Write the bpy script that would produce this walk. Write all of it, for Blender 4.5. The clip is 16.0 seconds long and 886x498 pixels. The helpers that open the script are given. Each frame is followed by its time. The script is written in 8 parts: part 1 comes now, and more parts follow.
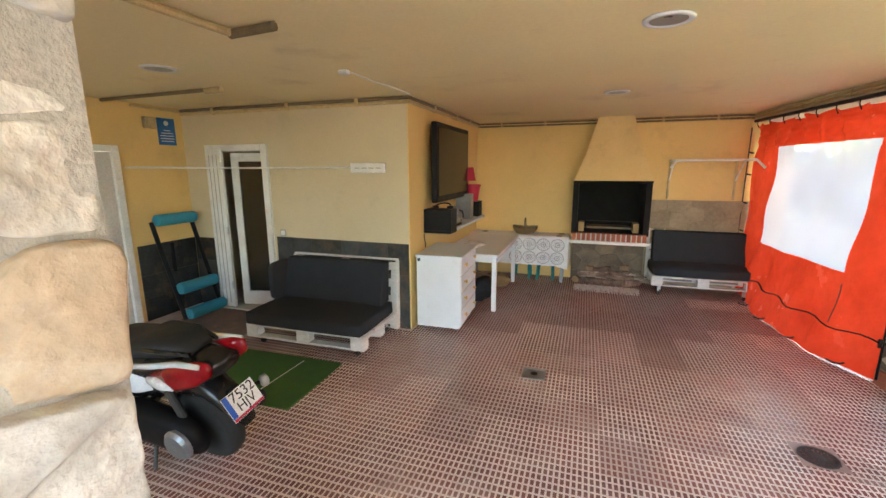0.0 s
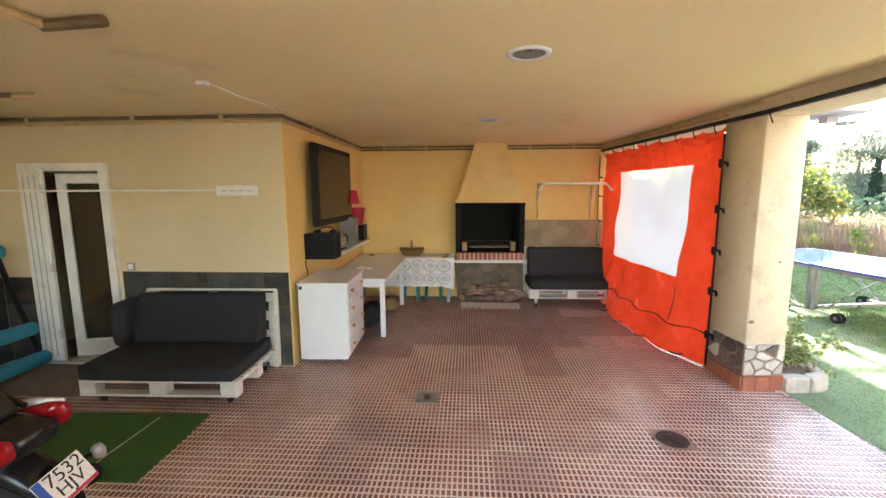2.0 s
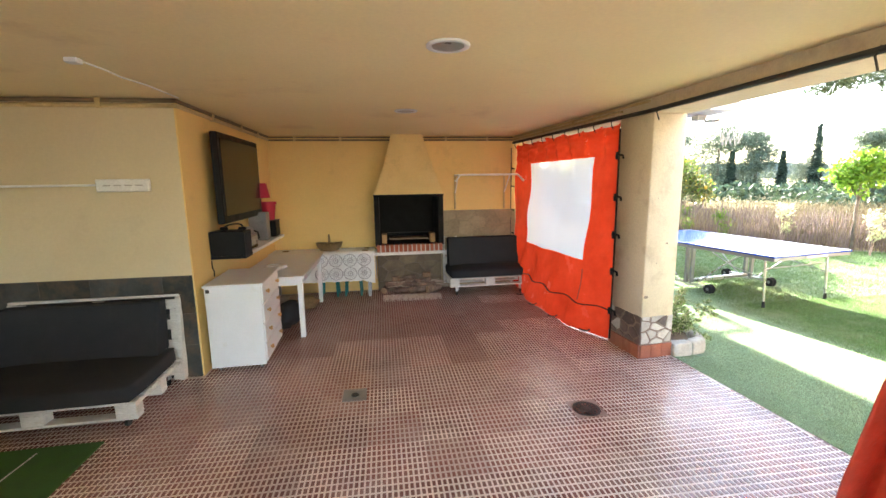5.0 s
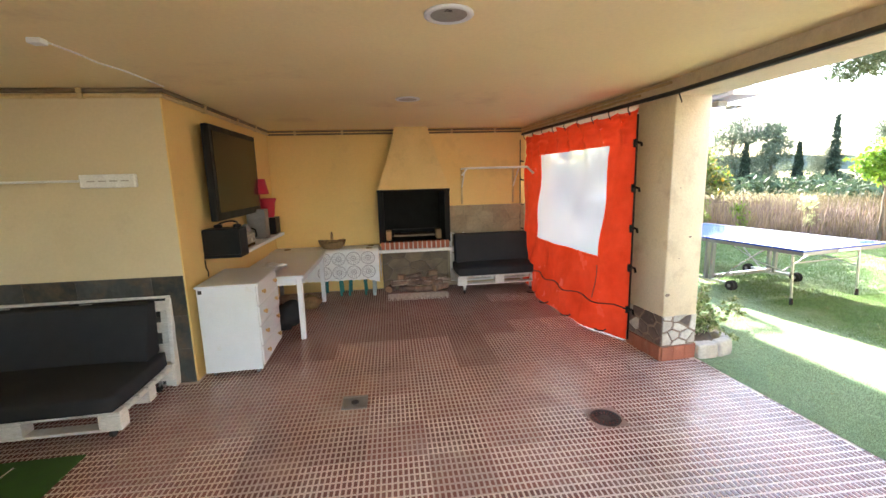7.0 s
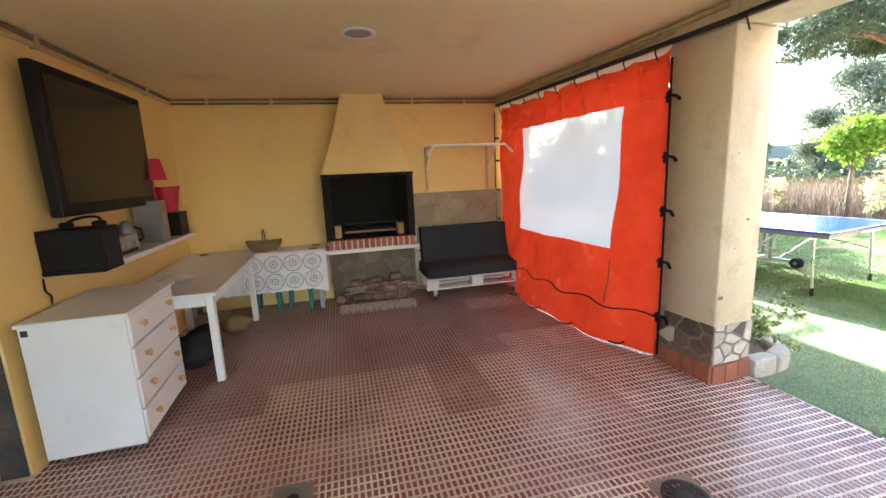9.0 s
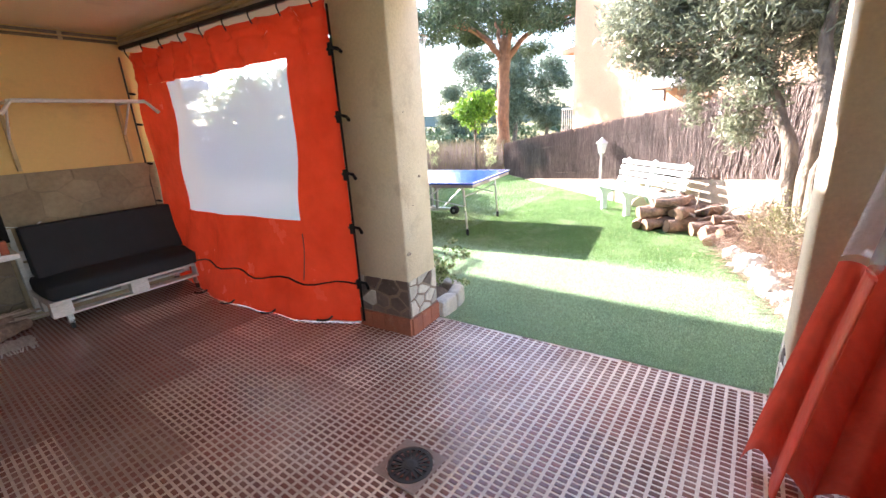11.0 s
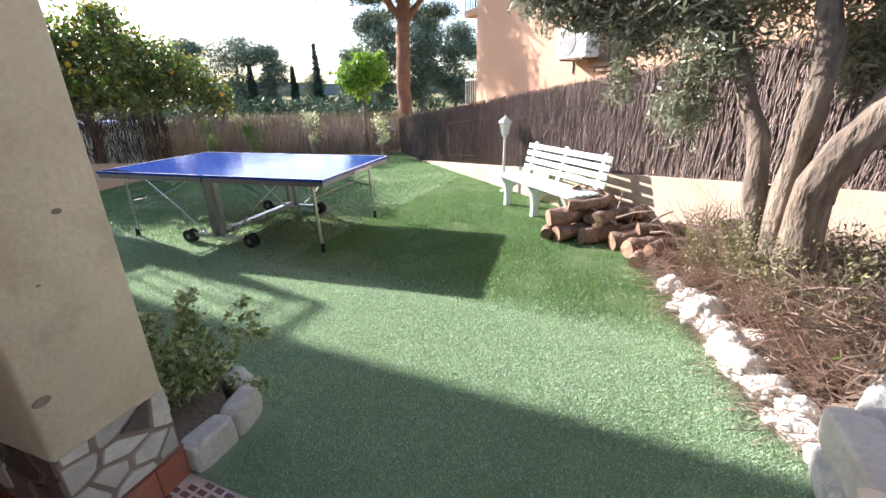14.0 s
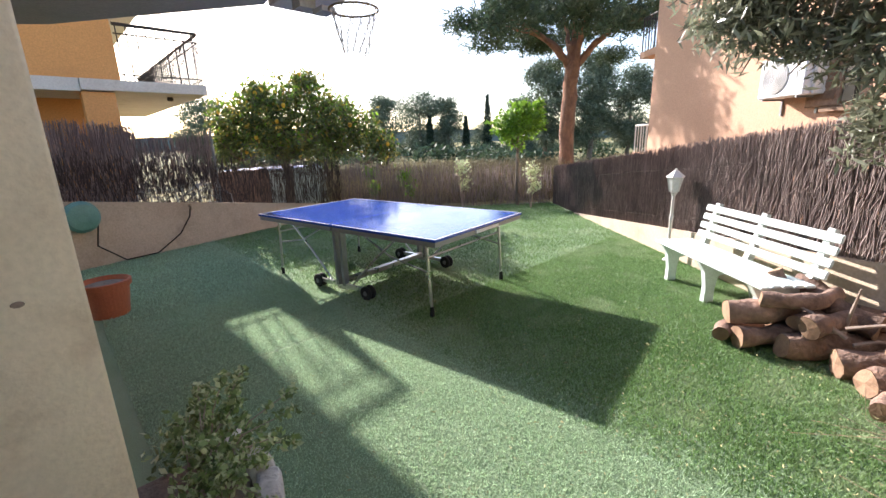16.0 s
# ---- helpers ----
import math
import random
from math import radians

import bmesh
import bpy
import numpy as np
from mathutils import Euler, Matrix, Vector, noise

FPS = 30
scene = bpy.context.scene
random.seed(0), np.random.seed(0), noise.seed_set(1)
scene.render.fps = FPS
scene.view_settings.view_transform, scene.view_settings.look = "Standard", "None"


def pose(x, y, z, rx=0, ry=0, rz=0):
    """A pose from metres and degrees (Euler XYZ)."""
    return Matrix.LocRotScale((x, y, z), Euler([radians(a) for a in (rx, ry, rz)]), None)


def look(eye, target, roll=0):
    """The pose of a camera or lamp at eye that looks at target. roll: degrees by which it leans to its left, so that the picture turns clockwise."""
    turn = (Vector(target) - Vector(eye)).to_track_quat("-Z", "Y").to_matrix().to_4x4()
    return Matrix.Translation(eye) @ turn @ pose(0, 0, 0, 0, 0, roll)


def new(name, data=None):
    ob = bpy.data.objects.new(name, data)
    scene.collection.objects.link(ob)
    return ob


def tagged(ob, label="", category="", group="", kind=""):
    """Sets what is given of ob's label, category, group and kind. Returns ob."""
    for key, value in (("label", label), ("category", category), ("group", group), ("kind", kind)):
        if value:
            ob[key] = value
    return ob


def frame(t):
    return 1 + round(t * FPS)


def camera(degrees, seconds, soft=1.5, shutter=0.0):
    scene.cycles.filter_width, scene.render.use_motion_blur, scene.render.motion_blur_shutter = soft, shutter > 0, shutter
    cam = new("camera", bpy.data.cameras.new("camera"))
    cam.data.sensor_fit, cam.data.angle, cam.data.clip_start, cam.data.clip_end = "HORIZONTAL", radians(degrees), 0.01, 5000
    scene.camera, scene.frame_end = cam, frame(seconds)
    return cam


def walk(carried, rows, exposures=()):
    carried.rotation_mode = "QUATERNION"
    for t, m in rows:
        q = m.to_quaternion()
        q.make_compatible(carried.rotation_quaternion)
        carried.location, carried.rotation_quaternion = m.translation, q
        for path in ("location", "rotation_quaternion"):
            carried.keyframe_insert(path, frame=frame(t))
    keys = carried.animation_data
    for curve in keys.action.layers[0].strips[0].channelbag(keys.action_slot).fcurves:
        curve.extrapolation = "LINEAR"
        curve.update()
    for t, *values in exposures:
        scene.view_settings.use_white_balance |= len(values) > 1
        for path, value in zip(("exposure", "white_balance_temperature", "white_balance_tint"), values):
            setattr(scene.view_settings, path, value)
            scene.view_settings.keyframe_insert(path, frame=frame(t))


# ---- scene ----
cam = camera(93.5, 16.0)
PATH = [
    (0, (0.178, -0.015, 1.823), (-0.455, 1.843, 1.437), -0.2),
    (0.5, (0.171, -0.022, 1.833), (-0.569, 1.805, 1.495), -0.5),
    (1, (0.204, 0.013, 1.83), (-0.387, 1.897, 1.512), -0.5),
    (1.5, (0.245, 0.056, 1.824), (-0.109, 2.004, 1.539), -0.6),
    (2, (0.186, 0.068, 1.8), (0.069, 2.045, 1.525), -0.3),
    (2.5, (0.145, 0.079, 1.808), (0.202, 2.057, 1.519), -0.3),
    (3, (0.12, 0.086, 1.809), (0.291, 2.056, 1.506), -0.3),
    (3.5, (0.122, 0.085, 1.806), (0.375, 2.042, 1.479), -0.4),
    (4, (0.136, 0.083, 1.799), (0.428, 2.032, 1.46), -0.5),
    (6.5, (0.123, 0.183, 1.834), (0.369, 2.146, 1.545), -1.7),
    (7, (0.199, 0.336, 1.76), (0.435, 2.294, 1.427), -1.6),
    (7.5, (0.265, 0.601, 1.691), (0.465, 2.556, 1.319), -0.9),
    (8, (0.213, 0.936, 1.604), (0.514, 2.88, 1.242), -4.4),
    (8.2, (0.188, 1.069, 1.598), (0.532, 3.006, 1.238), -4.0),
    (10.3, (0.309, 1.895, 1.517), (1.399, 3.499, 1.026), -3.1),
    (10.5, (0.365, 1.893, 1.508), (1.642, 3.342, 0.989), -2.6),
    (11, (0.534, 1.847, 1.52), (2.067, 2.999, 0.951), -3.4),
    (11.5, (0.746, 1.98, 1.504), (2.448, 2.85, 0.918), -3.0),
    (12, (0.985, 2.073, 1.509), (2.759, 2.785, 0.923), -1.9),
    (12.5, (1.334, 2.135, 1.503), (3.093, 2.866, 0.892), -0.8),
    (13, (1.645, 2.223, 1.5), (3.447, 2.848, 0.899), -1.3),
    (13.5, (1.955, 2.251, 1.492), (3.731, 2.909, 0.848), -1.6),
    (14, (2.284, 2.255, 1.483), (3.98, 3.047, 0.777), -1.2),
    (14.5, (2.558, 2.339, 1.47), (4.178, 3.276, 0.764), -0.9),
    (15, (2.799, 2.337, 1.468), (4.291, 3.49, 0.801), -1.4),
    (15.5, (2.962, 2.312, 1.496), (4.336, 3.641, 0.909), -1.9),
    (16, (3.0, 2.34, 1.54), (4.322, 3.756, 1.041), -1.8),
]
EXPOSURES = [(0.0, 3.72, 6700, 12), (2.0, 3.70, 7000, 14), (8.0, 3.48, 6900, 13), (10.3, 3.38, 6500, 14), (11.0, 2.95, 6450, 19), (12.0, 2.42, 6800, 24), (13.0, 1.94, 6600, 21),
             (14.0, 1.54, 6350, 17), (16.0, 1.40, 6500, 17)]

walk(cam, [(t, look(eye, target, roll)) for t, eye, target, roll in PATH], EXPOSURES)

# ---- sky and sun ----
TO_SUN = Vector((0.162, 0.987, 0.458)).normalized()
sky_world = bpy.data.worlds.new("sky")
scene.world = sky_world
sky_world.use_nodes = True
wn = sky_world.node_tree
sky_node = wn.nodes.new("ShaderNodeTexSky")
sky_node.sky_type = "NISHITA"
sky_node.sun_disc = False
sky_node.sun_elevation = math.asin(TO_SUN.z)
sky_node.sun_rotation = math.atan2(TO_SUN.x, TO_SUN.y)
sky_node.air_density, sky_node.dust_density, sky_node.ozone_density = 1.0, 0.9, 1.0
wn.links.new(sky_node.outputs["Color"], wn.nodes["Background"].inputs["Color"])
wn.nodes["Background"].inputs["Strength"].default_value = 0.135
sun_data = bpy.data.lights.new("sun", "SUN")
sun_data.energy, sun_data.angle, sun_data.color = 5.0, radians(0.55), (1.0, 0.94, 0.87)
sun = new("sun", sun_data)
sun.rotation_mode = "QUATERNION"
sun.rotation_quaternion = TO_SUN.to_track_quat("Z", "Y")
sun.location = TO_SUN * 40


# ---- materials ----
def surf(name, c1, c2=None, scale=6.0, rough=0.6, bump=0.15, grain=70.0, metal=0.0, stain=None, spec=0.5,
         rand=0.0, island=0.0, local=False, stretch=(1, 1, 1), rvar=0.1, trans=0.0, dist=0.004, fv=0.11):
    """A surface with two scales of tone, fine relief and, where given, stains (colour, scale, how much)."""
    m = bpy.data.materials.new(name)
    m.use_nodes = True
    nt = m.node_tree
    n, l = nt.nodes, nt.links
    b = n["Principled BSDF"]
    c2 = c2 or tuple(v * 0.8 for v in c1)
    if local:
        src = n.new("ShaderNodeTexCoord").outputs["Object"]
    else:
        src = n.new("ShaderNodeNewGeometry").outputs["Position"]
    mp = n.new("ShaderNodeMapping")
    mp.inputs["Scale"].default_value = stretch
    l.new(src, mp.inputs["Vector"])
    if rand and local:
        oi0 = n.new("ShaderNodeObjectInfo")
        mul = n.new("ShaderNodeMath")
        mul.operation = "MULTIPLY"
        mul.inputs[1].default_value = 37.0
        l.new(oi0.outputs["Random"], mul.inputs[0])
        l.new(mul.outputs[0], mp.inputs["Location"])
    big = n.new("ShaderNodeTexNoise")
    big.inputs["Scale"].default_value = scale
    big.inputs["Detail"].default_value = 5
    big.inputs["Roughness"].default_value = 0.6
    l.new(mp.outputs[0], big.inputs["Vector"])
    fine = n.new("ShaderNodeTexNoise")
    fine.inputs["Scale"].default_value = grain
    fine.inputs["Detail"].default_value = 4
    l.new(mp.outputs[0], fine.inputs["Vector"])
    ramp = n.new("ShaderNodeValToRGB")
    ramp.color_ramp.elements[0].position, ramp.color_ramp.elements[1].position = 0.3, 0.7
    ramp.color_ramp.elements[0].color, ramp.color_ramp.elements[1].color = (*c2, 1), (*c1, 1)
    l.new(big.outputs["Fac"], ramp.inputs["Fac"])
    col = ramp.outputs["Color"]

    def mixed(fac, a, bcol, mode="MIX"):
        mx = n.new("ShaderNodeMix")
        mx.data_type, mx.blend_type = "RGBA", mode
        if isinstance(fac, float):
            mx.inputs["Factor"].default_value = fac
        else:
            l.new(fac, mx.inputs["Factor"])
        l.new(a, mx.inputs["A"])
        if isinstance(bcol, tuple):
            mx.inputs["B"].default_value = (*bcol, 1)
        else:
            l.new(bcol, mx.inputs["B"])
        return mx.outputs["Result"]

    def ranged(sock, a, c, lo, hi):
        mr = n.new("ShaderNodeMapRange")
        for k, v in zip((1, 2, 3, 4), (a, c, lo, hi)):
            mr.inputs[k].default_value = v
        l.new(sock, mr.inputs[0])
        return mr.outputs[0]

    def hsv(col, val):
        h = n.new("ShaderNodeHueSaturation")
        l.new(col, h.inputs["Color"])
        l.new(val, h.inputs["Value"])
        return h.outputs["Color"]

    col = hsv(col, ranged(fine.outputs["Fac"], 0.3, 0.7, 1.0 - fv, 1.0 + fv * 0.9))
    if rand:
        col = hsv(col, ranged(n.new("ShaderNodeObjectInfo").outputs["Random"], 0, 1, 1 - rand, 1 + rand))
    if island:
        col = hsv(col, ranged(n.new("ShaderNodeNewGeometry").outputs["Random Per Island"], 0, 1, 1 - island, 1 + island))
    if stain:
        sc, ss, amount = stain
        st = n.new("ShaderNodeTexNoise")
        st.inputs["Scale"].default_value, st.inputs["Detail"].default_value, st.inputs["Roughness"].default_value = ss, 7, 0.68
        l.new(mp.outputs[0], st.inputs["Vector"])
        col = mixed(ranged(st.outputs["Fac"], 0.62 - amount * 0.3, 0.78, 0.0, 0.85), col, sc)
    l.new(col, b.inputs["Base Color"])
    l.new(ranged(big.outputs["Fac"], 0.3, 0.7, max(0.02, rough - rvar), min(1, rough + rvar)), b.inputs["Roughness"])
    b.inputs["Metallic"].default_value = metal
    b.inputs["Specular IOR Level"].default_value = spec
    if bump:
        bp = n.new("ShaderNodeBump")
        bp.inputs["Strength"].default_value, bp.inputs["Distance"].default_value = min(1, bump * 2), dist
        ad = n.new("ShaderNodeMath")
        ad.operation = "ADD"
        l.new(fine.outputs["Fac"], ad.inputs[0])
        l.new(big.outputs["Fac"], ad.inputs[1])
        l.new(ad.outputs[0], bp.inputs["Height"])
        l.new(bp.outputs["Normal"], b.inputs["Normal"])
    if trans:
        tl = n.new("ShaderNodeBsdfTranslucent")
        l.new(col, tl.inputs["Color"])
        ms = n.new("ShaderNodeMixShader")
        ms.inputs[0].default_value = trans
        l.new(b.outputs[0], ms.inputs[1])
        l.new(tl.outputs[0], ms.inputs[2])
        l.new(ms.outputs[0], n["Material Output"].inputs["Surface"])
    return m


def clear(name, tint, rough=0.05, body=0.25):
    """Thin clear sheet: mostly see-through, a little milky."""
    m = bpy.data.materials.new(name)
    m.use_nodes = True
    n, l = m.node_tree.nodes, m.node_tree.links
    tr = n.new("ShaderNodeBsdfTransparent")
    tr.inputs[0].default_value = (*tint, 1)
    tl = n.new("ShaderNodeBsdfTranslucent")
    tl.inputs[0].default_value = (*tint, 1)
    gl = n.new("ShaderNodeBsdfGlossy")
    gl.inputs["Roughness"].default_value = rough
    mx = n.new("ShaderNodeMixShader")
    mx.inputs[0].default_value = body
    l.new(tr.outputs[0], mx.inputs[1])
    l.new(tl.outputs[0], mx.inputs[2])
    m2 = n.new("ShaderNodeMixShader")
    m2.inputs[0].default_value = 0.06
    l.new(mx.outputs[0], m2.inputs[1])
    l.new(gl.outputs[0], m2.inputs[2])
    l.new(m2.outputs[0], n["Material Output"].inputs["Surface"])
    return m


YELLOW = surf("yellow_render", (0.80, 0.565, 0.225), (0.74, 0.51, 0.195), 1.1, 0.8, 0.05, 45, stain=((0.58, 0.40, 0.17), 1.3, 0.14), dist=0.002, fv=0.025)
CREAM = surf("cream_render", (0.66, 0.56, 0.37), (0.60, 0.50, 0.32), 1.0, 0.8, 0.05, 45, stain=((0.50, 0.41, 0.26), 1.6, 0.14), dist=0.002, fv=0.025)
HOOD = surf("smoked_yellow_render", (0.80, 0.585, 0.26), (0.70, 0.49, 0.20), 1.6, 0.8, 0.05, 45, stain=((0.46, 0.31, 0.13), 2.4, 0.3), dist=0.002, fv=0.03)
CEIL = surf("ceiling_paint", (0.87, 0.735, 0.43), (0.81, 0.67, 0.37), 0.8, 0.7, 0.06, 45, stain=((0.62, 0.47, 0.24), 0.9, 0.1), dist=0.003, fv=0.03)
ROUGHCAST = surf("pillar_render", (0.78, 0.68, 0.52), (0.70, 0.60, 0.44), 1.8, 0.85, 0.28, 60, stain=((0.50, 0.39, 0.27), 3.4, 0.30), dist=0.006, fv=0.06)
CONDUIT = surf("painted_conduit", (0.62, 0.47, 0.24), (0.50, 0.37, 0.18), 9, 0.5, 0.05, 80, stain=((0.25, 0.18, 0.09), 7, 0.2))
DARKPIPE = surf("dark_conduit", (0.22, 0.16, 0.09), (0.13, 0.09, 0.05), 9, 0.6, 0.1, 80)
BLACKPIPE = surf("black_pipe", (0.03, 0.03, 0.032), (0.02, 0.02, 0.02), 9, 0.5, 0.05, 80)
TILE = surf("red_clay_tile", (0.30, 0.13, 0.11), (0.19, 0.08, 0.07), 1.4, 0.17, 0.1, 90, rand=0.25, stain=((0.52, 0.39, 0.34), 2.0, 0.45), rvar=0.1, dist=0.002)
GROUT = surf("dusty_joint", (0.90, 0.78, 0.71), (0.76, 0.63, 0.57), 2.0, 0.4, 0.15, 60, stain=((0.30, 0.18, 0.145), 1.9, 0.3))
DARKJOINT = surf("dark_joint", (0.42, 0.31, 0.27), (0.27, 0.185, 0.16), 1.3, 0.4, 0.15, 60, stain=((0.15, 0.095, 0.08), 1.6, 0.4))
BROWNJOINT = surf("brownish_joint", (0.72, 0.60, 0.54), (0.52, 0.40, 0.355), 1.5, 0.4, 0.15, 60, stain=((0.30, 0.20, 0.17), 1.9, 0.35))
REELGREEN = surf("faded_green_plastic", (0.16, 0.36, 0.31), (0.12, 0.29, 0.25), 8, 0.5, 0.05, 90)
SKIRT = surf("clay_skirting", (0.42, 0.15, 0.09), (0.32, 0.11, 0.07), 6, 0.5, 0.15, 70, rand=0.12, stain=((0.5, 0.33, 0.25), 8, 0.15))
SLATE = surf("slate", (0.062, 0.068, 0.066), (0.022, 0.023, 0.026), 3.2, 0.5, 0.5, 22, rand=0.5, stain=((0.17, 0.11, 0.06), 4.5, 0.42), dist=0.01, spec=0.3)
LIMESTONE = surf("limestone", (0.80, 0.785, 0.75), (0.52, 0.50, 0.465), 5, 0.85, 0.45, 20, rand=0.18, stain=((0.56, 0.44, 0.30), 3.6, 0.3), dist=0.014, fv=0.08)
LIMEGREY = surf("grey_limestone", (0.46, 0.46, 0.44), (0.22, 0.22, 0.215), 5, 0.85, 0.45, 20, rand=0.15, stain=((0.66, 0.63, 0.57), 5, 0.25), dist=0.014)
LIMETAN = surf("tan_limestone", (0.70, 0.58, 0.44), (0.50, 0.37, 0.25), 4, 0.85, 0.45, 20, rand=0.15, stain=((0.78, 0.74, 0.67), 4, 0.3), dist=0.014)
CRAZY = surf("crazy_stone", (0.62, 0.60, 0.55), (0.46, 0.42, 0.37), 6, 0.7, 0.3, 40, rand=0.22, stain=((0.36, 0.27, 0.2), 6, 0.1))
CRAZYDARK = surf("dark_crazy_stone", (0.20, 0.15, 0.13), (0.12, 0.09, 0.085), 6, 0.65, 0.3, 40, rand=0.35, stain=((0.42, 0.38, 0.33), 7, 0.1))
MORTAR = surf("mortar", (0.62, 0.60, 0.56), (0.48, 0.46, 0.42), 8, 0.95, 0.5, 55, dist=0.008)
MORTARDARK = surf("dark_mortar", (0.22, 0.18, 0.15), (0.15, 0.12, 0.10), 8, 0.95, 0.5, 55, dist=0.006)
FOOTMORTAR = surf("brown_foot_mortar", (0.33, 0.26, 0.21), (0.22, 0.165, 0.135), 7, 0.9, 0.5, 55, dist=0.006)
BAND = surf("beige_stone", (0.36, 0.29, 0.19), (0.27, 0.21, 0.13), 5, 0.8, 0.4, 30, rand=0.15, dist=0.008)
# Slightly blue: the tint of skylight is put into the paint colour.
WHITE = surf("white_paint", (0.76, 0.785, 0.82), (0.72, 0.745, 0.78), 5, 0.4, 0.03, 70, stain=((0.62, 0.60, 0.55), 9, 0.02), fv=0.02, spec=0.3)
WHITEWOOD = surf("white_pallet_paint", (0.76, 0.75, 0.72), (0.66, 0.64, 0.60), 7, 0.65, 0.2, 40, stain=((0.5, 0.42, 0.32), 8, 0.08), stretch=(1, 1, 3))
PVC = surf("white_pvc", (0.78, 0.78, 0.76), (0.74, 0.74, 0.72), 4, 0.3, 0.02, 80)
CUSHION = surf("charcoal_canvas", (0.034, 0.036, 0.041), (0.024, 0.026, 0.030), 6, 0.85, 0.12, 240, dist=0.002, spec=0.2)
BLACK = surf("black_plastic", (0.012, 0.012, 0.013), (0.008, 0.008, 0.009), 9, 0.45, 0.05, 90, spec=0.15)
RUBBER = surf("rubber", (0.02, 0.02, 0.02), (0.013, 0.013, 0.013), 9, 0.8, 0.1, 60)
SCREEN = surf("tv_screen", (0.012, 0.012, 0.013), (0.01, 0.01, 0.011), 3, 0.18, 0.0, 60, rvar=0.03, spec=0.35)
STEEL = surf("steel", (0.62, 0.62, 0.62), (0.5, 0.5, 0.5), 9, 0.32, 0.03, 90, metal=1.0)
GREYMETAL = surf("grey_coated_metal", (0.30, 0.31, 0.32), (0.22, 0.23, 0.24), 7, 0.4, 0.03, 80, metal=0.6)
SOOT = surf("soot", (0.008, 0.007, 0.006), (0.003, 0.003, 0.003), 6, 0.9, 0.3, 40)
BRICK = surf("red_brick", (0.42, 0.13, 0.075), (0.30, 0.09, 0.055), 12, 0.8, 0.3, 60, rand=0.2)
WOOD = surf("split_firewood", (0.42, 0.27, 0.13), (0.28, 0.165, 0.075), 9, 0.8, 0.4, 40, rand=0.2, stretch=(1, 1, 0.3))
PINEKNOB = surf("pine_knob", (0.62, 0.40, 0.18), (0.52, 0.32, 0.13), 12, 0.5, 0.05, 50)
LACE = surf("lace", (0.84, 0.84, 0.84), (0.76, 0.76, 0.77), 14, 0.9, 0.3, 200, fv=0.05)
LACEHOLE = surf("lace_shade", (0.40, 0.37, 0.40), (0.28, 0.26, 0.28), 16, 0.9, 0.2, 120)
WICKER = surf("wicker", (0.28, 0.19, 0.09), (0.17, 0.11, 0.05), 30, 0.8, 0.5, 90)
RED = surf("crimson_plastic", (0.50, 0.01, 0.05), (0.42, 0.01, 0.04), 7, 0.5, 0.05, 90)
TEAL = surf("teal_paint", (0.01, 0.20, 0.20), (0.01, 0.16, 0.16), 8, 0.5, 0.05, 90)
BLUEROLL = surf("blue_foam", (0.03, 0.28, 0.40), (0.025, 0.23, 0.34), 8, 0.7, 0.1, 90)
BLUESIGN = surf("blue_sign", (0.02, 0.14, 0.36), (0.018, 0.12, 0.31), 8, 0.45, 0.02, 90)
ORANGE = surf("orange_pvc_canvas", (0.84, 0.075, 0.028), (0.72, 0.05, 0.018), 2.5, 0.2, 0.3, 9, trans=0.42, dist=0.03, fv=0.05)
ORANGEFOLD = surf("faded_orange_canvas", (0.80, 0.13, 0.075), (0.66, 0.085, 0.045), 2.5, 0.45, 0.3, 12, trans=0.35, dist=0.02)
CLEARPVC = clear("milky_clear_sheet", (0.66, 0.73, 0.84), 0.10, 0.58)
CLEARFOLD = clear("clear_sheet_folds", (0.78, 0.78, 0.79), 0.12, 0.14)
GLASS = clear("pane_glass", (0.35, 0.37, 0.36), 0.02, 0.05)
LAWN = surf("artificial_turf_base", (0.30, 0.40, 0.25), (0.20, 0.31, 0.165), 1.1, 0.9, 0.6, 160, stain=((0.24, 0.31, 0.19), 0.9, 0.4), dist=0.012)
BLADE = surf("turf_blade", (0.22, 0.36, 0.14), (0.145, 0.27, 0.088), 0.9, 0.55, 0.0, 20, island=0.42, trans=0.35, stain=((0.48, 0.56, 0.36), 1.1, 0.4))
BLADEGREY = surf("worn_turf_blade", (0.55, 0.70, 0.50), (0.37, 0.52, 0.33), 0.7, 0.55, 0.0, 20, island=0.42, trans=0.35, stain=((0.27, 0.43, 0.20), 0.7, 0.45))
MATGREEN = surf("green_mat", (0.045, 0.145, 0.02), (0.03, 0.105, 0.016), 9, 0.95, 0.7, 220, dist=0.008)
LITTER = surf("dry_leaf", (0.50, 0.46, 0.24), (0.36, 0.32, 0.16), 9, 0.8, 0.0, 40, island=0.3)
GARDENWALL = surf("garden_wall_render", (0.62, 0.52, 0.405), (0.50, 0.405, 0.305), 1.7, 0.9, 0.4, 40, stain=((0.36, 0.28, 0.20), 2.6, 0.36), dist=0.006)
TWIG = surf("heather_twig", (0.30, 0.24, 0.22), (0.17, 0.13, 0.122), 2.2, 0.9, 0.0, 50, island=0.38)
TWIGDARK = surf("dark_heather_twig", (0.085, 0.062, 0.055), (0.05, 0.038, 0.034), 3, 0.9, 0.0, 50, island=0.5)
BARK = surf("olive_bark", (0.30, 0.24, 0.185), (0.075, 0.058, 0.045), 11, 0.95, 1.0, 30, stretch=(1, 1, 0.35), dist=0.03)
PINEBARK = surf("pine_bark", (0.36, 0.19, 0.12), (0.17, 0.09, 0.06), 5, 0.95, 0.9, 16, stretch=(1, 1, 0.5), dist=0.05)
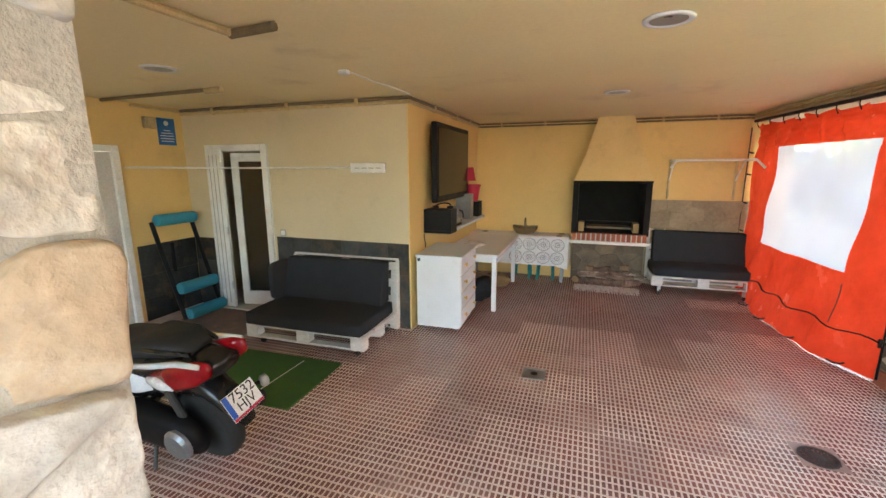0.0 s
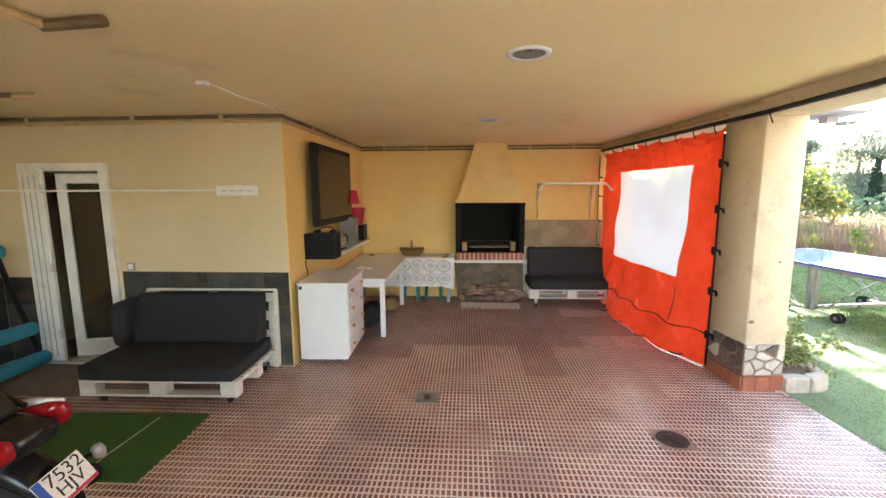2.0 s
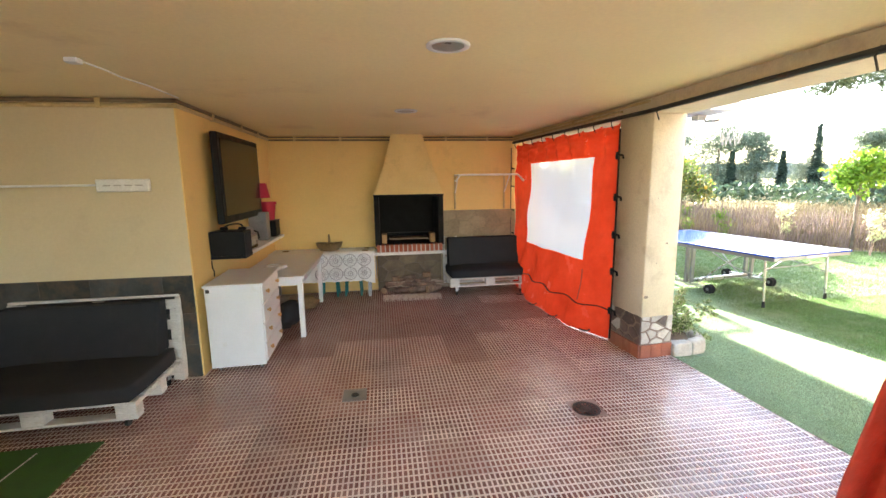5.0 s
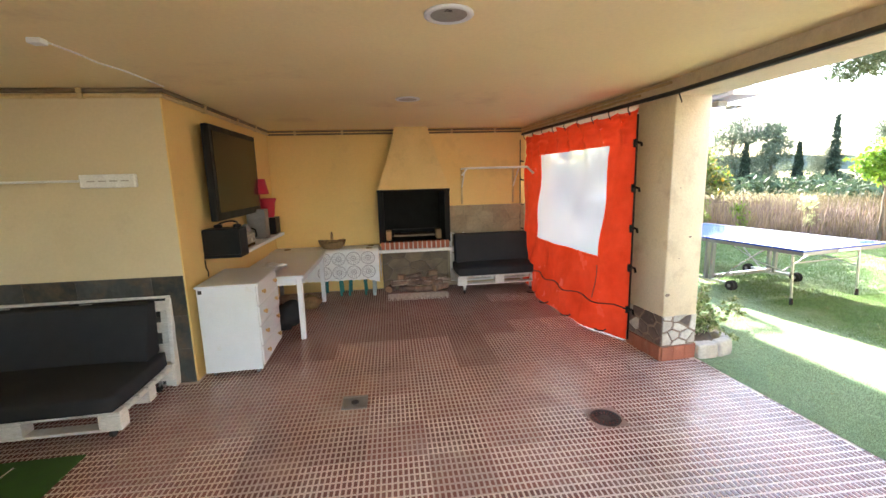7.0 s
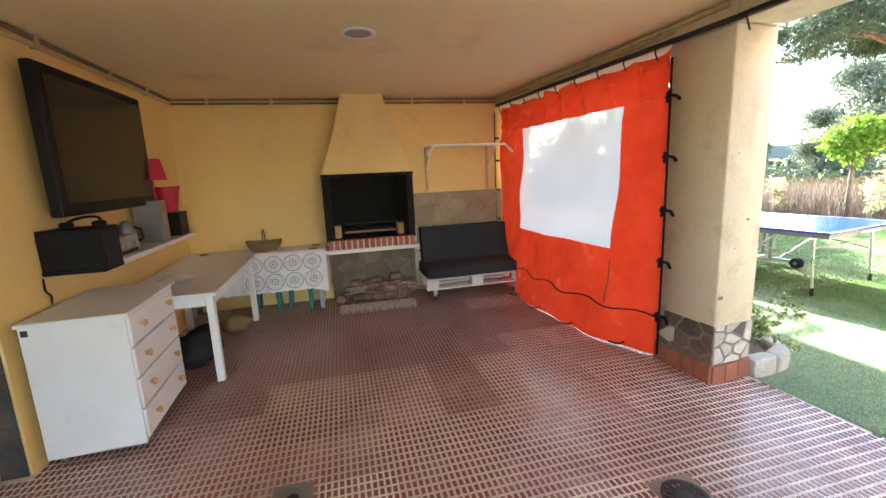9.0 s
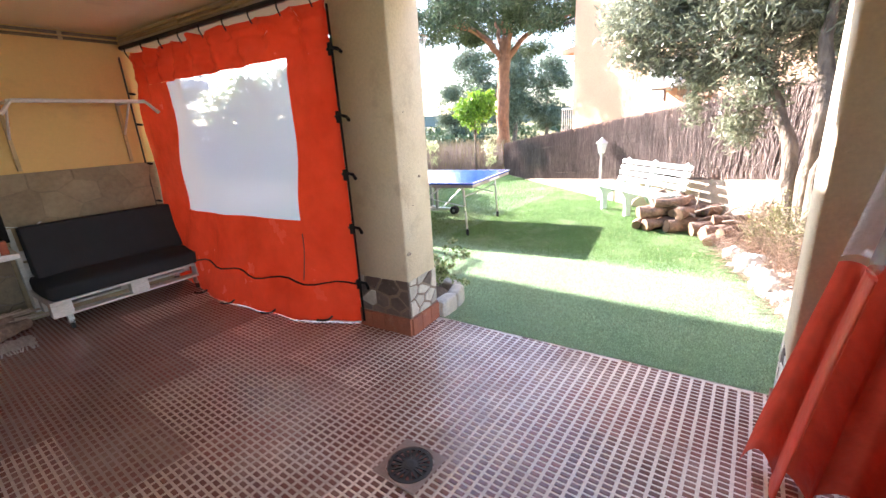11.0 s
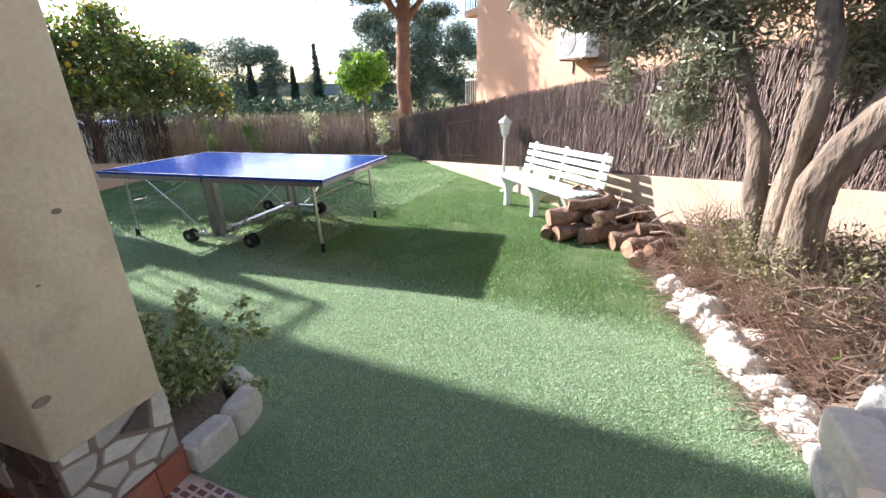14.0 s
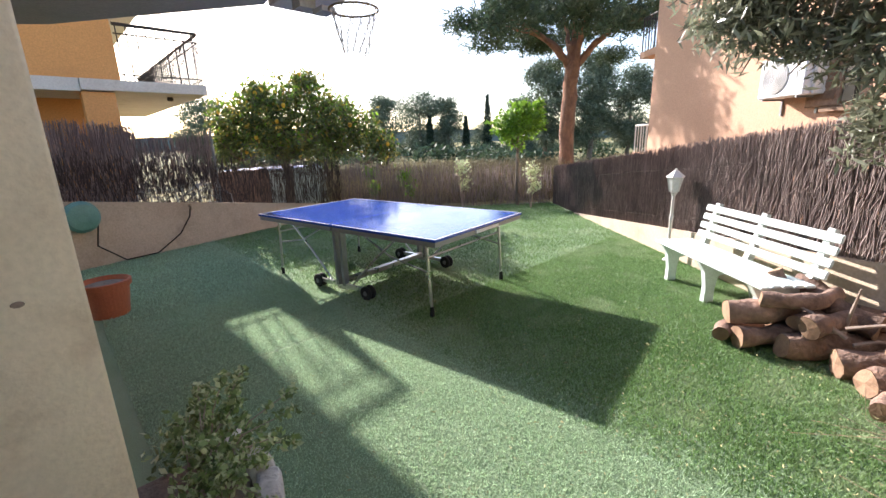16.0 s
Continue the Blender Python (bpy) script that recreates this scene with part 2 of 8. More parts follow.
LOGBARK = surf("log_bark", (0.34, 0.225, 0.17), (0.11, 0.07, 0.055), 9, 0.95, 0.8, 30, rand=0.4, stain=((0.40, 0.21, 0.13), 6, 0.25), dist=0.02)
LOGCUT = surf("log_cut_face", (0.36, 0.235, 0.15), (0.22, 0.13, 0.08), 12, 0.85, 0.4, 60, rand=0.3, stain=((0.14, 0.08, 0.05), 16, 0.25))
OLIVELEAF = surf("olive_leaf", (0.33, 0.35, 0.25), (0.20, 0.225, 0.15), 3, 0.34, 0.0, 30, island=0.5, trans=0.3)
CITRUSLEAF = surf("citrus_leaf", (0.17, 0.21, 0.07), (0.10, 0.14, 0.042), 2, 0.4, 0.0, 30, island=0.5, trans=0.35, stain=((0.36, 0.29, 0.07), 1.6, 0.25))
GOLDLEAF = surf("yellowing_leaf", (0.50, 0.36, 0.07), (0.34, 0.30, 0.06), 2, 0.5, 0.0, 30, island=0.4, trans=0.4)
LIMELEAF = surf("young_leaf", (0.20, 0.36, 0.035), (0.14, 0.28, 0.03), 3, 0.5, 0.0, 30, island=0.35, trans=0.4)
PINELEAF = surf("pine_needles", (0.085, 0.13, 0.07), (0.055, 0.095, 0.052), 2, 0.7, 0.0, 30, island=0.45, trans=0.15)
# Paler and greyer than the near pine: distance haze put into the colour.
HAZYPINE = surf("hazed_pine_needles", (0.17, 0.215, 0.15), (0.11, 0.15, 0.10), 1, 0.7, 0.0, 30, island=0.5, trans=0.2)
CYPRESSLEAF = surf("cypress_needles", (0.03, 0.055, 0.03), (0.02, 0.038, 0.022), 2, 0.8, 0.0, 30, island=0.4)
FIELDGRASS = surf("dry_field_grass", (0.34, 0.28, 0.17), (0.22, 0.20, 0.115), 0.4, 0.9, 0.0, 30, island=0.4, trans=0.2)
POTPLANT = surf("ivy_leaf", (0.30, 0.39, 0.15), (0.19, 0.27, 0.09), 5, 0.45, 0.0, 30, island=0.45, trans=0.35)
VARIEGATED = surf("pale_leaf_edge", (0.66, 0.70, 0.42), (0.50, 0.56, 0.30), 5, 0.5, 0.0, 30, island=0.2, trans=0.25)
LEMON = surf("lemon_skin", (0.75, 0.48, 0.04), (0.66, 0.38, 0.03), 8, 0.45, 0.1, 90)
DRYSTEM = surf("dry_stem", (0.56, 0.45, 0.375), (0.32, 0.235, 0.19), 5, 0.9, 0.0, 40, island=0.5)
ROCK = surf("white_rock", (0.74, 0.71, 0.67), (0.48, 0.45, 0.40), 9, 0.9, 0.8, 30, rand=0.1, stain=((0.20, 0.17, 0.14), 9, 0.4), dist=0.02)
PEBBLE = surf("white_pebble", (0.80, 0.79, 0.77), (0.70, 0.69, 0.67), 9, 0.6, 0.1, 60, island=0.12)
SOIL = surf("dry_soil", (0.27, 0.225, 0.18), (0.17, 0.135, 0.105), 5, 0.95, 0.8, 50, dist=0.02)
TERRA = surf("terracotta_pot", (0.50, 0.16, 0.075), (0.42, 0.13, 0.06), 6, 0.6, 0.15, 60)
BENCHPAINT = surf("mint_white_plastic", (0.70, 0.80, 0.77), (0.64, 0.74, 0.71), 5, 0.4, 0.08, 70)
BLUETOP = surf("blue_table_top", (0.03, 0.085, 0.42), (0.025, 0.07, 0.36), 3, 0.14, 0.02, 90, rvar=0.05)
FACADE = surf("orange_facade", (0.72, 0.36, 0.13), (0.66, 0.32, 0.11), 0.8, 0.9, 0.2, 40, stain=((0.56, 0.27, 0.10), 0.9, 0.1))
FACADEPINK = surf("salmon_facade", (0.62, 0.385, 0.26), (0.56, 0.34, 0.225), 0.7, 0.9, 0.2, 40, stain=((0.46, 0.25, 0.13), 0.8, 0.1))
SLABWHITE = surf("white_slab", (0.66, 0.63, 0.58), (0.56, 0.53, 0.48), 1.5, 0.85, 0.2, 40, stain=((0.36, 0.31, 0.25), 1.6, 0.12))
SLABGREY = surf("grey_slab", (0.44, 0.43, 0.40), (0.36, 0.35, 0.32), 1.5, 0.85, 0.2, 40)
IRON = surf("dark_iron", (0.035, 0.033, 0.032), (0.025, 0.023, 0.022), 9, 0.5, 0.1, 60)
RAILWHITE = surf("white_railing", (0.74, 0.72, 0.68), (0.66, 0.63, 0.58), 5, 0.5, 0.05, 60)
WIREMESH = surf("wire", (0.42, 0.43, 0.42), (0.3, 0.3, 0.3), 9, 0.4, 0.0, 60, metal=0.8)
EARTH = surf("field_earth", (0.30, 0.26, 0.14), (0.20, 0.20, 0.09), 0.25, 0.95, 0.4, 6, stain=((0.14, 0.17, 0.06), 0.12, 0.3), dist=0.05, spec=0.05)
HILL = surf("far_hill", (0.16, 0.20, 0.20), (0.12, 0.16, 0.15), 0.02, 0.95, 0.0, 1)
CONCRETE = surf("bounce_concrete", (0.55, 0.52, 0.47), (0.46, 0.43, 0.39), 1.2, 0.9, 0.3, 50)
BODYWHITE = surf("scooter_white", (0.75, 0.76, 0.78), (0.72, 0.73, 0.75), 4, 0.15, 0.0, 90, rvar=0.03)
BODYBLACK = surf("scooter_black", (0.012, 0.012, 0.013), (0.01, 0.01, 0.01), 4, 0.25, 0.0, 90, rvar=0.05)
SEATSKIN = surf("scooter_seat_skin", (0.016, 0.016, 0.017), (0.012, 0.012, 0.012), 9, 0.65, 0.15, 180)
LAMPRED = surf("red_lens", (0.36, 0.006, 0.012), (0.22, 0.004, 0.008), 9, 0.08, 0.05, 40)
LENS = surf("clear_lens", (0.80, 0.78, 0.76), (0.5, 0.47, 0.45), 20, 0.12, 0.1, 40)
PLATE = surf("plate_white", (0.78, 0.78, 0.77), (0.74, 0.74, 0.73), 9, 0.35, 0.0, 60)
INK = surf("black_ink", (0.012, 0.012, 0.014), (0.01, 0.01, 0.012), 9, 0.5, 0.0, 60)
EUBLUE = surf("plate_blue", (0.01, 0.10, 0.50), (0.01, 0.09, 0.45), 9, 0.4, 0.0, 60)
LAMPGLASS = surf("frosted_lamp_glass", (0.70, 0.72, 0.70), (0.62, 0.64, 0.62), 9, 0.3, 0.0, 60, trans=0.4)
RAG = surf("rag_rug", (0.90, 0.87, 0.82), (0.50, 0.45, 0.41), 16, 0.95, 0.5, 120, stretch=(3, 0.5, 1))
PAPER = surf("crumpled_paper", (0.72, 0.71, 0.68), (0.62, 0.61, 0.58), 20, 0.8, 0.4, 50)
SILVER = surf("silver_plastic", (0.42, 0.42, 0.42), (0.32, 0.32, 0.32), 9, 0.35, 0.05, 70, metal=0.5)
DARKGLASS = surf("dark_opening", (0.02, 0.02, 0.022), (0.012, 0.012, 0.013), 2, 0.25, 0.0, 50)
CURTAINBROWN = surf("brown_blind", (0.12, 0.10, 0.075), (0.08, 0.065, 0.05), 12, 0.9, 0.2, 60, stretch=(6, 6, 1))


# Stones below the ledge, darker than the band stones.
HEARTHSTONE = surf("dark_hearth_stone", (0.20, 0.155, 0.105), (0.11, 0.085, 0.06), 5, 0.85, 0.4, 30, rand=0.25, dist=0.008)
SHRUBLEAF = surf("dusty_shrub_leaf", (0.24, 0.25, 0.12), (0.17, 0.15, 0.075), 4, 0.7, 0.0, 30, island=0.5, trans=0.25)
MUTEDWALL = surf("muted_brown_wall", (0.30, 0.19, 0.135), (0.22, 0.14, 0.10), 2, 0.9, 0.3, 40)


# ---- building blocks ----
def link(name, bm, material, parent=None, label="", smooth=False):
    me = bpy.data.meshes.new(name)
    bm.to_mesh(me)
    bm.free()
    if smooth:
        me.shade_smooth()
    me.materials.append(material)
    ob = new(name, me)
    if parent is not None:
        ob.parent = parent
    if label:
        ob["label"] = label
    return ob


def part(name, bm, material, parent, label="", smooth=False):
    return link(name, bm, material, parent, label, smooth)


def raw(name, verts, faces, material, parent=None, label="", smooth=False):
    me = bpy.data.meshes.new(name)
    me.from_pydata([tuple(v) for v in verts], [], [tuple(f) for f in faces])
    if smooth:
        me.shade_smooth()
    me.materials.append(material)
    ob = new(name, me)
    if parent is not None:
        ob.parent = parent
    if label:
        ob["label"] = label
    return ob


def thing(name, m, label, category, group="", kind=""):
    ob = new(name)
    ob.matrix_basis = m
    ob.empty_display_size = 0.1
    return tagged(ob, label, category, group, kind)


def add_box(bm, lo, hi, bevel=0.0, m=None, seg=1):
    v = [bm.verts.new((x, y, z)) for x in (lo[0], hi[0]) for y in (lo[1], hi[1]) for z in (lo[2], hi[2])]
    fs = [bm.faces.new([v[i] for i in q]) for q in ((0, 1, 3, 2), (4, 6, 7, 5), (0, 4, 5, 1), (2, 3, 7, 6), (0, 2, 6, 4), (1, 5, 7, 3))]
    if bevel:
        es = list({e for f in fs for e in f.edges})
        r = bmesh.ops.bevel(bm, geom=es, offset=bevel, segments=seg, affect="EDGES", profile=0.5)
        v = list({w for f in r["faces"] for w in f.verts} | {w for w in v if w.is_valid})
    if m is not None:
        for w in v:
            w.co = m @ w.co
    return v


def box(lo, hi, bevel=0.0, m=None, seg=1):
    bm = bmesh.new()
    add_box(bm, lo, hi, bevel, m, seg)
    return bm


def boxes(*specs):
    bm = bmesh.new()
    for s in specs:
        add_box(bm, *s)
    return bm


def add_tube(bm, pts, radius, sides=8, caps=True):
    """A round bar along a line of points; radius may be one for each point."""
    pts = [Vector(p) for p in pts]
    rad = radius if isinstance(radius, (list, tuple)) else [radius] * len(pts)
    rings, ref = [], None
    for i, p in enumerate(pts):
        d = (pts[min(i + 1, len(pts) - 1)] - pts[max(i - 1, 0)]).normalized()
        if ref is None:
            ref = d.orthogonal().normalized()
        ref = (ref - d * ref.dot(d)).normalized()
        side = d.cross(ref)
        rings.append([bm.verts.new(p + (ref * math.cos(a) + side * math.sin(a)) * rad[i])
                      for a in (2 * math.pi * k / sides for k in range(sides))])
    for a, b in zip(rings, rings[1:]):
        for k in range(sides):
            bm.faces.new((a[k], a[(k + 1) % sides], b[(k + 1) % sides], b[k]))
    if caps:
        bm.faces.new(rings[0][::-1])
        bm.faces.new(rings[-1])


def tube(pts, radius, sides=8):
    bm = bmesh.new()
    add_tube(bm, pts, radius, sides)
    return bm


def add_lathe(bm, profile, sides=24, m=None):
    """Turned body from (radius, height) pairs round z."""
    rings = []
    for r, z in profile:
        ring = [bm.verts.new((r * math.cos(2 * math.pi * k / sides), r * math.sin(2 * math.pi * k / sides), z)) for k in range(sides)]
        if m is not None:
            for v in ring:
                v.co = m @ v.co
        rings.append(ring)
    for a, b in zip(rings, rings[1:]):
        for k in range(sides):
            bm.faces.new((a[k], a[(k + 1) % sides], b[(k + 1) % sides], b[k]))
    bm.faces.new(rings[0][::-1])
    bm.faces.new(rings[-1])


def lathe(profile, sides=24, m=None):
    bm = bmesh.new()
    add_lathe(bm, profile, sides, m)
    return bm


def prism(outline, z0, z1, m=None):
    """Upright block over a flat outline."""
    bm = bmesh.new()
    a = [bm.verts.new((x, y, z0)) for x, y in outline]
    b = [bm.verts.new((x, y, z1)) for x, y in outline]
    bm.faces.new(a[::-1])
    bm.faces.new(b)
    k = len(outline)
    for i in range(k):
        bm.faces.new((a[i], a[(i + 1) % k], b[(i + 1) % k], b[i]))
    if m is not None:
        bm.transform(m)
    return bm


def frame_on(origin, right, up=(0, 0, 1)):
    """Axes on a wall: x along it, y up it, z out of it."""
    r, u = Vector(right).normalized(), Vector(up).normalized()
    n = r.cross(u)
    m = Matrix((r, u, n)).transposed().to_4x4()
    m.translation = Vector(origin)
    return m


def cells(w, h, count, rng, stretch=1.0):
    """A rectangle broken into irregular polygons, as in crazy paving."""
    pts = []
    for _ in range(count):
        best = max(((rng.uniform(0, w), rng.uniform(0, h)) for _ in range(12)),
                   key=lambda q: min((((q[0] - p[0]) / stretch) ** 2 + (q[1] - p[1]) ** 2 for p in pts), default=9))
        pts.append(best)
    out = []
    for i, (px, py) in enumerate(pts):
        poly = [(0, 0), (w, 0), (w, h), (0, h)]
        for j, (qx, qy) in enumerate(pts):
            if i == j:
                continue
            nx, ny = (qx - px) / stretch ** 2, qy - py
            c = nx * (px + qx) / 2 + ny * (py + qy) / 2
            nxt = []
            for k in range(len(poly)):
                a, b = poly[k], poly[(k + 1) % len(poly)]
                da, db = nx * a[0] + ny * a[1] - c, nx * b[0] + ny * b[1] - c
                if da <= 0:
                    nxt.append(a)
                if da * db < 0:
                    t = da / (da - db)
                    nxt.append((a[0] + t * (b[0] - a[0]), a[1] + t * (b[1] - a[1])))
            poly = nxt
            if len(poly) < 3:
                break
        if len(poly) >= 3:
            out.append(poly)
    return out


def shrink(poly, gap):
    cx, cy = sum(p[0] for p in poly) / len(poly), sum(p[1] for p in poly) / len(poly)
    return [(cx + (x - cx) * max(0.3, 1 - gap / max(1e-4, math.hypot(x - cx, y - cy))),
             cy + (y - cy) * max(0.3, 1 - gap / max(1e-4, math.hypot(x - cx, y - cy)))) for x, y in poly]


def flat_stone(poly, m, depth, material, parent, name="stone", bevel=0.3):
    """A stone with a slightly smaller face than foot."""
    bm = bmesh.new()
    foot = [bm.verts.new(m @ Vector((x, y, 0))) for x, y in poly]
    face = [bm.verts.new(m @ Vector((x, y, depth))) for x, y in shrink(poly, depth * bevel)]
    bm.faces.new(face)
    for i in range(len(poly)):
        bm.faces.new((foot[i], foot[(i + 1) % len(poly)], face[(i + 1) % len(poly)], face[i]))
    return part(name, bm, material, parent)


def rough_stone(poly, m, depth, material, parent, rng, name="stone", n=30, rough=0.35):
    """A thick, rounded, hewn stone over an irregular outline."""
    per = [math.dist(poly[i], poly[(i + 1) % len(poly)]) for i in range(len(poly))]
    total, ring = sum(per), []
    for k in range(n):
        s = total * k / n
        for i, e in enumerate(per):
            if s <= e:
                a, b = poly[i], poly[(i + 1) % len(poly)]
                ring.append((a[0] + (b[0] - a[0]) * s / e, a[1] + (b[1] - a[1]) * s / e))
                break
            s -= e
        else:
            ring.append(poly[0])
    for _ in range(1):
        ring = [tuple((ring[i - 1][c] + 2 * ring[i][c] + ring[(i + 1) % n][c]) / 4 for c in (0, 1)) for i in range(n)]
    cx, cy = sum(p[0] for p in ring) / n, sum(p[1] for p in ring) / n
    seed = Vector((rng.uniform(0, 50), rng.uniform(0, 50), rng.uniform(0, 50)))
    tilt = (rng.uniform(-0.2, 0.2), rng.uniform(-0.2, 0.2))
    bm = bmesh.new()
    rows = []
    for sc, hh in ((1.0, 0.0), (0.995, 0.6), (0.975, 0.92), (0.92, 1.0), (0.7, 1.0), (0.46, 1.0), (0.24, 1.0)):
        row = []
        for x, y in ring:
            px, py = cx + (x - cx) * sc, cy + (y - cy) * sc
            q = Vector((px * 9, py * 9, hh)) + seed
            z = depth * hh * (1 + rough * noise.noise(q) + 0.5 * rough * noise.noise(q * 2.7)) + hh * (tilt[0] * (px - cx) + tilt[1] * (py - cy))
            w = 0.006 * noise.noise(q * 3)
            row.append(bm.verts.new(m @ Vector((px + w, py - w, max(0.0, z)))))
        rows.append(row)
    mid = bm.verts.new(m @ Vector((cx, cy, depth * (1 + rough * noise.noise(seed)))))
    for a, b in zip(rows, rows[1:]):
        for k in range(n):
            bm.faces.new((a[k], a[(k + 1) % n], b[(k + 1) % n], b[k]))
    for k in range(n):
        bm.faces.new((rows[-1][k], rows[-1][(k + 1) % n], mid))
    return part(name, bm, material, parent, smooth=True)


def boulder(r, rng, squash=(1, 1, 1), amount=0.3, detail=3):
    bm = bmesh.new()
    bmesh.ops.create_icosphere(bm, subdivisions=detail, radius=1)
    seed = Vector((rng.uniform(0, 90), rng.uniform(0, 90), rng.uniform(0, 90)))
    for v in bm.verts:
        d = v.co.normalized()
        k = 1 + amount * noise.noise(d * 1.6 + seed) + amount * 0.6 * noise.noise(d * 4 + seed) + amount * 0.3 * noise.noise(d * 9 + seed)
        v.co = Vector((d.x * squash[0], d.y * squash[1], d.z * squash[2])) * r * k
    return bm


def leaf_cloud(name, centres, count, size, material, parent, seed, narrow=0.45, label="", shell=0.55):
    """A crown: many small leaves scattered through uneven clumps (x, y, z, rx, ry, rz)."""
    g = np.random.default_rng(seed)
    c = np.array(centres, float)
    vol = np.prod(c[:, 3:], axis=1) ** (2 / 3)
    pick = g.choice(len(c), count, p=vol / vol.sum())
    d = g.normal(size=(count, 3))
    d /= np.linalg.norm(d, axis=1)[:, None]
    rad = shell + (1 - shell) * g.random(count) ** 0.6
    lump = 1 + 0.28 * np.sin(d[:, 0] * 7 + pick) * np.cos(d[:, 1] * 6 + pick * 2) + 0.16 * np.sin(d[:, 2] * 11 + pick * 3)
    pos = c[pick, :3] + d * (rad * lump)[:, None] * c[pick, 3:]
    ax = g.normal(size=(count, 3))
    ax /= np.linalg.norm(ax, axis=1)[:, None]
    bx = np.cross(ax, g.normal(size=(count, 3)))
    bx /= np.linalg.norm(bx, axis=1)[:, None]
    s = size * g.uniform(0.6, 1.35, count)[:, None]
    v = np.stack([pos - ax * s, pos + bx * s * narrow, pos + ax * s, pos - bx * s * narrow], 1).reshape(-1, 3)
    me = bpy.data.meshes.new(name)
    me.from_pydata(v.tolist(), [], np.arange(4 * count).reshape(-1, 4).tolist())
    me.materials.append(material)
    ob = new(name, me)
    if parent is not None:
        ob.parent = parent
    if label:
        ob["label"] = label
    return ob


def words(name, text, size, m, material, parent, align="CENTER"):
    cu = bpy.data.curves.new(name, "FONT")
    cu.body, cu.size, cu.align_x, cu.align_y, cu.extrude = text, size, align, "CENTER", 0.0008
    tmp = bpy.data.objects.new("tmp", cu)
    scene.collection.objects.link(tmp)
    bpy.context.view_layer.update()
    me = bpy.data.meshes.new_from_object(tmp.evaluated_get(bpy.context.evaluated_depsgraph_get()))
    bpy.data.objects.remove(tmp)
    me.materials.clear()
    me.materials.append(material)
    ob = new(name, me)
    ob.parent = parent
    ob.matrix_basis = m
    return ob


def setting(ob, label="", category=""):
    return tagged(ob, label, category, "", "structure")


# ---- the setting: ground, house, porch ----
H = 2.55
BACK = 7.10  # inner face of the back wall
AXIS = Vector((0.15, 0.15, 1.8))
DEEP = Matrix.Translation(AXIS) @ Matrix.Scale(1.042, 4) @ Matrix.Translation(-AXIS)
DEEP_FLOOR = Matrix.Translation((0.15, 0.15, 0)) @ Matrix.Diagonal((1.042, 1.042, 1, 1)) @ Matrix.Translation((-0.15, -0.15, 0))
rng = random.Random(5)
R1 = Matrix.Translation((2.655, 3.775, 0)) @ Matrix.Rotation(radians(5.0), 4, "Z")
R2 = Matrix.Translation((2.655, 3.775, 0))

setting(raw("ground", [(-900, -900, -0.12), (900, -900, -0.12), (900, 900, -0.12), (-900, 900, -0.12)], [(0, 1, 2, 3)], EARTH),
        "dry field earth with green weeds reaching the horizon", "ground")
# Unseen ground, kept pale to bounce light into the porch.
setting(link("driveway", box((-9, -12, -0.11), (9, -3.2, -0.03)), CONCRETE), "unseen pale grey concrete driveway added to bounce light into the porch", "driveway")

floor = thing("floor", Matrix(), "red ribbed clay floor tiles with pale dusty joints", "floor", kind="structure")
part("floor_bed", prism([(-4.9, -3.2), (3.30, -3.2), (3.16, 1.2), (3.03, 3.775), (2.78, 7.25), (-4.9, 7.25)], -0.1, -0.003), GROUT, floor)

wall_left = thing("wall_left", Matrix(), "yellow rendered wall above a dark slate band", "wall", kind="structure")
part("wall_panel", boxes(((-4.9, -3.2, 0), (-4.75, 2.4, H)), ((-4.9, 3.3, 0), (-4.75, 4.29, H)), ((-4.9, 2.4, 2.07), (-4.75, 3.3, H))), YELLOW, wall_left)
# Unseen; added so that less light from the south reaches the porch.
light_block_south = thing("light_block_south", Matrix(), "plain unseen yellow wall added to cut light from the south", "wall", kind="structure")
part("wall_panel", box((-4.9, -3.35, 0), (-3.0, -3.2, H)), YELLOW, light_block_south)
wall_bay = thing("wall_bay", Matrix(), "cream rendered wall with a dark slate band", "wall", kind="structure")
part("wall_panel", boxes(((-4.75, 4.14, 0), (-4.38, 4.29, H)), ((-3.44, 4.14, 0), (-1.632, 4.29, H)), ((-4.38, 4.14, 2.1), (-3.44, 4.29, H))), CREAM, wall_bay)
wall_side = thing("wall_side", Matrix(), "yellow rendered side wall behind the television", "wall", kind="structure")
part("wall_panel", boxes(((-1.77, 4.29, 0), (-1.62, BACK - 0.002, H)), ((-1.632, 4.143, 0), (-1.62, 4.29, H))), YELLOW, wall_side)
wall_back = thing("wall_back", DEEP, "yellow rendered back wall with a stone band", "wall", kind="structure")
part("wall_panel", boxes(((-1.77, 6.82, 0), (-0.002, 6.97, H)), ((1.062, 6.82, 0), (2.75, 6.97, H)), ((-0.002, 6.82, 0), (1.062, 6.97, 0.78)), ((-0.002, 6.82, 1.6), (1.062, 6.97, H))), YELLOW, wall_back)
wall_room = thing("wall_room", Matrix(), "plain dark walls of the room behind the glass door", "wall", kind="structure")
part("wall_panel", boxes(((-4.9, 4.29, 0), (-4.75, 7.25, H)), ((-4.75, BACK, 0), (-1.87, 7.25, H))), CREAM, wall_room)
setting(link("ceiling", prism([(-4.9, -3.2), (2.66, -3.2), (2.66, 3.775), (2.37, 7.25), (-4.9, 7.25)], H, H + 0.22), CEIL), "low ochre painted porch ceiling", "ceiling")
setting(link("beam_back", box((0, 0.0, 2.41), (0.37, 3.50, H + 0.22), m=R1), ROUGHCAST), "cream rendered edge beam over the orange curtain", "beam")
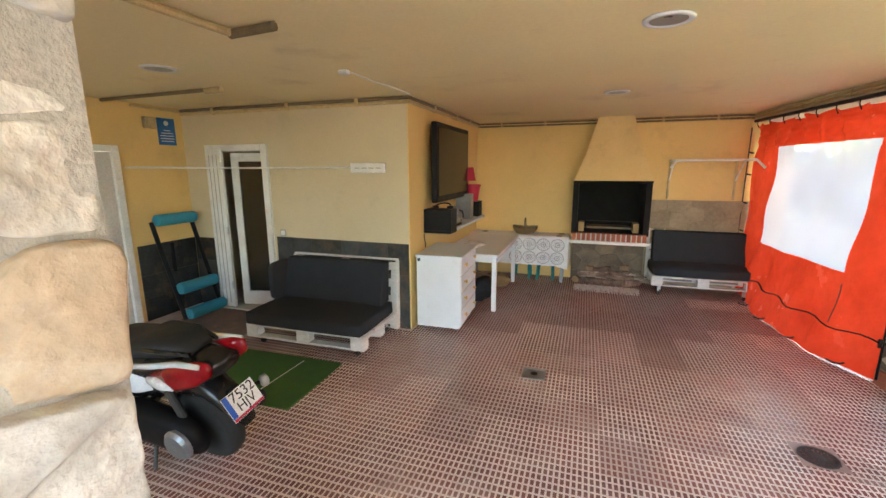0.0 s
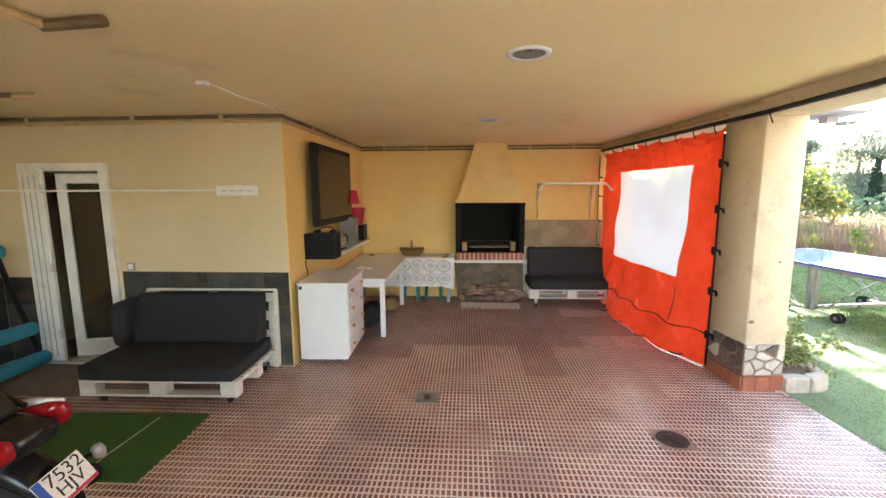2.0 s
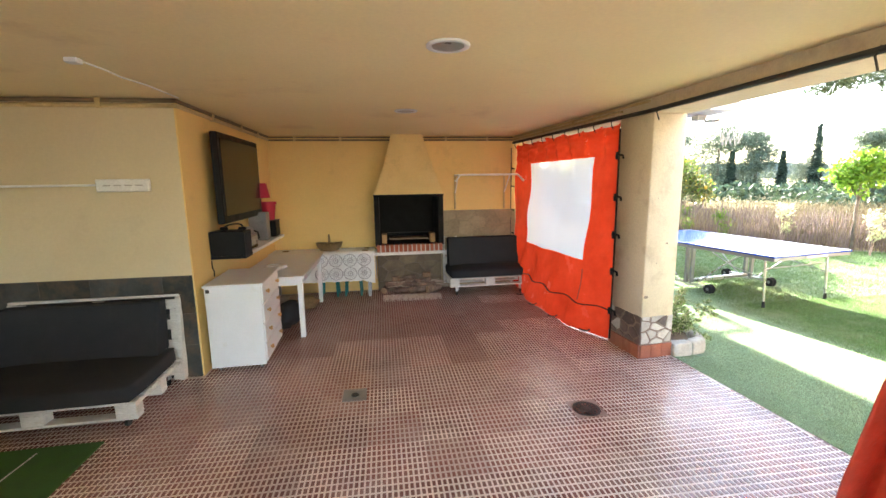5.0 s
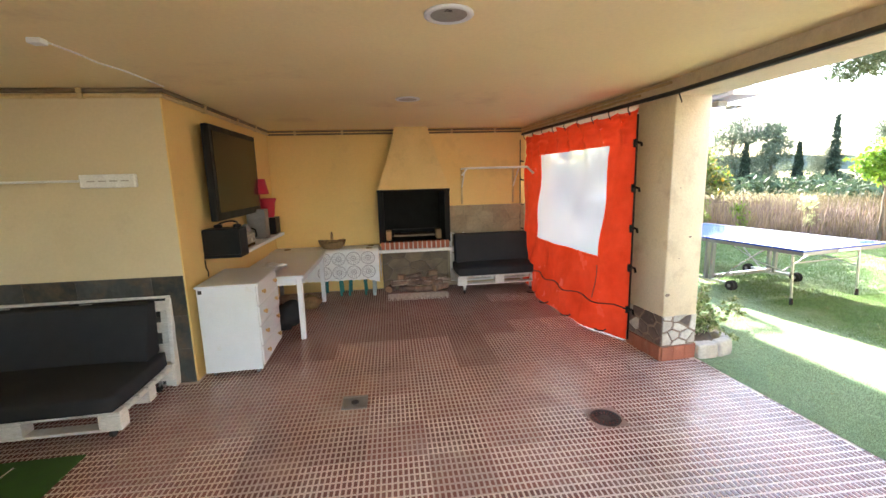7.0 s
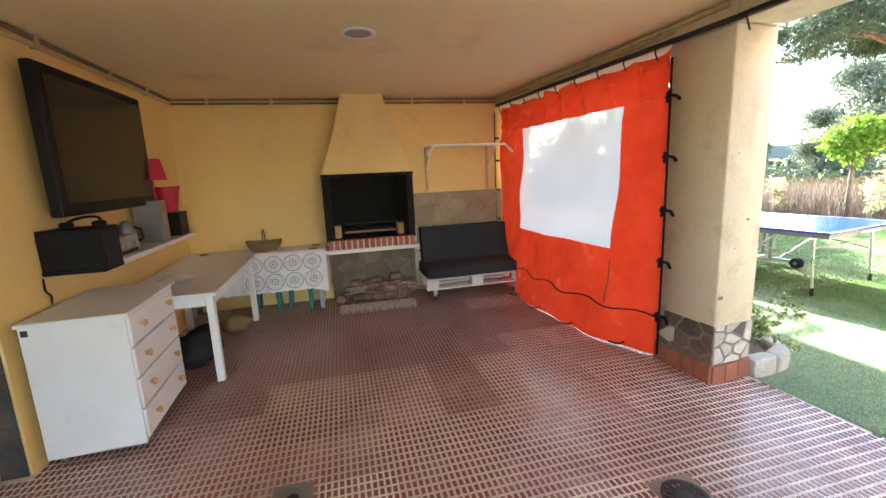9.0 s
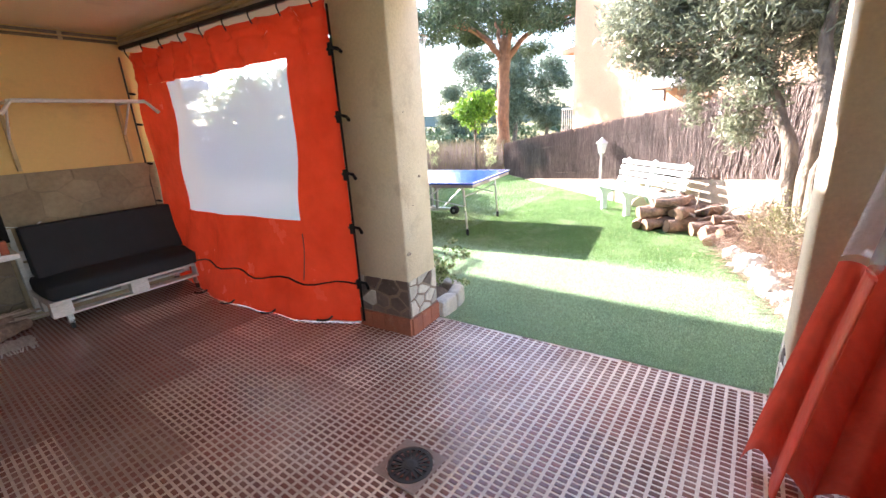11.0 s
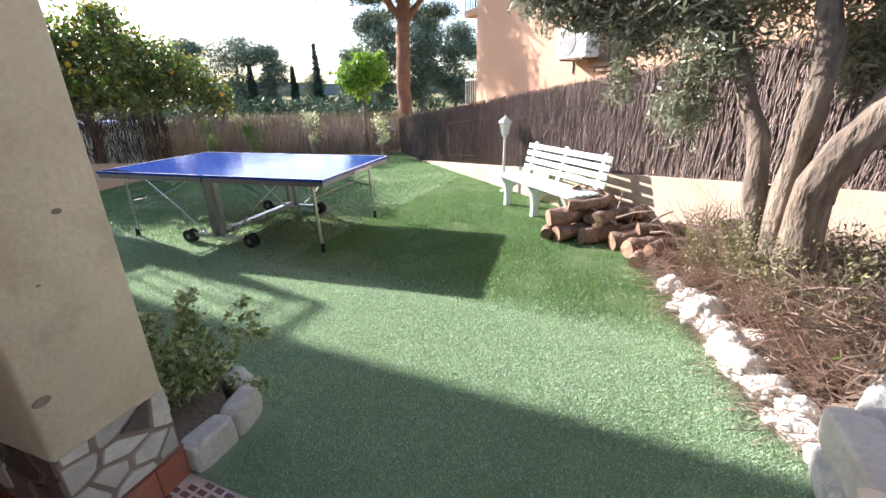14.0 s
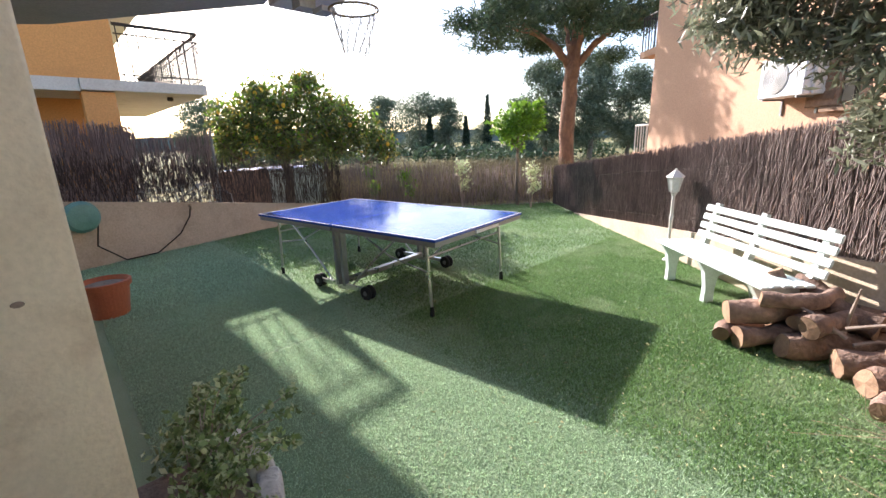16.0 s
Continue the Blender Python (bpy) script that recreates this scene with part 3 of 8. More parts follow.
setting(link("beam_front", box((0, -6.99, 2.41), (0.37, -0.005, H + 0.22), m=R2), ROUGHCAST), "cream rendered edge beam over the garden opening", "beam")
setting(link("roof_edge", prism([(2.75, 5.3), (4.6, 5.5), (4.70, 6.38), (3.33, 8.18), (2.97, 8.44), (2.6, 8.4)], 2.76, 2.94), SLABGREY), "grey concrete roof overhang above the lawn", "roof")


def pillar(name, m, label, length, W=0.37):
    p = thing(name, m, label, "pillar", kind="structure")
    part("shaft", box((0, 0, 0.42), (W, length, 2.41), 0.012), ROUGHCAST, p, "peeling cream render", True)
    part("core", box((0.004, 0.004, 0.0), (W - 0.004, length - 0.004, 0.42)), FOOTMORTAR, p)
    rg = random.Random(length * 10)
    # Inner side gets mostly dark stones: its shade is put into the colour.
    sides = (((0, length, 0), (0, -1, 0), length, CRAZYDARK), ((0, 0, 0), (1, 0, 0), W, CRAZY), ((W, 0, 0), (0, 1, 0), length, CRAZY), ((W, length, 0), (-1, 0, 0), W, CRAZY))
    for o, r, w, mt in sides:
        f = frame_on((o[0], o[1], 0.14), r)
        for poly in cells(w, 0.30, 11 if w < 0.4 else 13, rg, 1.3):
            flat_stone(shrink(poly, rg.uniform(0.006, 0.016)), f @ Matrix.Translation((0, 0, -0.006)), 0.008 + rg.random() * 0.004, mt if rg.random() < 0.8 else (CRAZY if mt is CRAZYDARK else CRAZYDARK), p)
        count = max(3, round(w / 0.12))
        for k in range(count):
            add = w / count
            part("skirting_tile", box((k * add + 0.002, 0, -0.01), ((k + 1) * add - 0.002, 0.135, 0.016), 0.002, m=frame_on(o, r)), SKIRT, p)
    return p


pillar_left = pillar("pillar_garden", R1, "cream rendered porch pillar with a crazy-paved stone foot", 0.5)
for x, z, r in ((0.235, 1.175, 0.011), (0.035, 0.64, 0.020), (0.13, 0.98, 0.005), (0.10, 1.62, 0.005)):
    part("render_chip", lathe([(r, 0.0), (r * 0.9, 0.003), (r * 0.3, 0.004)], 9, Matrix.Translation((x, -0.0005, z)) @ Matrix.Rotation(radians(90), 4, "X") @ Matrix.Diagonal((1.3, 0.8, 1, 1))), FOOTMORTAR, pillar_left, "small dark chip in the render")
pillar_right = pillar("pillar_curtain", R2 @ Matrix.Translation((0.01, -2.655, 0)), "cream rendered pillar beside the bunched orange curtain", 0.5, 0.31)
pillar("pillar_far", R2 @ Matrix.Translation((0, -6.95, 0)), "cream rendered corner pillar of the porch", 0.5)

# rough stone pillar beside the scooter
stone_pillar = thing("stone_pillar", Matrix(), "pale rough limestone pillar with deep mortar joints", "pillar", kind="structure")
PX0, PX1, PY0, PY1 = -1.50, -0.95, 0.10, 0.68
part("mortar_core", box((PX0 - 0.01, PY0 - 0.014, 0), (PX1 + 0.014, PY1, H)), MORTAR, stone_pillar)
rs = random.Random(11)
for o, r, w, cnt in (((PX0, PY0, 0), (1, 0, 0), PX1 - PX0, 18), ((PX1, PY0, 0), (0, 1, 0), PY1 - PY0, 17)):
    f = frame_on(o, r)
    for poly in cells(w, H, cnt, rs, 2.3):
        rough_stone(shrink(poly, rs.uniform(0.004, 0.011)), f, rs.uniform(0.016, 0.034), rs.choice((LIMESTONE, LIMESTONE, LIMEGREY, LIMETAN, LIMETAN)), stone_pillar, rs, n=40, rough=0.5)


# slate bands: rows of cut slabs
def slate_band(parent, o, r, w, h, rg, mt=SLATE):
    y = 0.0
    f = frame_on(o, r)
    part("band_bed", box((0.002, 0.002, 0.0), (w - 0.002, h - 0.002, 0.009), m=f), MORTARDARK, parent)
    while y < h - 0.02:
        hh = min(rg.uniform(0.26, 0.36), h - y)
        if h - y - hh < 0.08:
            hh = h - y
        x = 0.0
        while x < w - 0.01:
            ww = min(rg.uniform(0.35, 0.62), w - x)
            if w - x - ww < 0.1:
                ww = w - x
            part("slab", box((x + 0.0015, y + 0.0015, 0), (x + ww - 0.0015, y + hh - 0.0015, 0.012 + rg.random() * 0.004), 0.002, m=f), mt, parent)
            x += ww
        y += hh


slate_band(wall_bay, (-3.40, 4.14, 0), (1, 0, 0), 1.768, 0.99, rng)
slate_band(wall_left, (-4.75, 3.36, 0), (0, 1, 0), 0.765, 0.92, rng)
slate_band(wall_bay, (-4.74, 4.14, 0), (1, 0, 0), 0.33, 0.92, rng)
f = frame_on((1.05, 6.82, 0), (1, 0, 0))
for poly in cells(1.45, 1.34, 34, rng, 1.2):
    flat_stone(shrink(poly, 0.006), f @ Matrix.Translation((0, 0, 0.012)), 0.004 + 0.005 * rng.random(), BAND, wall_back)
part("band_mortar", box((1.05, 6.808, 0), (2.42, 6.818, 1.34)), BAND, wall_back)

# ---- lawn and garden boundary ----
FD = Vector((0.645, 0.765, 0)).normalized()
FN = Vector((FD.y, -FD.x, 0))
F0 = Vector((8.3, 3.66, 0))


def along(s, out=0.0, z=0.0):
    return F0 + FD * s + FN * out + Vector((0, 0, z))


lawn = setting(raw("lawn", [(3.02, 3.8, 0), (3.15, 1.2, 0), (3.3, -3.2, 0), along(-7, 0.1), along(-2, 0.1), along(5.9, 0.1), (8.0, 11.2, 0), (2.7, 9.62, 0), (2.76, 6.97, 0)], [(0, 1, 4), (1, 2, 3), (1, 3, 4), (0, 4, 5), (0, 5, 6), (0, 6, 7), (0, 7, 8)], LAWN),
               "bright green artificial turf lawn", "lawn")
S0, S1 = -7.0, 5.6
wt = lambda s: 0.43 - 0.103 * s
ft = lambda s: 1.47 - 0.106 * s
bm = bmesh.new()
q = [along(S0, 0, -0.1), along(S1, 0, -0.2), along(S1, 0.16, -0.2), along(S0, 0.16, -0.1),
     along(S0, 0, wt(S0)), along(S1, 0, wt(S1)), along(S1, 0.16, wt(S1)), along(S0, 0.16, wt(S0))]
v = [bm.verts.new(p) for p in q]
for fc in ((0, 1, 5, 4), (2, 3, 7, 6), (4, 5, 6, 7), (1, 2, 6, 5), (3, 0, 4, 7)):
    bm.faces.new([v[i] for i in fc])
setting(link("garden_wall_side", bm, GARDENWALL), "low cream rendered garden wall under a heather fence", "wall")


def brush(name, p0, p1, low0, low1, top0, top1, material, label, per=150, seed=1, jitter=0.05, thick=0.006, depth=0.05):
    """Heather screening: upright twigs bound side by side."""
    g = np.random.default_rng(seed)
    p0, p1 = Vector(p0), Vector(p1)
    L = (p1 - p0).length
    d = (p1 - p0) / L
    nn = Vector((d.y, -d.x, 0))
    verts, faces = [], []
    for i in range(int(L * per)):
        s = L * (i + g.uniform(-1, 1)) / (L * per)
        k = min(max(s / L, 0), 1)
        low, top = low0 + (low1 - low0) * k, top0 + (top1 - top0) * k + g.normal() * jitter
        span = g.uniform(0.10, 0.42)
        rise = min(g.uniform(-0.12, 0.92), 1 - span)
        z0, z1 = low + (top - low) * max(0, rise), low + (top - low) * (rise + span)
        off, r = g.uniform(0, depth), thick * g.uniform(0.6, 1.5)
        lean, bow = g.normal() * 0.026, g.normal() * 0.011
        b = len(verts)
        for j in range(3):
            t = j / 2
            c = p0 + d * (s + lean * (t - 0.5) + bow * math.sin(t * 4.3 + i)) + nn * (off + bow * math.cos(t * 5 + i))
            z = z0 + (z1 - z0) * t
            rr = r * (1 - 0.5 * t)
            for a in (0, 2.1, 4.2):
                verts.append((c.x + d.x * rr * math.cos(a) + nn.x * rr * math.sin(a), c.y + d.y * rr * math.cos(a) + nn.y * rr * math.sin(a), z))
        for j in range(2):
            for a in range(3):
                faces.append((b + j * 3 + a, b + j * 3 + (a + 1) % 3, b + j * 3 + 3 + (a + 1) % 3, b + j * 3 + 3 + a))
    th = thing(name, Matrix(), label, "fence")
    o = raw("brushwood", verts, faces, material, th)
    o["kind"] = "stuff"
    for hh in (0.2, 0.75):
        part("wire", tube([p0 + nn * -0.004 + Vector((0, 0, low0 + (top0 - low0) * hh)), p1 + nn * -0.004 + Vector((0, 0, low1 + (top1 - low1) * hh))], 0.0013, 5), TWIGDARK, th)
    return th


brush("heather_fence", along(S0, 0.03), along(S1, 0.03), wt(S0) - 0.03, wt(S1) - 0.1, ft(S0), ft(S1), TWIG,
      "brown heather twig fence on the low wall", 2700, 3, 0.02, 0.0046, 0.07)
q0, q1 = Vector((2.7, 9.5, 0)), Vector((8.0, 11.1, 0))
wl = lambda k: 1.0 + (0.2 - 1.0) * k
dq = (q1 - q0).normalized()
nq = Vector((-dq.y, dq.x, 0))
bm = bmesh.new()
v = [bm.verts.new(p) for p in (q0 - Vector((0, 0, .1)), q1 - Vector((0, 0, .1)), q1 + nq * .16 - Vector((0, 0, .1)), q0 + nq * .16 - Vector((0, 0, .1)),
                               q0 + Vector((0, 0, wl(0))), q1 + Vector((0, 0, wl(1))), q1 + nq * .16 + Vector((0, 0, wl(1))), q0 + nq * .16 + Vector((0, 0, wl(0))))]
for fc in ((0, 1, 5, 4), (2, 3, 7, 6), (4, 5, 6, 7), (1, 2, 6, 5), (3, 0, 4, 7)):
    bm.faces.new([v[i] for i in fc])
setting(link("garden_wall_end", bm, GARDENWALL), "cream rendered low garden wall with damp stains", "wall")
brush("heather_fence", q0 + nq * 0.05, q1 + nq * 0.05, wl(0), wl(1), wl(0) + 0.5, wl(1) + 0.95, TWIGDARK, "thin dark worn heather fence on the end wall", 620, 4, 0.09, 0.0045, 0.08)
c1 = along(5.65)
brush("heather_fence", (8.0, 11.1, 0), c1, 0.0, -0.1, 1.15, 0.85, TWIG, "sparse brown heather fence at the far end", 400, 5, 0.07, 0.005, 0.08)


# ---- table tennis table ----
table = thing("table_tennis_table", Matrix.Translation((5.22, 4.81, 0)) @ Matrix.Rotation(radians(9), 4, "Z"),
              "blue table tennis table with grey steel legs", "table")
for y0 in (0.0, 1.372):
    part("top_half", box((0, y0, 0.735), (1.525, y0 + 1.368, 0.76), 0.003), BLUETOP, table)
    bm = boxes(((0.012, y0 + 0.012, 0.69), (0.045, y0 + 1.356, 0.734)), ((1.48, y0 + 0.012, 0.69), (1.513, y0 + 1.356, 0.734)),
               ((0.045, y0 + 0.012, 0.69), (1.48, y0 + 0.045, 0.734)), ((0.045, y0 + 1.323, 0.69), (1.48, y0 + 1.356, 0.734)))
    part("apron_frame", bm, GREYMETAL, table)
    for a, b in (((0, y0, 0), (1.525, y0 + 0.02, 0)), ((0, y0 + 1.348, 0), (1.525, y0 + 1.368, 0)), ((0, y0 + 0.02, 0), (0.02, y0 + 1.348, 0)), ((1.505, y0 + 0.02, 0), (1.525, y0 + 1.348, 0))):
        if abs((a[1] + b[1]) / 2 - 1.37) < 0.03:
            continue
        part("edge_line", box((a[0] + 0.003, a[1] + 0.003, 0.7605), (b[0] - 0.003, b[1] - 0.003, 0.7615)), WHITE, table, "white painted edge line")
for x in (0.12, 1.36):
    for y, yt in ((0.16, 0.2), (2.55, 2.5)):
        leg = part("leg", tube([(x, y, 0.05), (x, yt, 0.7)], 0.015, 10), STEEL, table)
        part("foot", lathe([(0.014, 0.0), (0.022, 0.004), (0.02, 0.07), (0.016, 0.1)], 12, Matrix.Translation((x, y, 0))), RUBBER, leg)
    for y, s in ((0.2, 1), (2.5, -1)):
        part("brace", tube([(x, y, 0.42), (x, y + s * 0.45, 0.5), (x, y + s * 0.8, 0.66)], 0.009, 6), STEEL, table)
for y in (0.2, 2.5):
    part("cross_bar", tube([(0.12, y, 0.55), (1.36, y, 0.55)], 0.010, 8), STEEL, table)
for x in (0.1, 1.42):
    post = part("post", boxes(((x - 0.03, 1.30, 0.09), (x + 0.03, 1.34, 0.69)), ((x - 0.03, 1.40, 0.09), (x + 0.03, 1.44, 0.69))), GREYMETAL, table)
    part("foot_bar", boxes(((x - 0.02, 0.98, 0.07), (x + 0.02, 1.30, 0.11)), ((x - 0.02, 1.44, 0.07), (x + 0.02, 1.76, 0.11)), ((x - 0.02, 1.30, 0.05), (x + 0.02, 1.44, 0.09))), STEEL, table)
    for y in (0.98, 1.76):
        for dx in (-0.03, 0.03):
            wheel = part("wheel", lathe([(0.02, -0.014), (0.068, -0.014), (0.075, -0.006), (0.075, 0.006), (0.068, 0.014), (0.02, 0.014)], 20,
                         Matrix.Translation((x + dx, y, 0.075)) @ Matrix.Rotation(radians(90), 4, "Y")), RUBBER, table)
            part("hub", lathe([(0.026, -0.016), (0.026, 0.016)], 12, Matrix.Translation((x + dx, y, 0.075)) @ Matrix.Rotation(radians(90), 4, "Y")), GREYMETAL, wheel)
    for y, yt in ((1.2, 0.55), (1.55, 2.2)):
        part("arm", tube([(x, y, 0.12), (x, (y + yt) / 2, 0.42), (x, yt, 0.68)], 0.011, 8), STEEL, table)
part("centre_beam", box((0.13, 1.335, 0.10), (1.39, 1.405, 0.15), 0.004), STEEL, table)
part("storage_box", box((1.0, 1.30, 0.52), (1.3, 1.44, 0.68), 0.01), BLACK, table)
part("label_plate", box((0.62, -0.004, 0.70), (1.02, 0.011, 0.728)), PLATE, table, "pale maker's strip along the apron")

# ---- bench ----
bench = thing("garden_bench", Matrix(((-0.732, 0.682, 0, 8.0), (0.682, 0.732, 0, 3.65), (0, 0, 1, 0), (0, 0, 0, 1))), "mint-white plastic slatted garden bench on the turf", "bench")
BL = 1.52


def extruded(outline, y0, y1):
    """Side profile (x, z) drawn out along y."""
    bm = bmesh.new()
    a = [bm.verts.new((x, y0, z)) for x, z in outline]
    b = [bm.verts.new((x, y1, z)) for x, z in outline]
    bm.faces.new(a)
    bm.faces.new(b[::-1])
    for i in range(len(outline)):
        j = (i + 1) % len(outline)
        bm.faces.new((a[i], b[i], b[j], a[j]))
    bmesh.ops.recalc_face_normals(bm, faces=bm.faces)
    return bm


for y in (-0.06, -0.70, -1.36):
    outline = [(0.42, 0.40), (0.36, 0.30), (0.335, 0.15), (0.34, 0.0), (0.25, 0.0), (0.25, 0.15), (0.23, 0.26), (0.12, 0.30), (0.0, 0.27), (-0.09, 0.14), (-0.14, 0.0), (-0.22, 0.0),
               (-0.16, 0.18), (-0.06, 0.36), (-0.1, 0.5), (-0.17, 0.82), (-0.13, 0.83), (-0.05, 0.52), (0.0, 0.40)]
    part("side_frame", extruded(outline, y - 0.028, y + 0.028), BENCHPAINT, bench)
for x, z in ((0.40, 0.405), (0.32, 0.415), (0.235, 0.415), (0.15, 0.412), (0.065, 0.41)):
    part("seat_slat", box((x - 0.036, -BL + 0.02, z), (x + 0.036, 0.06, z + 0.025), 0.008), BENCHPAINT, bench)
for k, (x, z) in enumerate(((-0.045, 0.50), (-0.065, 0.59), (-0.088, 0.68), (-0.11, 0.77))):
    mm = Matrix.Translation((x, 0, z)) @ Matrix.Rotation(radians(-14), 4, "Y")
    part("back_slat", box((0.0, -BL + 0.02, -0.033), (0.024, 0.06, 0.033), 0.008, m=mm), BENCHPAINT, bench)

# ---- orange curtain with a clear window ----
curtain = thing("orange_curtain", R1, "bright orange canvas side curtain with a clear window", "curtain")
CY0, CY1, CZ0, CZ1 = 0.50, 3.30, 0.005, 2.40


def cloth(y0, y1, z0, z1, ny, nz):
    """Sheet in the curtain's plane; it bellies inward near the floor."""
    verts, faces = [], []
    for i in range(ny + 1):
        for j in range(nz + 1):
            y, z = y0 + (y1 - y0) * i / ny, z0 + (z1 - z0) * j / nz
            k = (y - CY0) / (CY1 - CY0)
            bell = -0.25 * math.sin(math.pi * min(1, max(0, k)) ** 0.8) * max(0.0, 1 - z / 2.1) ** 1.3
            pleat = max(0.0, (z - 1.75) / 0.6)
            fold = 0.034 * pleat * math.sin(y * 21 + 2.2 * math.sin(z * 3 + y * 2)) + 0.010 * math.sin(y * 11 + z * 2) + 0.012 * math.sin(y * 5 - z * 7)
            fold += 0.034 * pleat * noise.noise(Vector((y * 7, z * 16, 0))) + 0.036 * noise.noise(Vector((y * 3.1 + z * 2.3, z * 1.3 - y, 4))) * max(0.0, 1.15 - z / 1.6)
            lift = 0.004 * math.sin(k * 16) * max(0, 1 - z / 0.15)
            sag = -0.04 * abs(math.sin(k * math.pi * 7)) * max(0, (z - 2.25) / 0.15)
            verts.append((0.02 + bell + fold, y, z + lift + sag))
    for i in range(ny):
        for j in range(nz):
            a = i * (nz + 1) + j
            faces.append((a, a + nz + 1, a + nz + 2, a + 1))
    return verts, faces


WY0, WY1, WZ0, WZ1 = 0.97, 2.66, 0.85, 2.06
for nm, a in (("upper_panel", (CY0, CY1, WZ1, CZ1, 120, 24)), ("lower_panel", (CY0, CY1, CZ0, WZ0, 90, 34)), ("near_panel", (CY0, WY0, WZ0, WZ1, 14, 24)), ("far_panel", (WY1, CY1, WZ0, WZ1, 8, 24))):
    o = raw(nm, *cloth(*a), ORANGE, curtain, smooth=True)
raw("clear_window", *cloth(WY0, WY1, WZ0, WZ1, 30, 24), CLEARPVC, curtain, "milky clear plastic window", True)


def seam(pts):
    out = []
    for y, z in pts:
        vv, _ = cloth(y, y + 1e-4, z, z + 1e-4, 1, 1)
        out.append(Vector(vv[0]) + Vector((-0.006, 0, 0)))
    return out


part("hem_cord", tube(seam([(CY0 + (CY1 - CY0) * i / 30, 0.34 + 0.02 * math.sin(i)) for i in range(31)]), 0.007, 6), BLACK, curtain, "dark cord round the hem")
part("seam", tube(seam([(WY0, 0.36 + i * 0.38 / 8) for i in range(9)]), 0.004, 5), IRON, curtain)
part("edge_cord", tube([(-0.03, CY0 - 0.05, 0.05), (-0.035, CY0 - 0.06, 1.2), (-0.03, CY0 - 0.05, 2.32)], 0.01, 6), BLACK, curtain)
part("bottom_edge", tube([Vector(v) + Vector((-0.004, 0, 0.002)) for v in cloth(CY0, CY0 + 0.5, CZ0, CZ0 + 1e-3, 20, 1)[0][::2]], 0.006, 5), PLATE, curtain, "frayed white bottom edge")
for z in (0.38, 0.82, 1.22, 1.62, 2.05):
    bm = bmesh.new()
    add_tube(bm, [(-0.04, CY0 - 0.02, z), (-0.05, CY0 - 0.06, z + 0.01), (-0.02, CY0 - 0.10, z - 0.005), (-0.05, CY0 - 0.15, z - 0.03)], 0.012, 6)
    add_tube(bm, [(-0.05, CY0 - 0.05, z + 0.03), (-0.06, CY0 - 0.06, z), (-0.05, CY0 - 0.05, z - 0.04)], 0.016, 6)
    part("tie_strap", bm, BLACK, curtain)
for i in range(9):
    y = CY0 + 0.1 + (CY1 - CY0 - 0.2) * i / 8
    part("hanging_strap", tube([(-0.01, y, 2.33), (-0.035, y, 2.38), (-0.03, y, 2.44)], 0.006, 5), BLACK, curtain)
for z in (0.9, 1.3, 1.7, 2.0):
    part("wall_strap", tube([(0.0, CY1 - 0.02, z), (-0.03, CY1 + 0.04, z + 0.01)], 0.012, 6), BLACK, curtain)
for y in (0.75, 1.35, 1.9, 2.45):
    base = Vector(cloth(y, y + 1e-4, 0.02, 0.03, 1, 1)[0][0])
    part("hem_tie", tube([base + Vector((-0.005, 0, 0.03)), base + Vector((-0.03, 0.02, 0.008)), base + Vector((-0.07, 0.05, 0.007)), base + Vector((-0.08, 0.11, 0.007))], 0.009, 6), BLACK, curtain, "black tie strap at the hem")
part("side_pole", tube([(-0.04, CY1 + 0.03, 0.5), (-0.04, CY1 + 0.03, 2.35)], 0.008, 6), IRON, curtain)

# ---- pallet sofas ----
def pallet(bm_parent, L, D, z, m):
    """Pallet of blocks and boards, length along x, depth along y."""
    out = []
    for i in range(3):
        y = D * (0.5 * i)
        y0 = min(max(0, y - 0.05), D - 0.10)
        out.append(("bottom_board", ((0, y0, z), (L, y0 + 0.10, z + 0.02))))
        for k in range(3):
            x = (L - 0.145) * k / 2
            out.append(("block", ((x, y0, z + 0.02), (x + 0.145, y0 + 0.10, z + 0.10))))
    for k in range(3):
        x = (L - 0.145) * k / 2
        out.append(("stringer", ((x, 0, z + 0.10), (x + 0.145, D, z + 0.12))))
    nb = 7
    for i in range(nb):
        y0 = (D - 0.09) * i / (nb - 1)
        out.append(("top_board", ((0, y0, z + 0.12), (L, y0 + 0.09, z + 0.14))))
    for nm, s in out:
        part(nm, box(*s, 0.004, m), WHITEWOOD, bm_parent)


def cushion(lo, hi, m=None, crown=0.02):
    bm = bmesh.new()
    add_box(bm, lo, hi)
    bmesh.ops.subdivide_edges(bm, edges=bm.edges[:], cuts=7, use_grid_fill=True)
    cx = [(lo[i] + hi[i]) / 2 for i in range(3)]
    hx = [(hi[i] - lo[i]) / 2 for i in range(3)]
    for v in bm.verts:
        u = [(v.co[i] - cx[i]) / hx[i] for i in range(3)]
        rr = 0.03
        for i in range(3):
            others = max(abs(u[j]) for j in range(3) if j != i)
            puff = crown * (1 - max(abs(u[(i + 1) % 3]), 0) ** 4) * (1 - abs(u[(i + 2) % 3]) ** 4)
            if abs(u[i]) > 0.99:
                v.co[i] += math.copysign(puff + 0.004 * noise.noise(v.co * 6), u[i])
        edges = sum(abs(a) > 0.97 for a in u)
        if edges >= 2:
            for i in range(3):
                if abs(u[i]) > 0.97:
                    v.co[i] -= math.copysign(rr * 0.35, u[i])
    if m is not None:
        bm.transform(m)
    return bm


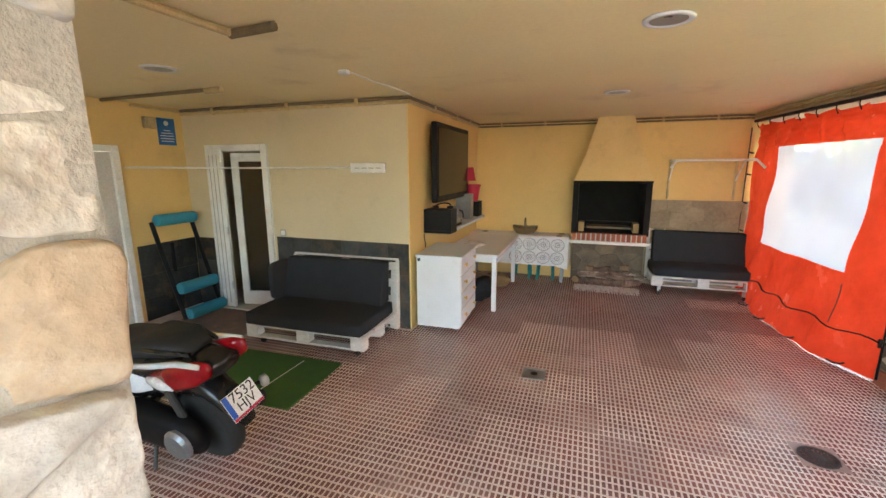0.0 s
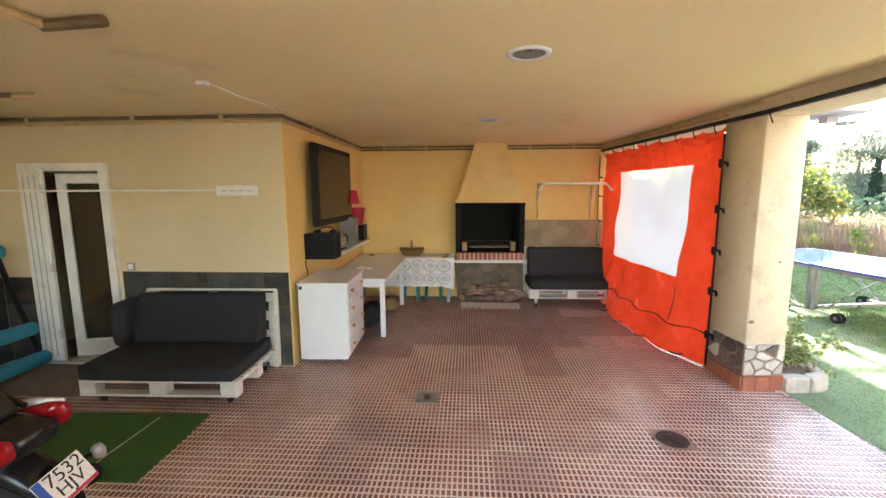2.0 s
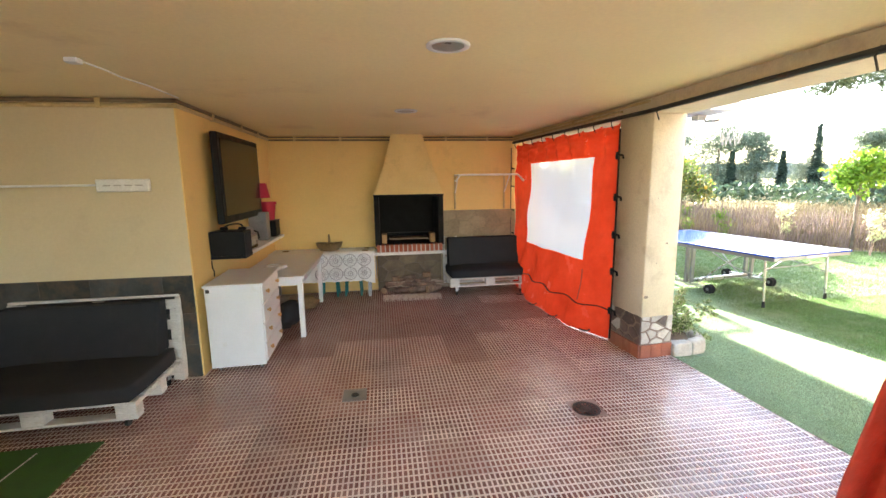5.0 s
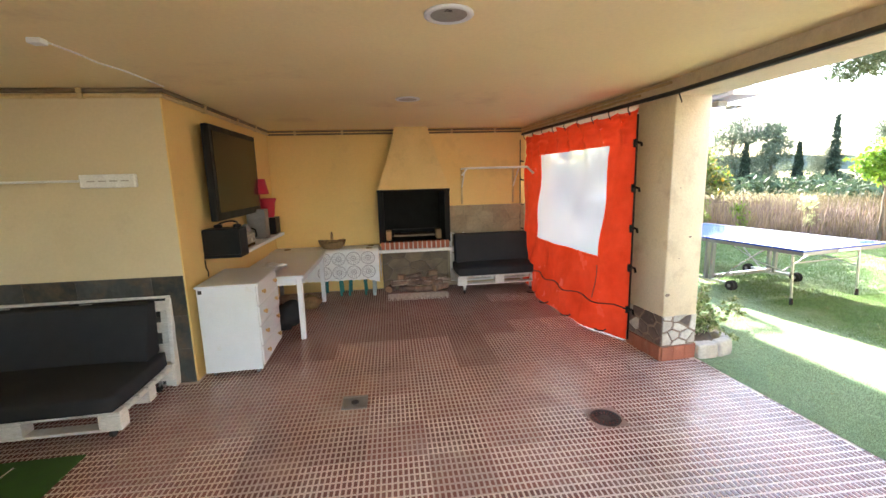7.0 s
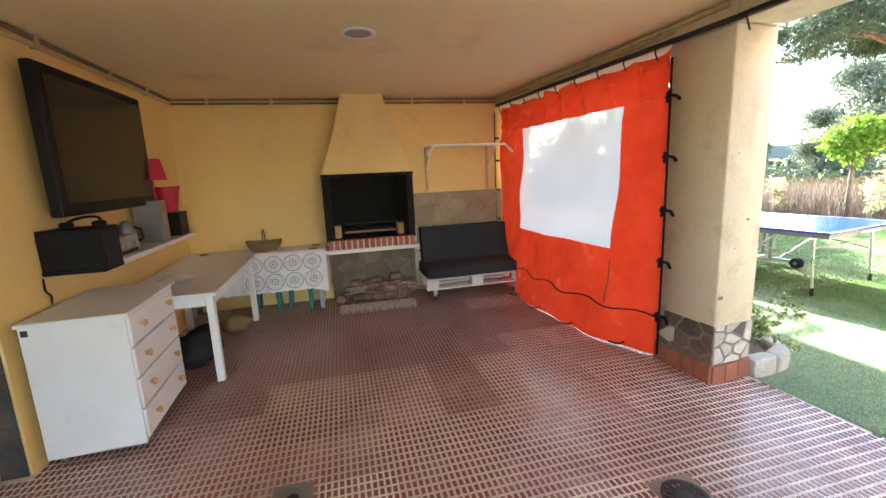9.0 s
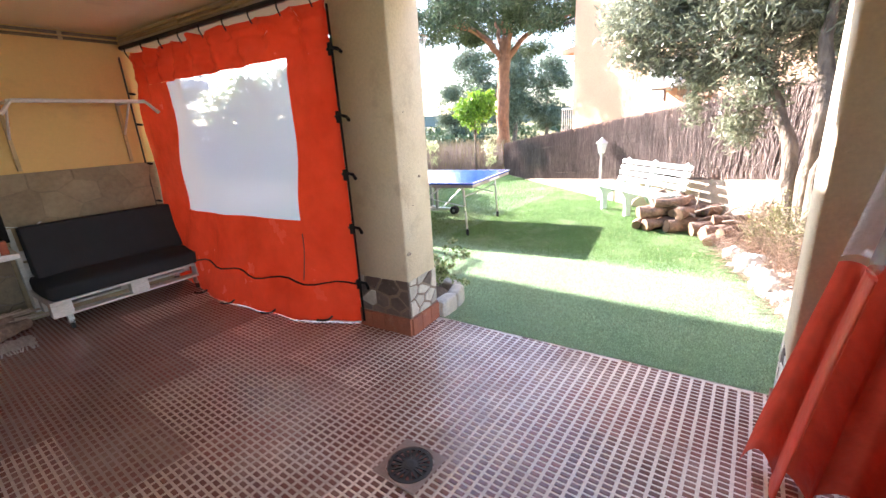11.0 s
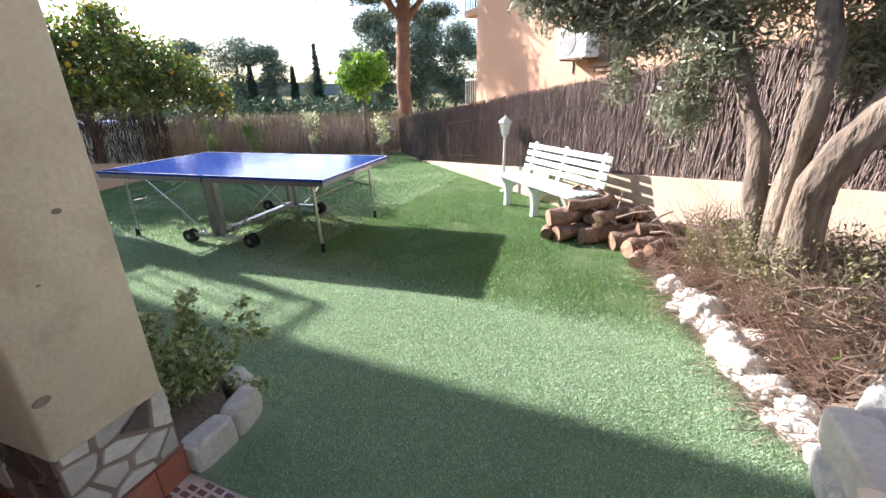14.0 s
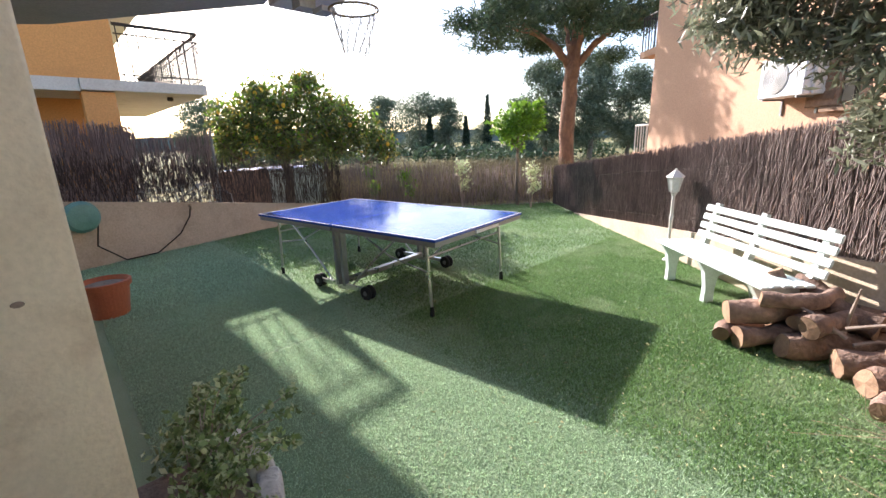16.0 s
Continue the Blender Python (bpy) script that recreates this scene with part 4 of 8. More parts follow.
def pallet_sofa(name, m, L, D, label, backz=0.80, seat_over=0.03, side=True, lift=0.0):
    sofa = thing(name, m, label, "sofa", "pallet sofas")
    pallet(sofa, L, D, 0.095 + lift, None)
    back = Matrix.Translation((0, D - 0.02, 0.12 + lift)) @ Matrix.Rotation(radians(84), 4, "X")
    for i in range(4):
        y0 = (backz - 0.14 - 0.09) * i / 3
        part("back_board", box((0, y0, 0), (L, y0 + 0.09, 0.02), 0.004, back), WHITEWOOD, sofa)
    for k in range(3):
        x = (L - 0.1) * k / 2
        part("back_post", box((x, -0.1, -0.06), (x + 0.1, backz - 0.13, -0.002), 0.004, back), WHITEWOOD, sofa)
    part("seat_cushion", cushion((0.02, -seat_over, 0.237 + lift), (L - 0.02, D - 0.1, 0.375 + lift)), CUSHION, sofa, "", True)
    bm = bmesh.new()
    y1, zt = D - 0.085, backz + 0.018
    ends = [[bm.verts.new((x, y, z)) for y, z in ((D - 0.33, 0.377 + lift), (y1 - 0.035, 0.377 + lift), (y1, zt + lift), (y1 - 0.12, zt + lift))] for x in (0.085 if side else 0.045, L - 0.06)]
    bm.faces.new(ends[0])
    bm.faces.new(ends[1][::-1])
    for i in range(4):
        bm.faces.new((ends[0][i], ends[1][i], ends[1][(i + 1) % 4], ends[0][(i + 1) % 4]))
    bmesh.ops.recalc_face_normals(bm, faces=bm.faces)
    bmesh.ops.bevel(bm, geom=list(bm.edges), offset=0.014, segments=3, affect="EDGES", profile=0.5)
    part("back_cushion", bm, CUSHION, sofa)
    for x in (-0.005, L - 0.035):
        part("back_edge", box((x, -0.10, -0.02), (x + 0.04, backz - 0.12, 0.035), 0.004, back), WHITEWOOD, sofa)
    part("back_cap", box((0, backz - 0.118, -0.03), (L, backz - 0.095, 0.03), 0.004, back), WHITEWOOD, sofa)
    if side:
        part("side_cushion", cushion((0.0, 0.02 + D * 0.45, 0.378), (0.07, D - 0.1, backz - 0.03)), CUSHION, sofa, "", True)
    for x in (0.12, L - 0.12):
        for y in (0.1, D - 0.1):
            cs = part("caster", box((x - 0.02, y - 0.03, 0.06), (x + 0.02, y + 0.03, 0.094 + lift)), STEEL, sofa)
            part("caster_wheel", lathe([(0.01, -0.012), (0.033, -0.012), (0.036, 0), (0.033, 0.012), (0.01, 0.012)], 16,
                 Matrix.Translation((x, y, 0.036)) @ Matrix.Rotation(radians(90), 4, "Y")), RUBBER, cs)
    return sofa


pallet_sofa("pallet_sofa", Matrix.Translation((-3.09, 3.21, 0)) @ Matrix.Rotation(radians(1.5), 4, "Z"), 1.36, 0.84, "white pallet sofa on casters with charcoal cushions")
pallet_sofa("pallet_sofa", Matrix.Translation((1.14, 6.38, 0)) @ Matrix.Rotation(radians(1), 4, "Z"), 1.30, 0.68, "low white pallet sofa with grey cushions below the stone band", side=False, lift=0.06)

# ---- white chest of drawers ----
chest = thing("chest_of_drawers", Matrix.Translation((-1.56, 4.17, 0)) @ Matrix.Rotation(radians(2), 4, "Z"), "white chest of drawers with pine knobs on small wheels", "cabinet")
for y in (0.0, 0.74):
    part("side_panel", box((0, y, 0.05), (0.50, y + 0.02, 0.85), 0.002), WHITE, chest)
part("back_panel", box((0, 0.02, 0.05), (0.02, 0.74, 0.85)), WHITE, chest)
part("bottom_panel", box((0.02, 0.02, 0.05), (0.49, 0.74, 0.07)), WHITE, chest)
part("inner_body", box((0.02, 0.02, 0.07), (0.46, 0.74, 0.85)), WHITE, chest)
part("top_board", box((-0.01, -0.02, 0.852), (0.53, 0.78, 0.875), 0.005), WHITE, chest)
for k in range(4):
    z0 = 0.075 + k * 0.194
    dr = part("drawer", box((0.484, 0.024, z0), (0.512, 0.736, z0 + 0.184), 0.004), WHITE, chest)
    for y in (0.16, 0.60):
        part("knob", lathe([(0.012, 0), (0.012, 0.012), (0.021, 0.018), (0.022, 0.028), (0.014, 0.034)], 14, Matrix.Translation((0.512, y, z0 + 0.1)) @ Matrix.Rotation(radians(90), 4, "Y")), PINEKNOB, dr, "round pine knob")
for x in (0.06, 0.44):
    for y in (0.06, 0.70):
        part("caster_wheel", lathe([(0.008, -0.012), (0.022, -0.012), (0.024, 0), (0.022, 0.012), (0.008, 0.012)], 14, Matrix.Translation((x, y, 0.025)) @ Matrix.Rotation(radians(90), 4, "Y")), GREYMETAL, chest)
part("sticker", box((0.012, -0.0015, 0.80), (0.045, -0.0002, 0.835)), IRON, chest)

# ---- white desk and lace-covered table ----
desk = thing("side_table", Matrix(), "plain white rectangular side table", "table")
part("tabletop", box((-1.58, 4.98, 0.715), (-0.80, 6.60, 0.75), 0.004), WHITE, desk)
for x, y in ((-0.86, 5.04), (-0.86, 6.52), (-1.54, 5.04), (-1.54, 6.52)):
    part("leg", box((x - 0.028, y - 0.028, 0), (x + 0.028, y + 0.028, 0.714), 0.004), WHITE, desk)
part("apron", boxes(((-1.52, 5.01, 0.64), (-0.89, 5.03, 0.714)), ((-0.855, 5.07, 0.64), (-0.84, 6.49, 0.714))), WHITE, desk)
lace_table = thing("dining_table", DEEP_FLOOR, "wooden table against the back wall under lace", "table")
part("tabletop", box((-1.58, 6.40, 0.70), (-0.04, 6.80, 0.738), 0.003), WHITEWOOD, lace_table)
for x in (-1.52, -0.11):
    for y in (6.46, 6.75):
        part("leg", box((x - 0.025, y - 0.025, 0), (x + 0.025, y + 0.025, 0.699), 0.004), GREYMETAL, lace_table)
lacecloth = thing("tablecloth", DEEP_FLOOR, "white lace tablecloth with round medallions", "tablecloth")
verts, faces = [], []
NX, NZ = 60, 14
for i in range(NX + 1):
    for j in range(NZ + 1):
        x = -1.58 + 1.56 * i / NX
        w = 0.012 * math.sin(x * 23) + 0.006 * math.sin(x * 51)
        if j <= 5:
            verts.append((x, 6.795 - 0.41 * j / 5, 0.742))
        else:
            t = (j - 5) / (NZ - 5)
            scallop = 0.012 * abs(math.sin(x * 40)) if j == NZ else 0
            verts.append((x, 6.382 - 0.01 + w * t, 0.738 - 0.47 * t - 0.05 * max(0, (x + 0.2) / 0.2) * t + scallop))
for i in range(NX):
    for j in range(NZ):
        a = i * (NZ + 1) + j
        faces.append((a, a + 1, a + NZ + 2, a + NZ + 1))
raw("cloth", verts, faces, LACE, lacecloth, smooth=True)
verts, faces = [], []
for j in range(11):
    for i in range(7):
        verts.append((-0.02 + 0.012 * math.sin(i * 2.2) * j / 10 + 0.02 * (j / 10), 6.38 + 0.41 * i / 6, 0.742 - 0.46 * (j / 10) * (1 - 0.25 * i / 6)))
for j in range(10):
    for i in range(6):
        a = j * 7 + i
        faces.append((a, a + 1, a + 8, a + 7))
raw("side_drape", verts, faces, LACE, lacecloth, smooth=True)
for row, z in ((0, 0.615), (1, 0.405)):
    for k in range(4):
        x = -0.80 + k * 0.208
        for r0, r1, mt in ((0.100, 0.090, LACEHOLE), (0.040, 0.028, LACEHOLE), (0.014, 0.0, LACEHOLE)):
            bm = bmesh.new()
            n = 28
            y = 6.352
            a = [bm.verts.new((x + r0 * math.cos(6.2832 * i / n), y, z + r0 * math.sin(6.2832 * i / n))) for i in range(n)]
            if r1:
                b = [bm.verts.new((x + r1 * math.cos(6.2832 * i / n), y - 0.001, z + r1 * math.sin(6.2832 * i / n))) for i in range(n)]
                for i in range(n):
                    bm.faces.new((a[i], a[(i + 1) % n], b[(i + 1) % n], b[i]))
            else:
                bm.faces.new(a)
            part("medallion", bm, mt, lacecloth)
        bm = bmesh.new()
        for i in range(16):
            an = 6.2832 * i / 16
            add_box(bm, (0.046, -0.0015, -0.0025), (0.084, 0.0, 0.0025), m=Matrix.Translation((x, 6.353, z)) @ Matrix.Rotation(an, 4, "Y"))
        part("medallion_spokes", bm, LACEHOLE, lacecloth)

# ---- barbecue fireplace ----
bbq = thing("barbecue_fireplace", DEEP, "built-in barbecue with yellow hood and sooty hearth", "fireplace")
bm = bmesh.new()
lo = [bm.verts.new(p) for p in ((0.0, 6.50, 1.62), (1.06, 6.50, 1.62), (1.06, 6.815, 1.62), (0.0, 6.815, 1.62))]
mid = [bm.verts.new(p) for p in ((0.165, 6.545, 2.05), (0.905, 6.545, 2.05), (0.905, 6.815, 2.05), (0.165, 6.815, 2.05))]
hi = [bm.verts.new(p) for p in ((0.30, 6.60, 2.548), (0.755, 6.60, 2.548), (0.755, 6.815, 2.548), (0.30, 6.815, 2.548))]
for a, b in ((lo, mid), (mid, hi)):
    for i in range(4):
        bm.faces.new((a[i], a[(i + 1) % 4], b[(i + 1) % 4], b[i]))
bm.faces.new(hi)
part("hood", bm, HOOD, bbq)
part("hood_rim", box((-0.005, 6.49, 1.585), (1.065, 6.815, 1.619)), SOOT, bbq)
for lo3, hi3 in (((0.0, 6.5, 0.83), (0.075, 7.25, 1.584)), ((0.985, 6.5, 0.83), (1.06, 7.25, 1.584)), ((0.075, 7.2, 0.83), (0.985, 7.25, 1.584)), ((0.075, 6.56, 0.80), (0.985, 7.2, 0.83)), ((0.075, 6.95, 1.56), (0.985, 7.2, 1.584))):
    part("firebox_panel", box(lo3, hi3), SOOT, bbq, "black sooty panel")
part("shelf_slab", box((-0.02, 6.42, 0.70), (1.08, 6.815, 0.745), 0.006), PLATE, bbq, "white concrete ledge")
for i in range(15):
    x = 0.02 + i * 0.0685
    part("brick", box((x, 6.44, 0.747), (x + 0.05, 6.56, 0.855), 0.004), BRICK, bbq)
part("brick_mortar", box((0.022, 6.447, 0.747), (1.03, 6.555, 0.845)), MORTAR, bbq)
part("stone_base", box((0.02, 6.70, 0), (1.04, 6.815, 0.699)), MORTARDARK, bbq)
fb = frame_on((0.02, 6.70, 0), (1, 0, 0))
for poly in cells(1.02, 0.69, 16, rng, 1.5):
    flat_stone(shrink(poly, 0.007), fb @ Matrix.Translation((0, 0, 0.0)), 0.008 + 0.006 * rng.random(), HEARTHSTONE, bbq)
for x in (0.10, 0.86):
    part("grill_brick", box((x, 6.62, 0.856), (x + 0.08, 6.8, 1.0), 0.006), WOOD, bbq)
part("grill_tray", box((0.22, 6.7, 0.90), (0.84, 7.0, 0.925)), DARKPIPE, bbq)
part("grill_bars", tube([(0.2, 6.68, 1.02), (0.86, 6.68, 1.02)], 0.008, 6), IRON, bbq)

# ---- television and shelf ----
tv = thing("television", Matrix.Translation((-1.45, 0, 0)), "large black flat television on the wall", "television")
part("casing", box((-0.075, 4.57, 1.41), (-0.005, 5.92, 2.33), 0.01), BLACK, tv)
part("screen", box((-0.006, 4.63, 1.49), (0.002, 5.86, 2.27)), SCREEN, tv, "dark glossy screen")
part("bracket", box((-0.168, 4.9, 1.7), (-0.1, 5.4, 2.1)), IRON, tv)
shelf = thing("wall_shelf", Matrix(), "white shelf on the wall under the television", "shelf")
part("board", box((-1.618, 4.80, 1.05), (-1.30, 6.35, 1.085), 0.003), WHITE, shelf)
part("cable", tube([(-1.60, 4.52, 1.05), (-1.59, 4.50, 0.98), (-1.60, 4.56, 0.93), (-1.60, 4.55, 0.88)], 0.006, 6), BLACK, shelf)


def on_shelf(name, y0, y1, x0, x1, h, mt, label, cat):
    th = thing(name, Matrix.Translation((0, 0, 1.086)), label, cat)
    part("body", box((x0, y0, 0), (x1, y1, h), 0.006), mt, th)
    return th


sp = on_shelf("loudspeaker", 4.55, 4.79, -1.618, -1.28, 0.25, BLACK, "black loudspeaker box at the end of the wall shelf", "speaker")
part("base", box((-1.618, 4.55, -0.03), (-1.28, 4.79, 0.0)), BLACK, sp)
part("grille", box((-1.279, 4.58, 0.0), (-1.274, 4.76, 0.23)), CUSHION, sp)
hp = thing("headphones", Matrix.Translation((-1.42, 4.68, 1.337)), "black headphones lying on the loudspeaker", "headphones")
part("headband", tube([(0.09 * math.cos(a), 0.09 * math.sin(a), 0.03 + 0.03 * math.sin(a)) for a in (math.pi * k / 12 for k in range(13))], 0.009, 8), BLACK, hp)
for s in (-1, 1):
    part("ear_cup", lathe([(0.02, 0), (0.038, 0.006), (0.04, 0.026), (0.03, 0.036)], 18, Matrix.Translation((s * 0.09, 0, 0.0))), BLACK, hp)
amp = on_shelf("stereo", 4.82, 5.12, -1.58, -1.31, 0.15, SILVER, "silver stereo unit with round dials on the shelf", "stereo")
for y, r in ((4.87, 0.02), (4.96, 0.028), (5.06, 0.02)):
    part("dial", lathe([(r, 0), (r, 0.012), (r * 0.8, 0.018)], 18, Matrix.Translation((-1.31, y, 0.09)) @ Matrix.Rotation(radians(90), 4, "Y")), STEEL, amp)
part("display", box((-1.309, 4.85, 0.02), (-1.306, 5.09, 0.05)), SCREEN, amp)
cam2 = thing("coffee_machine", Matrix.Translation((-1.45, 5.28, 1.086)), "small dark metal appliance on the shelf", "appliance")
part("body", lathe([(0.075, 0), (0.08, 0.02), (0.06, 0.1), (0.065, 0.16), (0.05, 0.2), (0.02, 0.23)], 18), GREYMETAL, cam2, "", True)
part("handle", tube([(0.06, 0, 0.06), (0.11, 0.0, 0.09), (0.10, 0, 0.16), (0.05, 0, 0.18)], 0.01, 6), BLACK, cam2)
bk = on_shelf("file_box", 5.72, 5.88, -1.58, -1.36, 0.36, GREYMETAL, "dark grey upright file box on the shelf", "box")
part("spine_label", box((-1.359, 5.77, 0.14), (-1.356, 5.83, 0.26)), SLABGREY, bk)
bk2 = on_shelf("file_box", 6.10, 6.32, -1.58, -1.34, 0.21, BLACK, "black upright box at the end of the shelf", "box")
part("lid", box((-1.585, 6.095, 0.211), (-1.335, 6.325, 0.225), 0.003), BLACK, bk2)
bucket = thing("plant_pot", Matrix.Translation((-1.45, 6.21, 1.312)), "crimson square-lipped plastic pot standing on a black box", "pot")
part("pot_body", lathe([(0.07, 0), (0.075, 0.02), (0.10, 0.22), (0.112, 0.22), (0.112, 0.25), (0.10, 0.25), (0.095, 0.23), (0.02, 0.21)], 24), RED, bucket)
lamp = thing("table_lamp", Matrix.Translation((-1.48, 5.985, 1.086)), "small crimson table lamp with a flared shade", "lamp")
part("lamp_base", lathe([(0.07, 0), (0.07, 0.01), (0.02, 0.03), (0.014, 0.2), (0.03, 0.3), (0.012, 0.4), (0.01, 0.60)], 20), RED, lamp)
bm = bmesh.new()
add_lathe(bm, [(0.125, 0.54), (0.122, 0.54), (0.085, 0.73), (0.088, 0.732)], 28)
part("shade", bm, RED, lamp)

# things on the tables and under them
basket = thing("wicker_basket", DEEP_FLOOR @ Matrix.Translation((-0.70, 6.60, 0.745)) @ Matrix.Scale(1.05, 4), "small brown wicker basket with a hoop handle", "basket")
bm = bmesh.new()
for k in range(9):
    z = 0.01 + 0.012 * k
    r = 0.10 + 0.045 * math.sin(k / 8 * 1.5)
    add_tube(bm, [(1.25 * r * math.cos(a), r * math.sin(a), z + 0.012 * math.cos(2 * a) * k / 8 + 0.004 * (-1) ** (i + k)) for i, a in enumerate(2 * math.pi * j / 24 for j in range(25))], 0.008, 6)
part("woven_body", bm, WICKER, basket, "", True)
part("basket_floor", lathe([(0.11, 0.0), (0.11, 0.008)], 20), WICKER, basket)
part("handle", tube([(0.0, 0.13 * math.cos(a) * 0.6, 0.10 + 0.14 * math.sin(a)) for a in (math.pi * k / 14 for k in range(15))], 0.008, 8), WICKER, basket)
paper = thing("crumpled_plate", Matrix.Translation((-1.22, 5.42, 0.752)), "crumpled white napkins in a pale dish", "dish")
part("dish", lathe([(0.07, 0), (0.10, 0.012), (0.15, 0.03), (0.148, 0.034), (0.10, 0.018), (0.02, 0.008)], 24), PAPER, paper)
for k in range(3):
    bmm = boulder(0.055, rng, (1.3, 0.9, 0.5), 0.6, 2)
    bmm.transform(Matrix.Translation((0.07 * math.cos(k * 2.3), 0.06 * math.sin(k * 2.3), 0.045)))
    part("napkin", bmm, PAPER, paper)
for x, y in ((-1.35, 6.62), (-0.14, 6.70), (-0.16, 6.45)):
    cl = thing("tablecloth_clip", DEEP_FLOOR @ Matrix.Translation((x, y, 0.744)), "flat dark coaster on the lace cloth", "coaster")
    part("disc", lathe([(0.05, 0), (0.052, 0.004), (0.045, 0.008)], 18), WICKER, cl)
for x in (-0.72, -0.36):
    st = thing("stool", DEEP_FLOOR @ Matrix.Translation((x, 6.62, 0)), "teal painted stool pushed under the table", "stool")
    part("seat", box((-0.13, -0.13, 0.38), (0.13, 0.13, 0.41), 0.01), TEAL, st)
    for sx in (-1, 1):
        for sy in (-1, 1):
            part("leg", tube([(sx * 0.12, sy * 0.12, 0.0), (sx * 0.10, sy * 0.10, 0.379)], 0.018, 8), TEAL, st)
bag = thing("dark_bag", Matrix.Translation((-1.15, 5.5, 0)), "slumped dark bag under the white table", "bag")
bmm = boulder(0.2, rng, (0.9, 1.2, 0.8), 0.35, 3)
bmm.transform(Matrix.Translation((0, 0, 0.145)))
for v in bmm.verts:
    v.co.z = max(v.co.z, 0.0)
part("sack", bmm, CUSHION, bag, "", True)
bag2 = thing("log_sack", Matrix.Translation((-1.0, 6.2, 0)), "brown sack standing under the tables", "sack")
bmm = boulder(0.13, rng, (1.1, 0.9, 0.8), 0.3, 3)
bmm.transform(Matrix.Translation((0, 0, 0.09)))
for v in bmm.verts:
    v.co.z = max(v.co.z, 0.0)
part("sack", bmm, WICKER, bag2, "", True)


# firewood under the barbecue: round and split logs
def log(name, a, b, r, label, group="", bend=0.0, mt=None, seed=0):
    a, b = Vector(a), Vector(b)
    rg = random.Random(seed)
    side = (b - a).cross(Vector((0, 0, 1))).normalized()
    th = thing(name, Matrix.Translation(a), label, "log", group)
    n, sides = 9, 14
    pts = [(b - a) * (k / n) + side * bend * math.sin(math.pi * k / n) for k in range(n + 1)]
    bm = bmesh.new()
    add_tube(bm, pts, [r * (1.06 - 0.12 * k / n + 0.10 * math.sin(k * 1.7 + seed)) for k in range(n + 1)], sides, caps=False)
    off = Vector((seed * 3.1, 0, 0))
    for v in bm.verts:
        v.co += Vector((noise.noise(v.co * 9 + off), noise.noise(v.co * 9 + off + Vector((7, 0, 0))), noise.noise(v.co * 9 + off + Vector((0, 9, 0))))) * r * 0.3
    rings = list(bm.verts)
    ends = [[v.co.copy() for v in rings[:sides]], [v.co.copy() for v in rings[-sides:]]]
    part("bark", bm, mt or LOGBARK, th, "", True)
    for e, s in zip(ends, (-1, 1)):
        bm = bmesh.new()
        c = sum(e, Vector()) / sides
        d = (pts[-1] - pts[-2]).normalized() * s
        vs = [bm.verts.new(c + (p - c) * 0.97 + d * 0.002) for p in e]
        mid = bm.verts.new(c + d * 0.006)
        for k in range(sides):
            bm.faces.new((vs[k], vs[(k + 1) % sides], mid))
        part("cut_end", bm, LOGCUT, th, "pale sawn end")
    return th


rw = random.Random(21)
FIRE = ((0.10, 6.50, 0.06, 0.16, 6.68, 0.06, 0.055), (0.26, 6.55, 0.05, 0.62, 6.57, 0.05, 0.045), (0.5, 6.5, 0.05, 0.86, 6.56, 0.05, 0.05), (0.3, 6.6, 0.13, 0.8, 6.6, 0.14, 0.04), (0.62, 6.52, 0.14, 0.92, 6.55, 0.13, 0.04),
        (0.14, 6.58, 0.14, 0.44, 6.60, 0.15, 0.045), (0.44, 6.47, 0.20, 0.84, 6.52, 0.21, 0.035), (0.78, 6.46, 0.06, 1.0, 6.60, 0.06, 0.05), (0.34, 6.50, 0.23, 0.60, 6.62, 0.25, 0.04))
for k, q in enumerate(FIRE):
    log("firewood_log", DEEP_FLOOR @ Vector(q[:3]), DEEP_FLOOR @ Vector(q[3:6]), q[6], "grey-brown firewood log under the barbecue", "firewood", 0.01, LOGBARK, k)
for x, z in ((0.24, 0.20), (0.72, 0.25)):
    bl = thing("wood_block", DEEP_FLOOR @ Matrix.Translation((x, 6.53, z)), "pale sawn wood block on the firewood", "wood block", "firewood")
    part("block", box((0, 0, 0), (0.13, 0.09, 0.07), 0.006), LOGCUT, bl)
for k in range(26):
    x, y = rw.uniform(0.15, 0.95), rw.uniform(6.45, 6.64)
    tw = thing("kindling", DEEP_FLOOR, "thin dry kindling stick on the firewood", "stick", "kindling")
    an = rw.uniform(-0.6, 0.6)
    z = rw.uniform(0.10, 0.2)
    part("stick", tube([(x, y, z), (x + 0.25 * math.cos(an), min(6.67, y + 0.1 * math.sin(an)), z + rw.uniform(-0.03, 0.03))], 0.006, 5), DRYSTEM, tw)

rug = thing("rag_rug", Matrix.Translation((0.08, 6.36, 0.006)) @ Matrix.Rotation(radians(-1), 4, "Z"), "striped grey rag rug with frayed ends", "rug")
verts, faces = [], []
NX, NY = 40, 8
for i in range(NX + 1):
    for j in range(NY + 1):
        x, y = 0.92 * i / NX, 0.28 * j / NY
        verts.append((x + 0.01 * math.sin(j * 2.1), y + 0.012 * math.sin(i * 1.9), 0.008 + 0.008 * math.sin(i * 1.6) * math.cos(j * 1.3) + 0.006))
for i in range(NX):
    for j in range(NY):
        a = i * (NY + 1) + j
        faces.append((a, a + NY + 1, a + NY + 2, a + 1))
raw("weave", verts, faces, RAG, rug, smooth=True)
bm = bmesh.new()
for k in range(46):
    x = 0.92 * (k + 0.5) / 46
    add_tube(bm, [(x, 0.01, 0.012), (x + rw.uniform(-0.015, 0.015), -0.05 - rw.random() * 0.02, 0.005)], 0.006, 4)
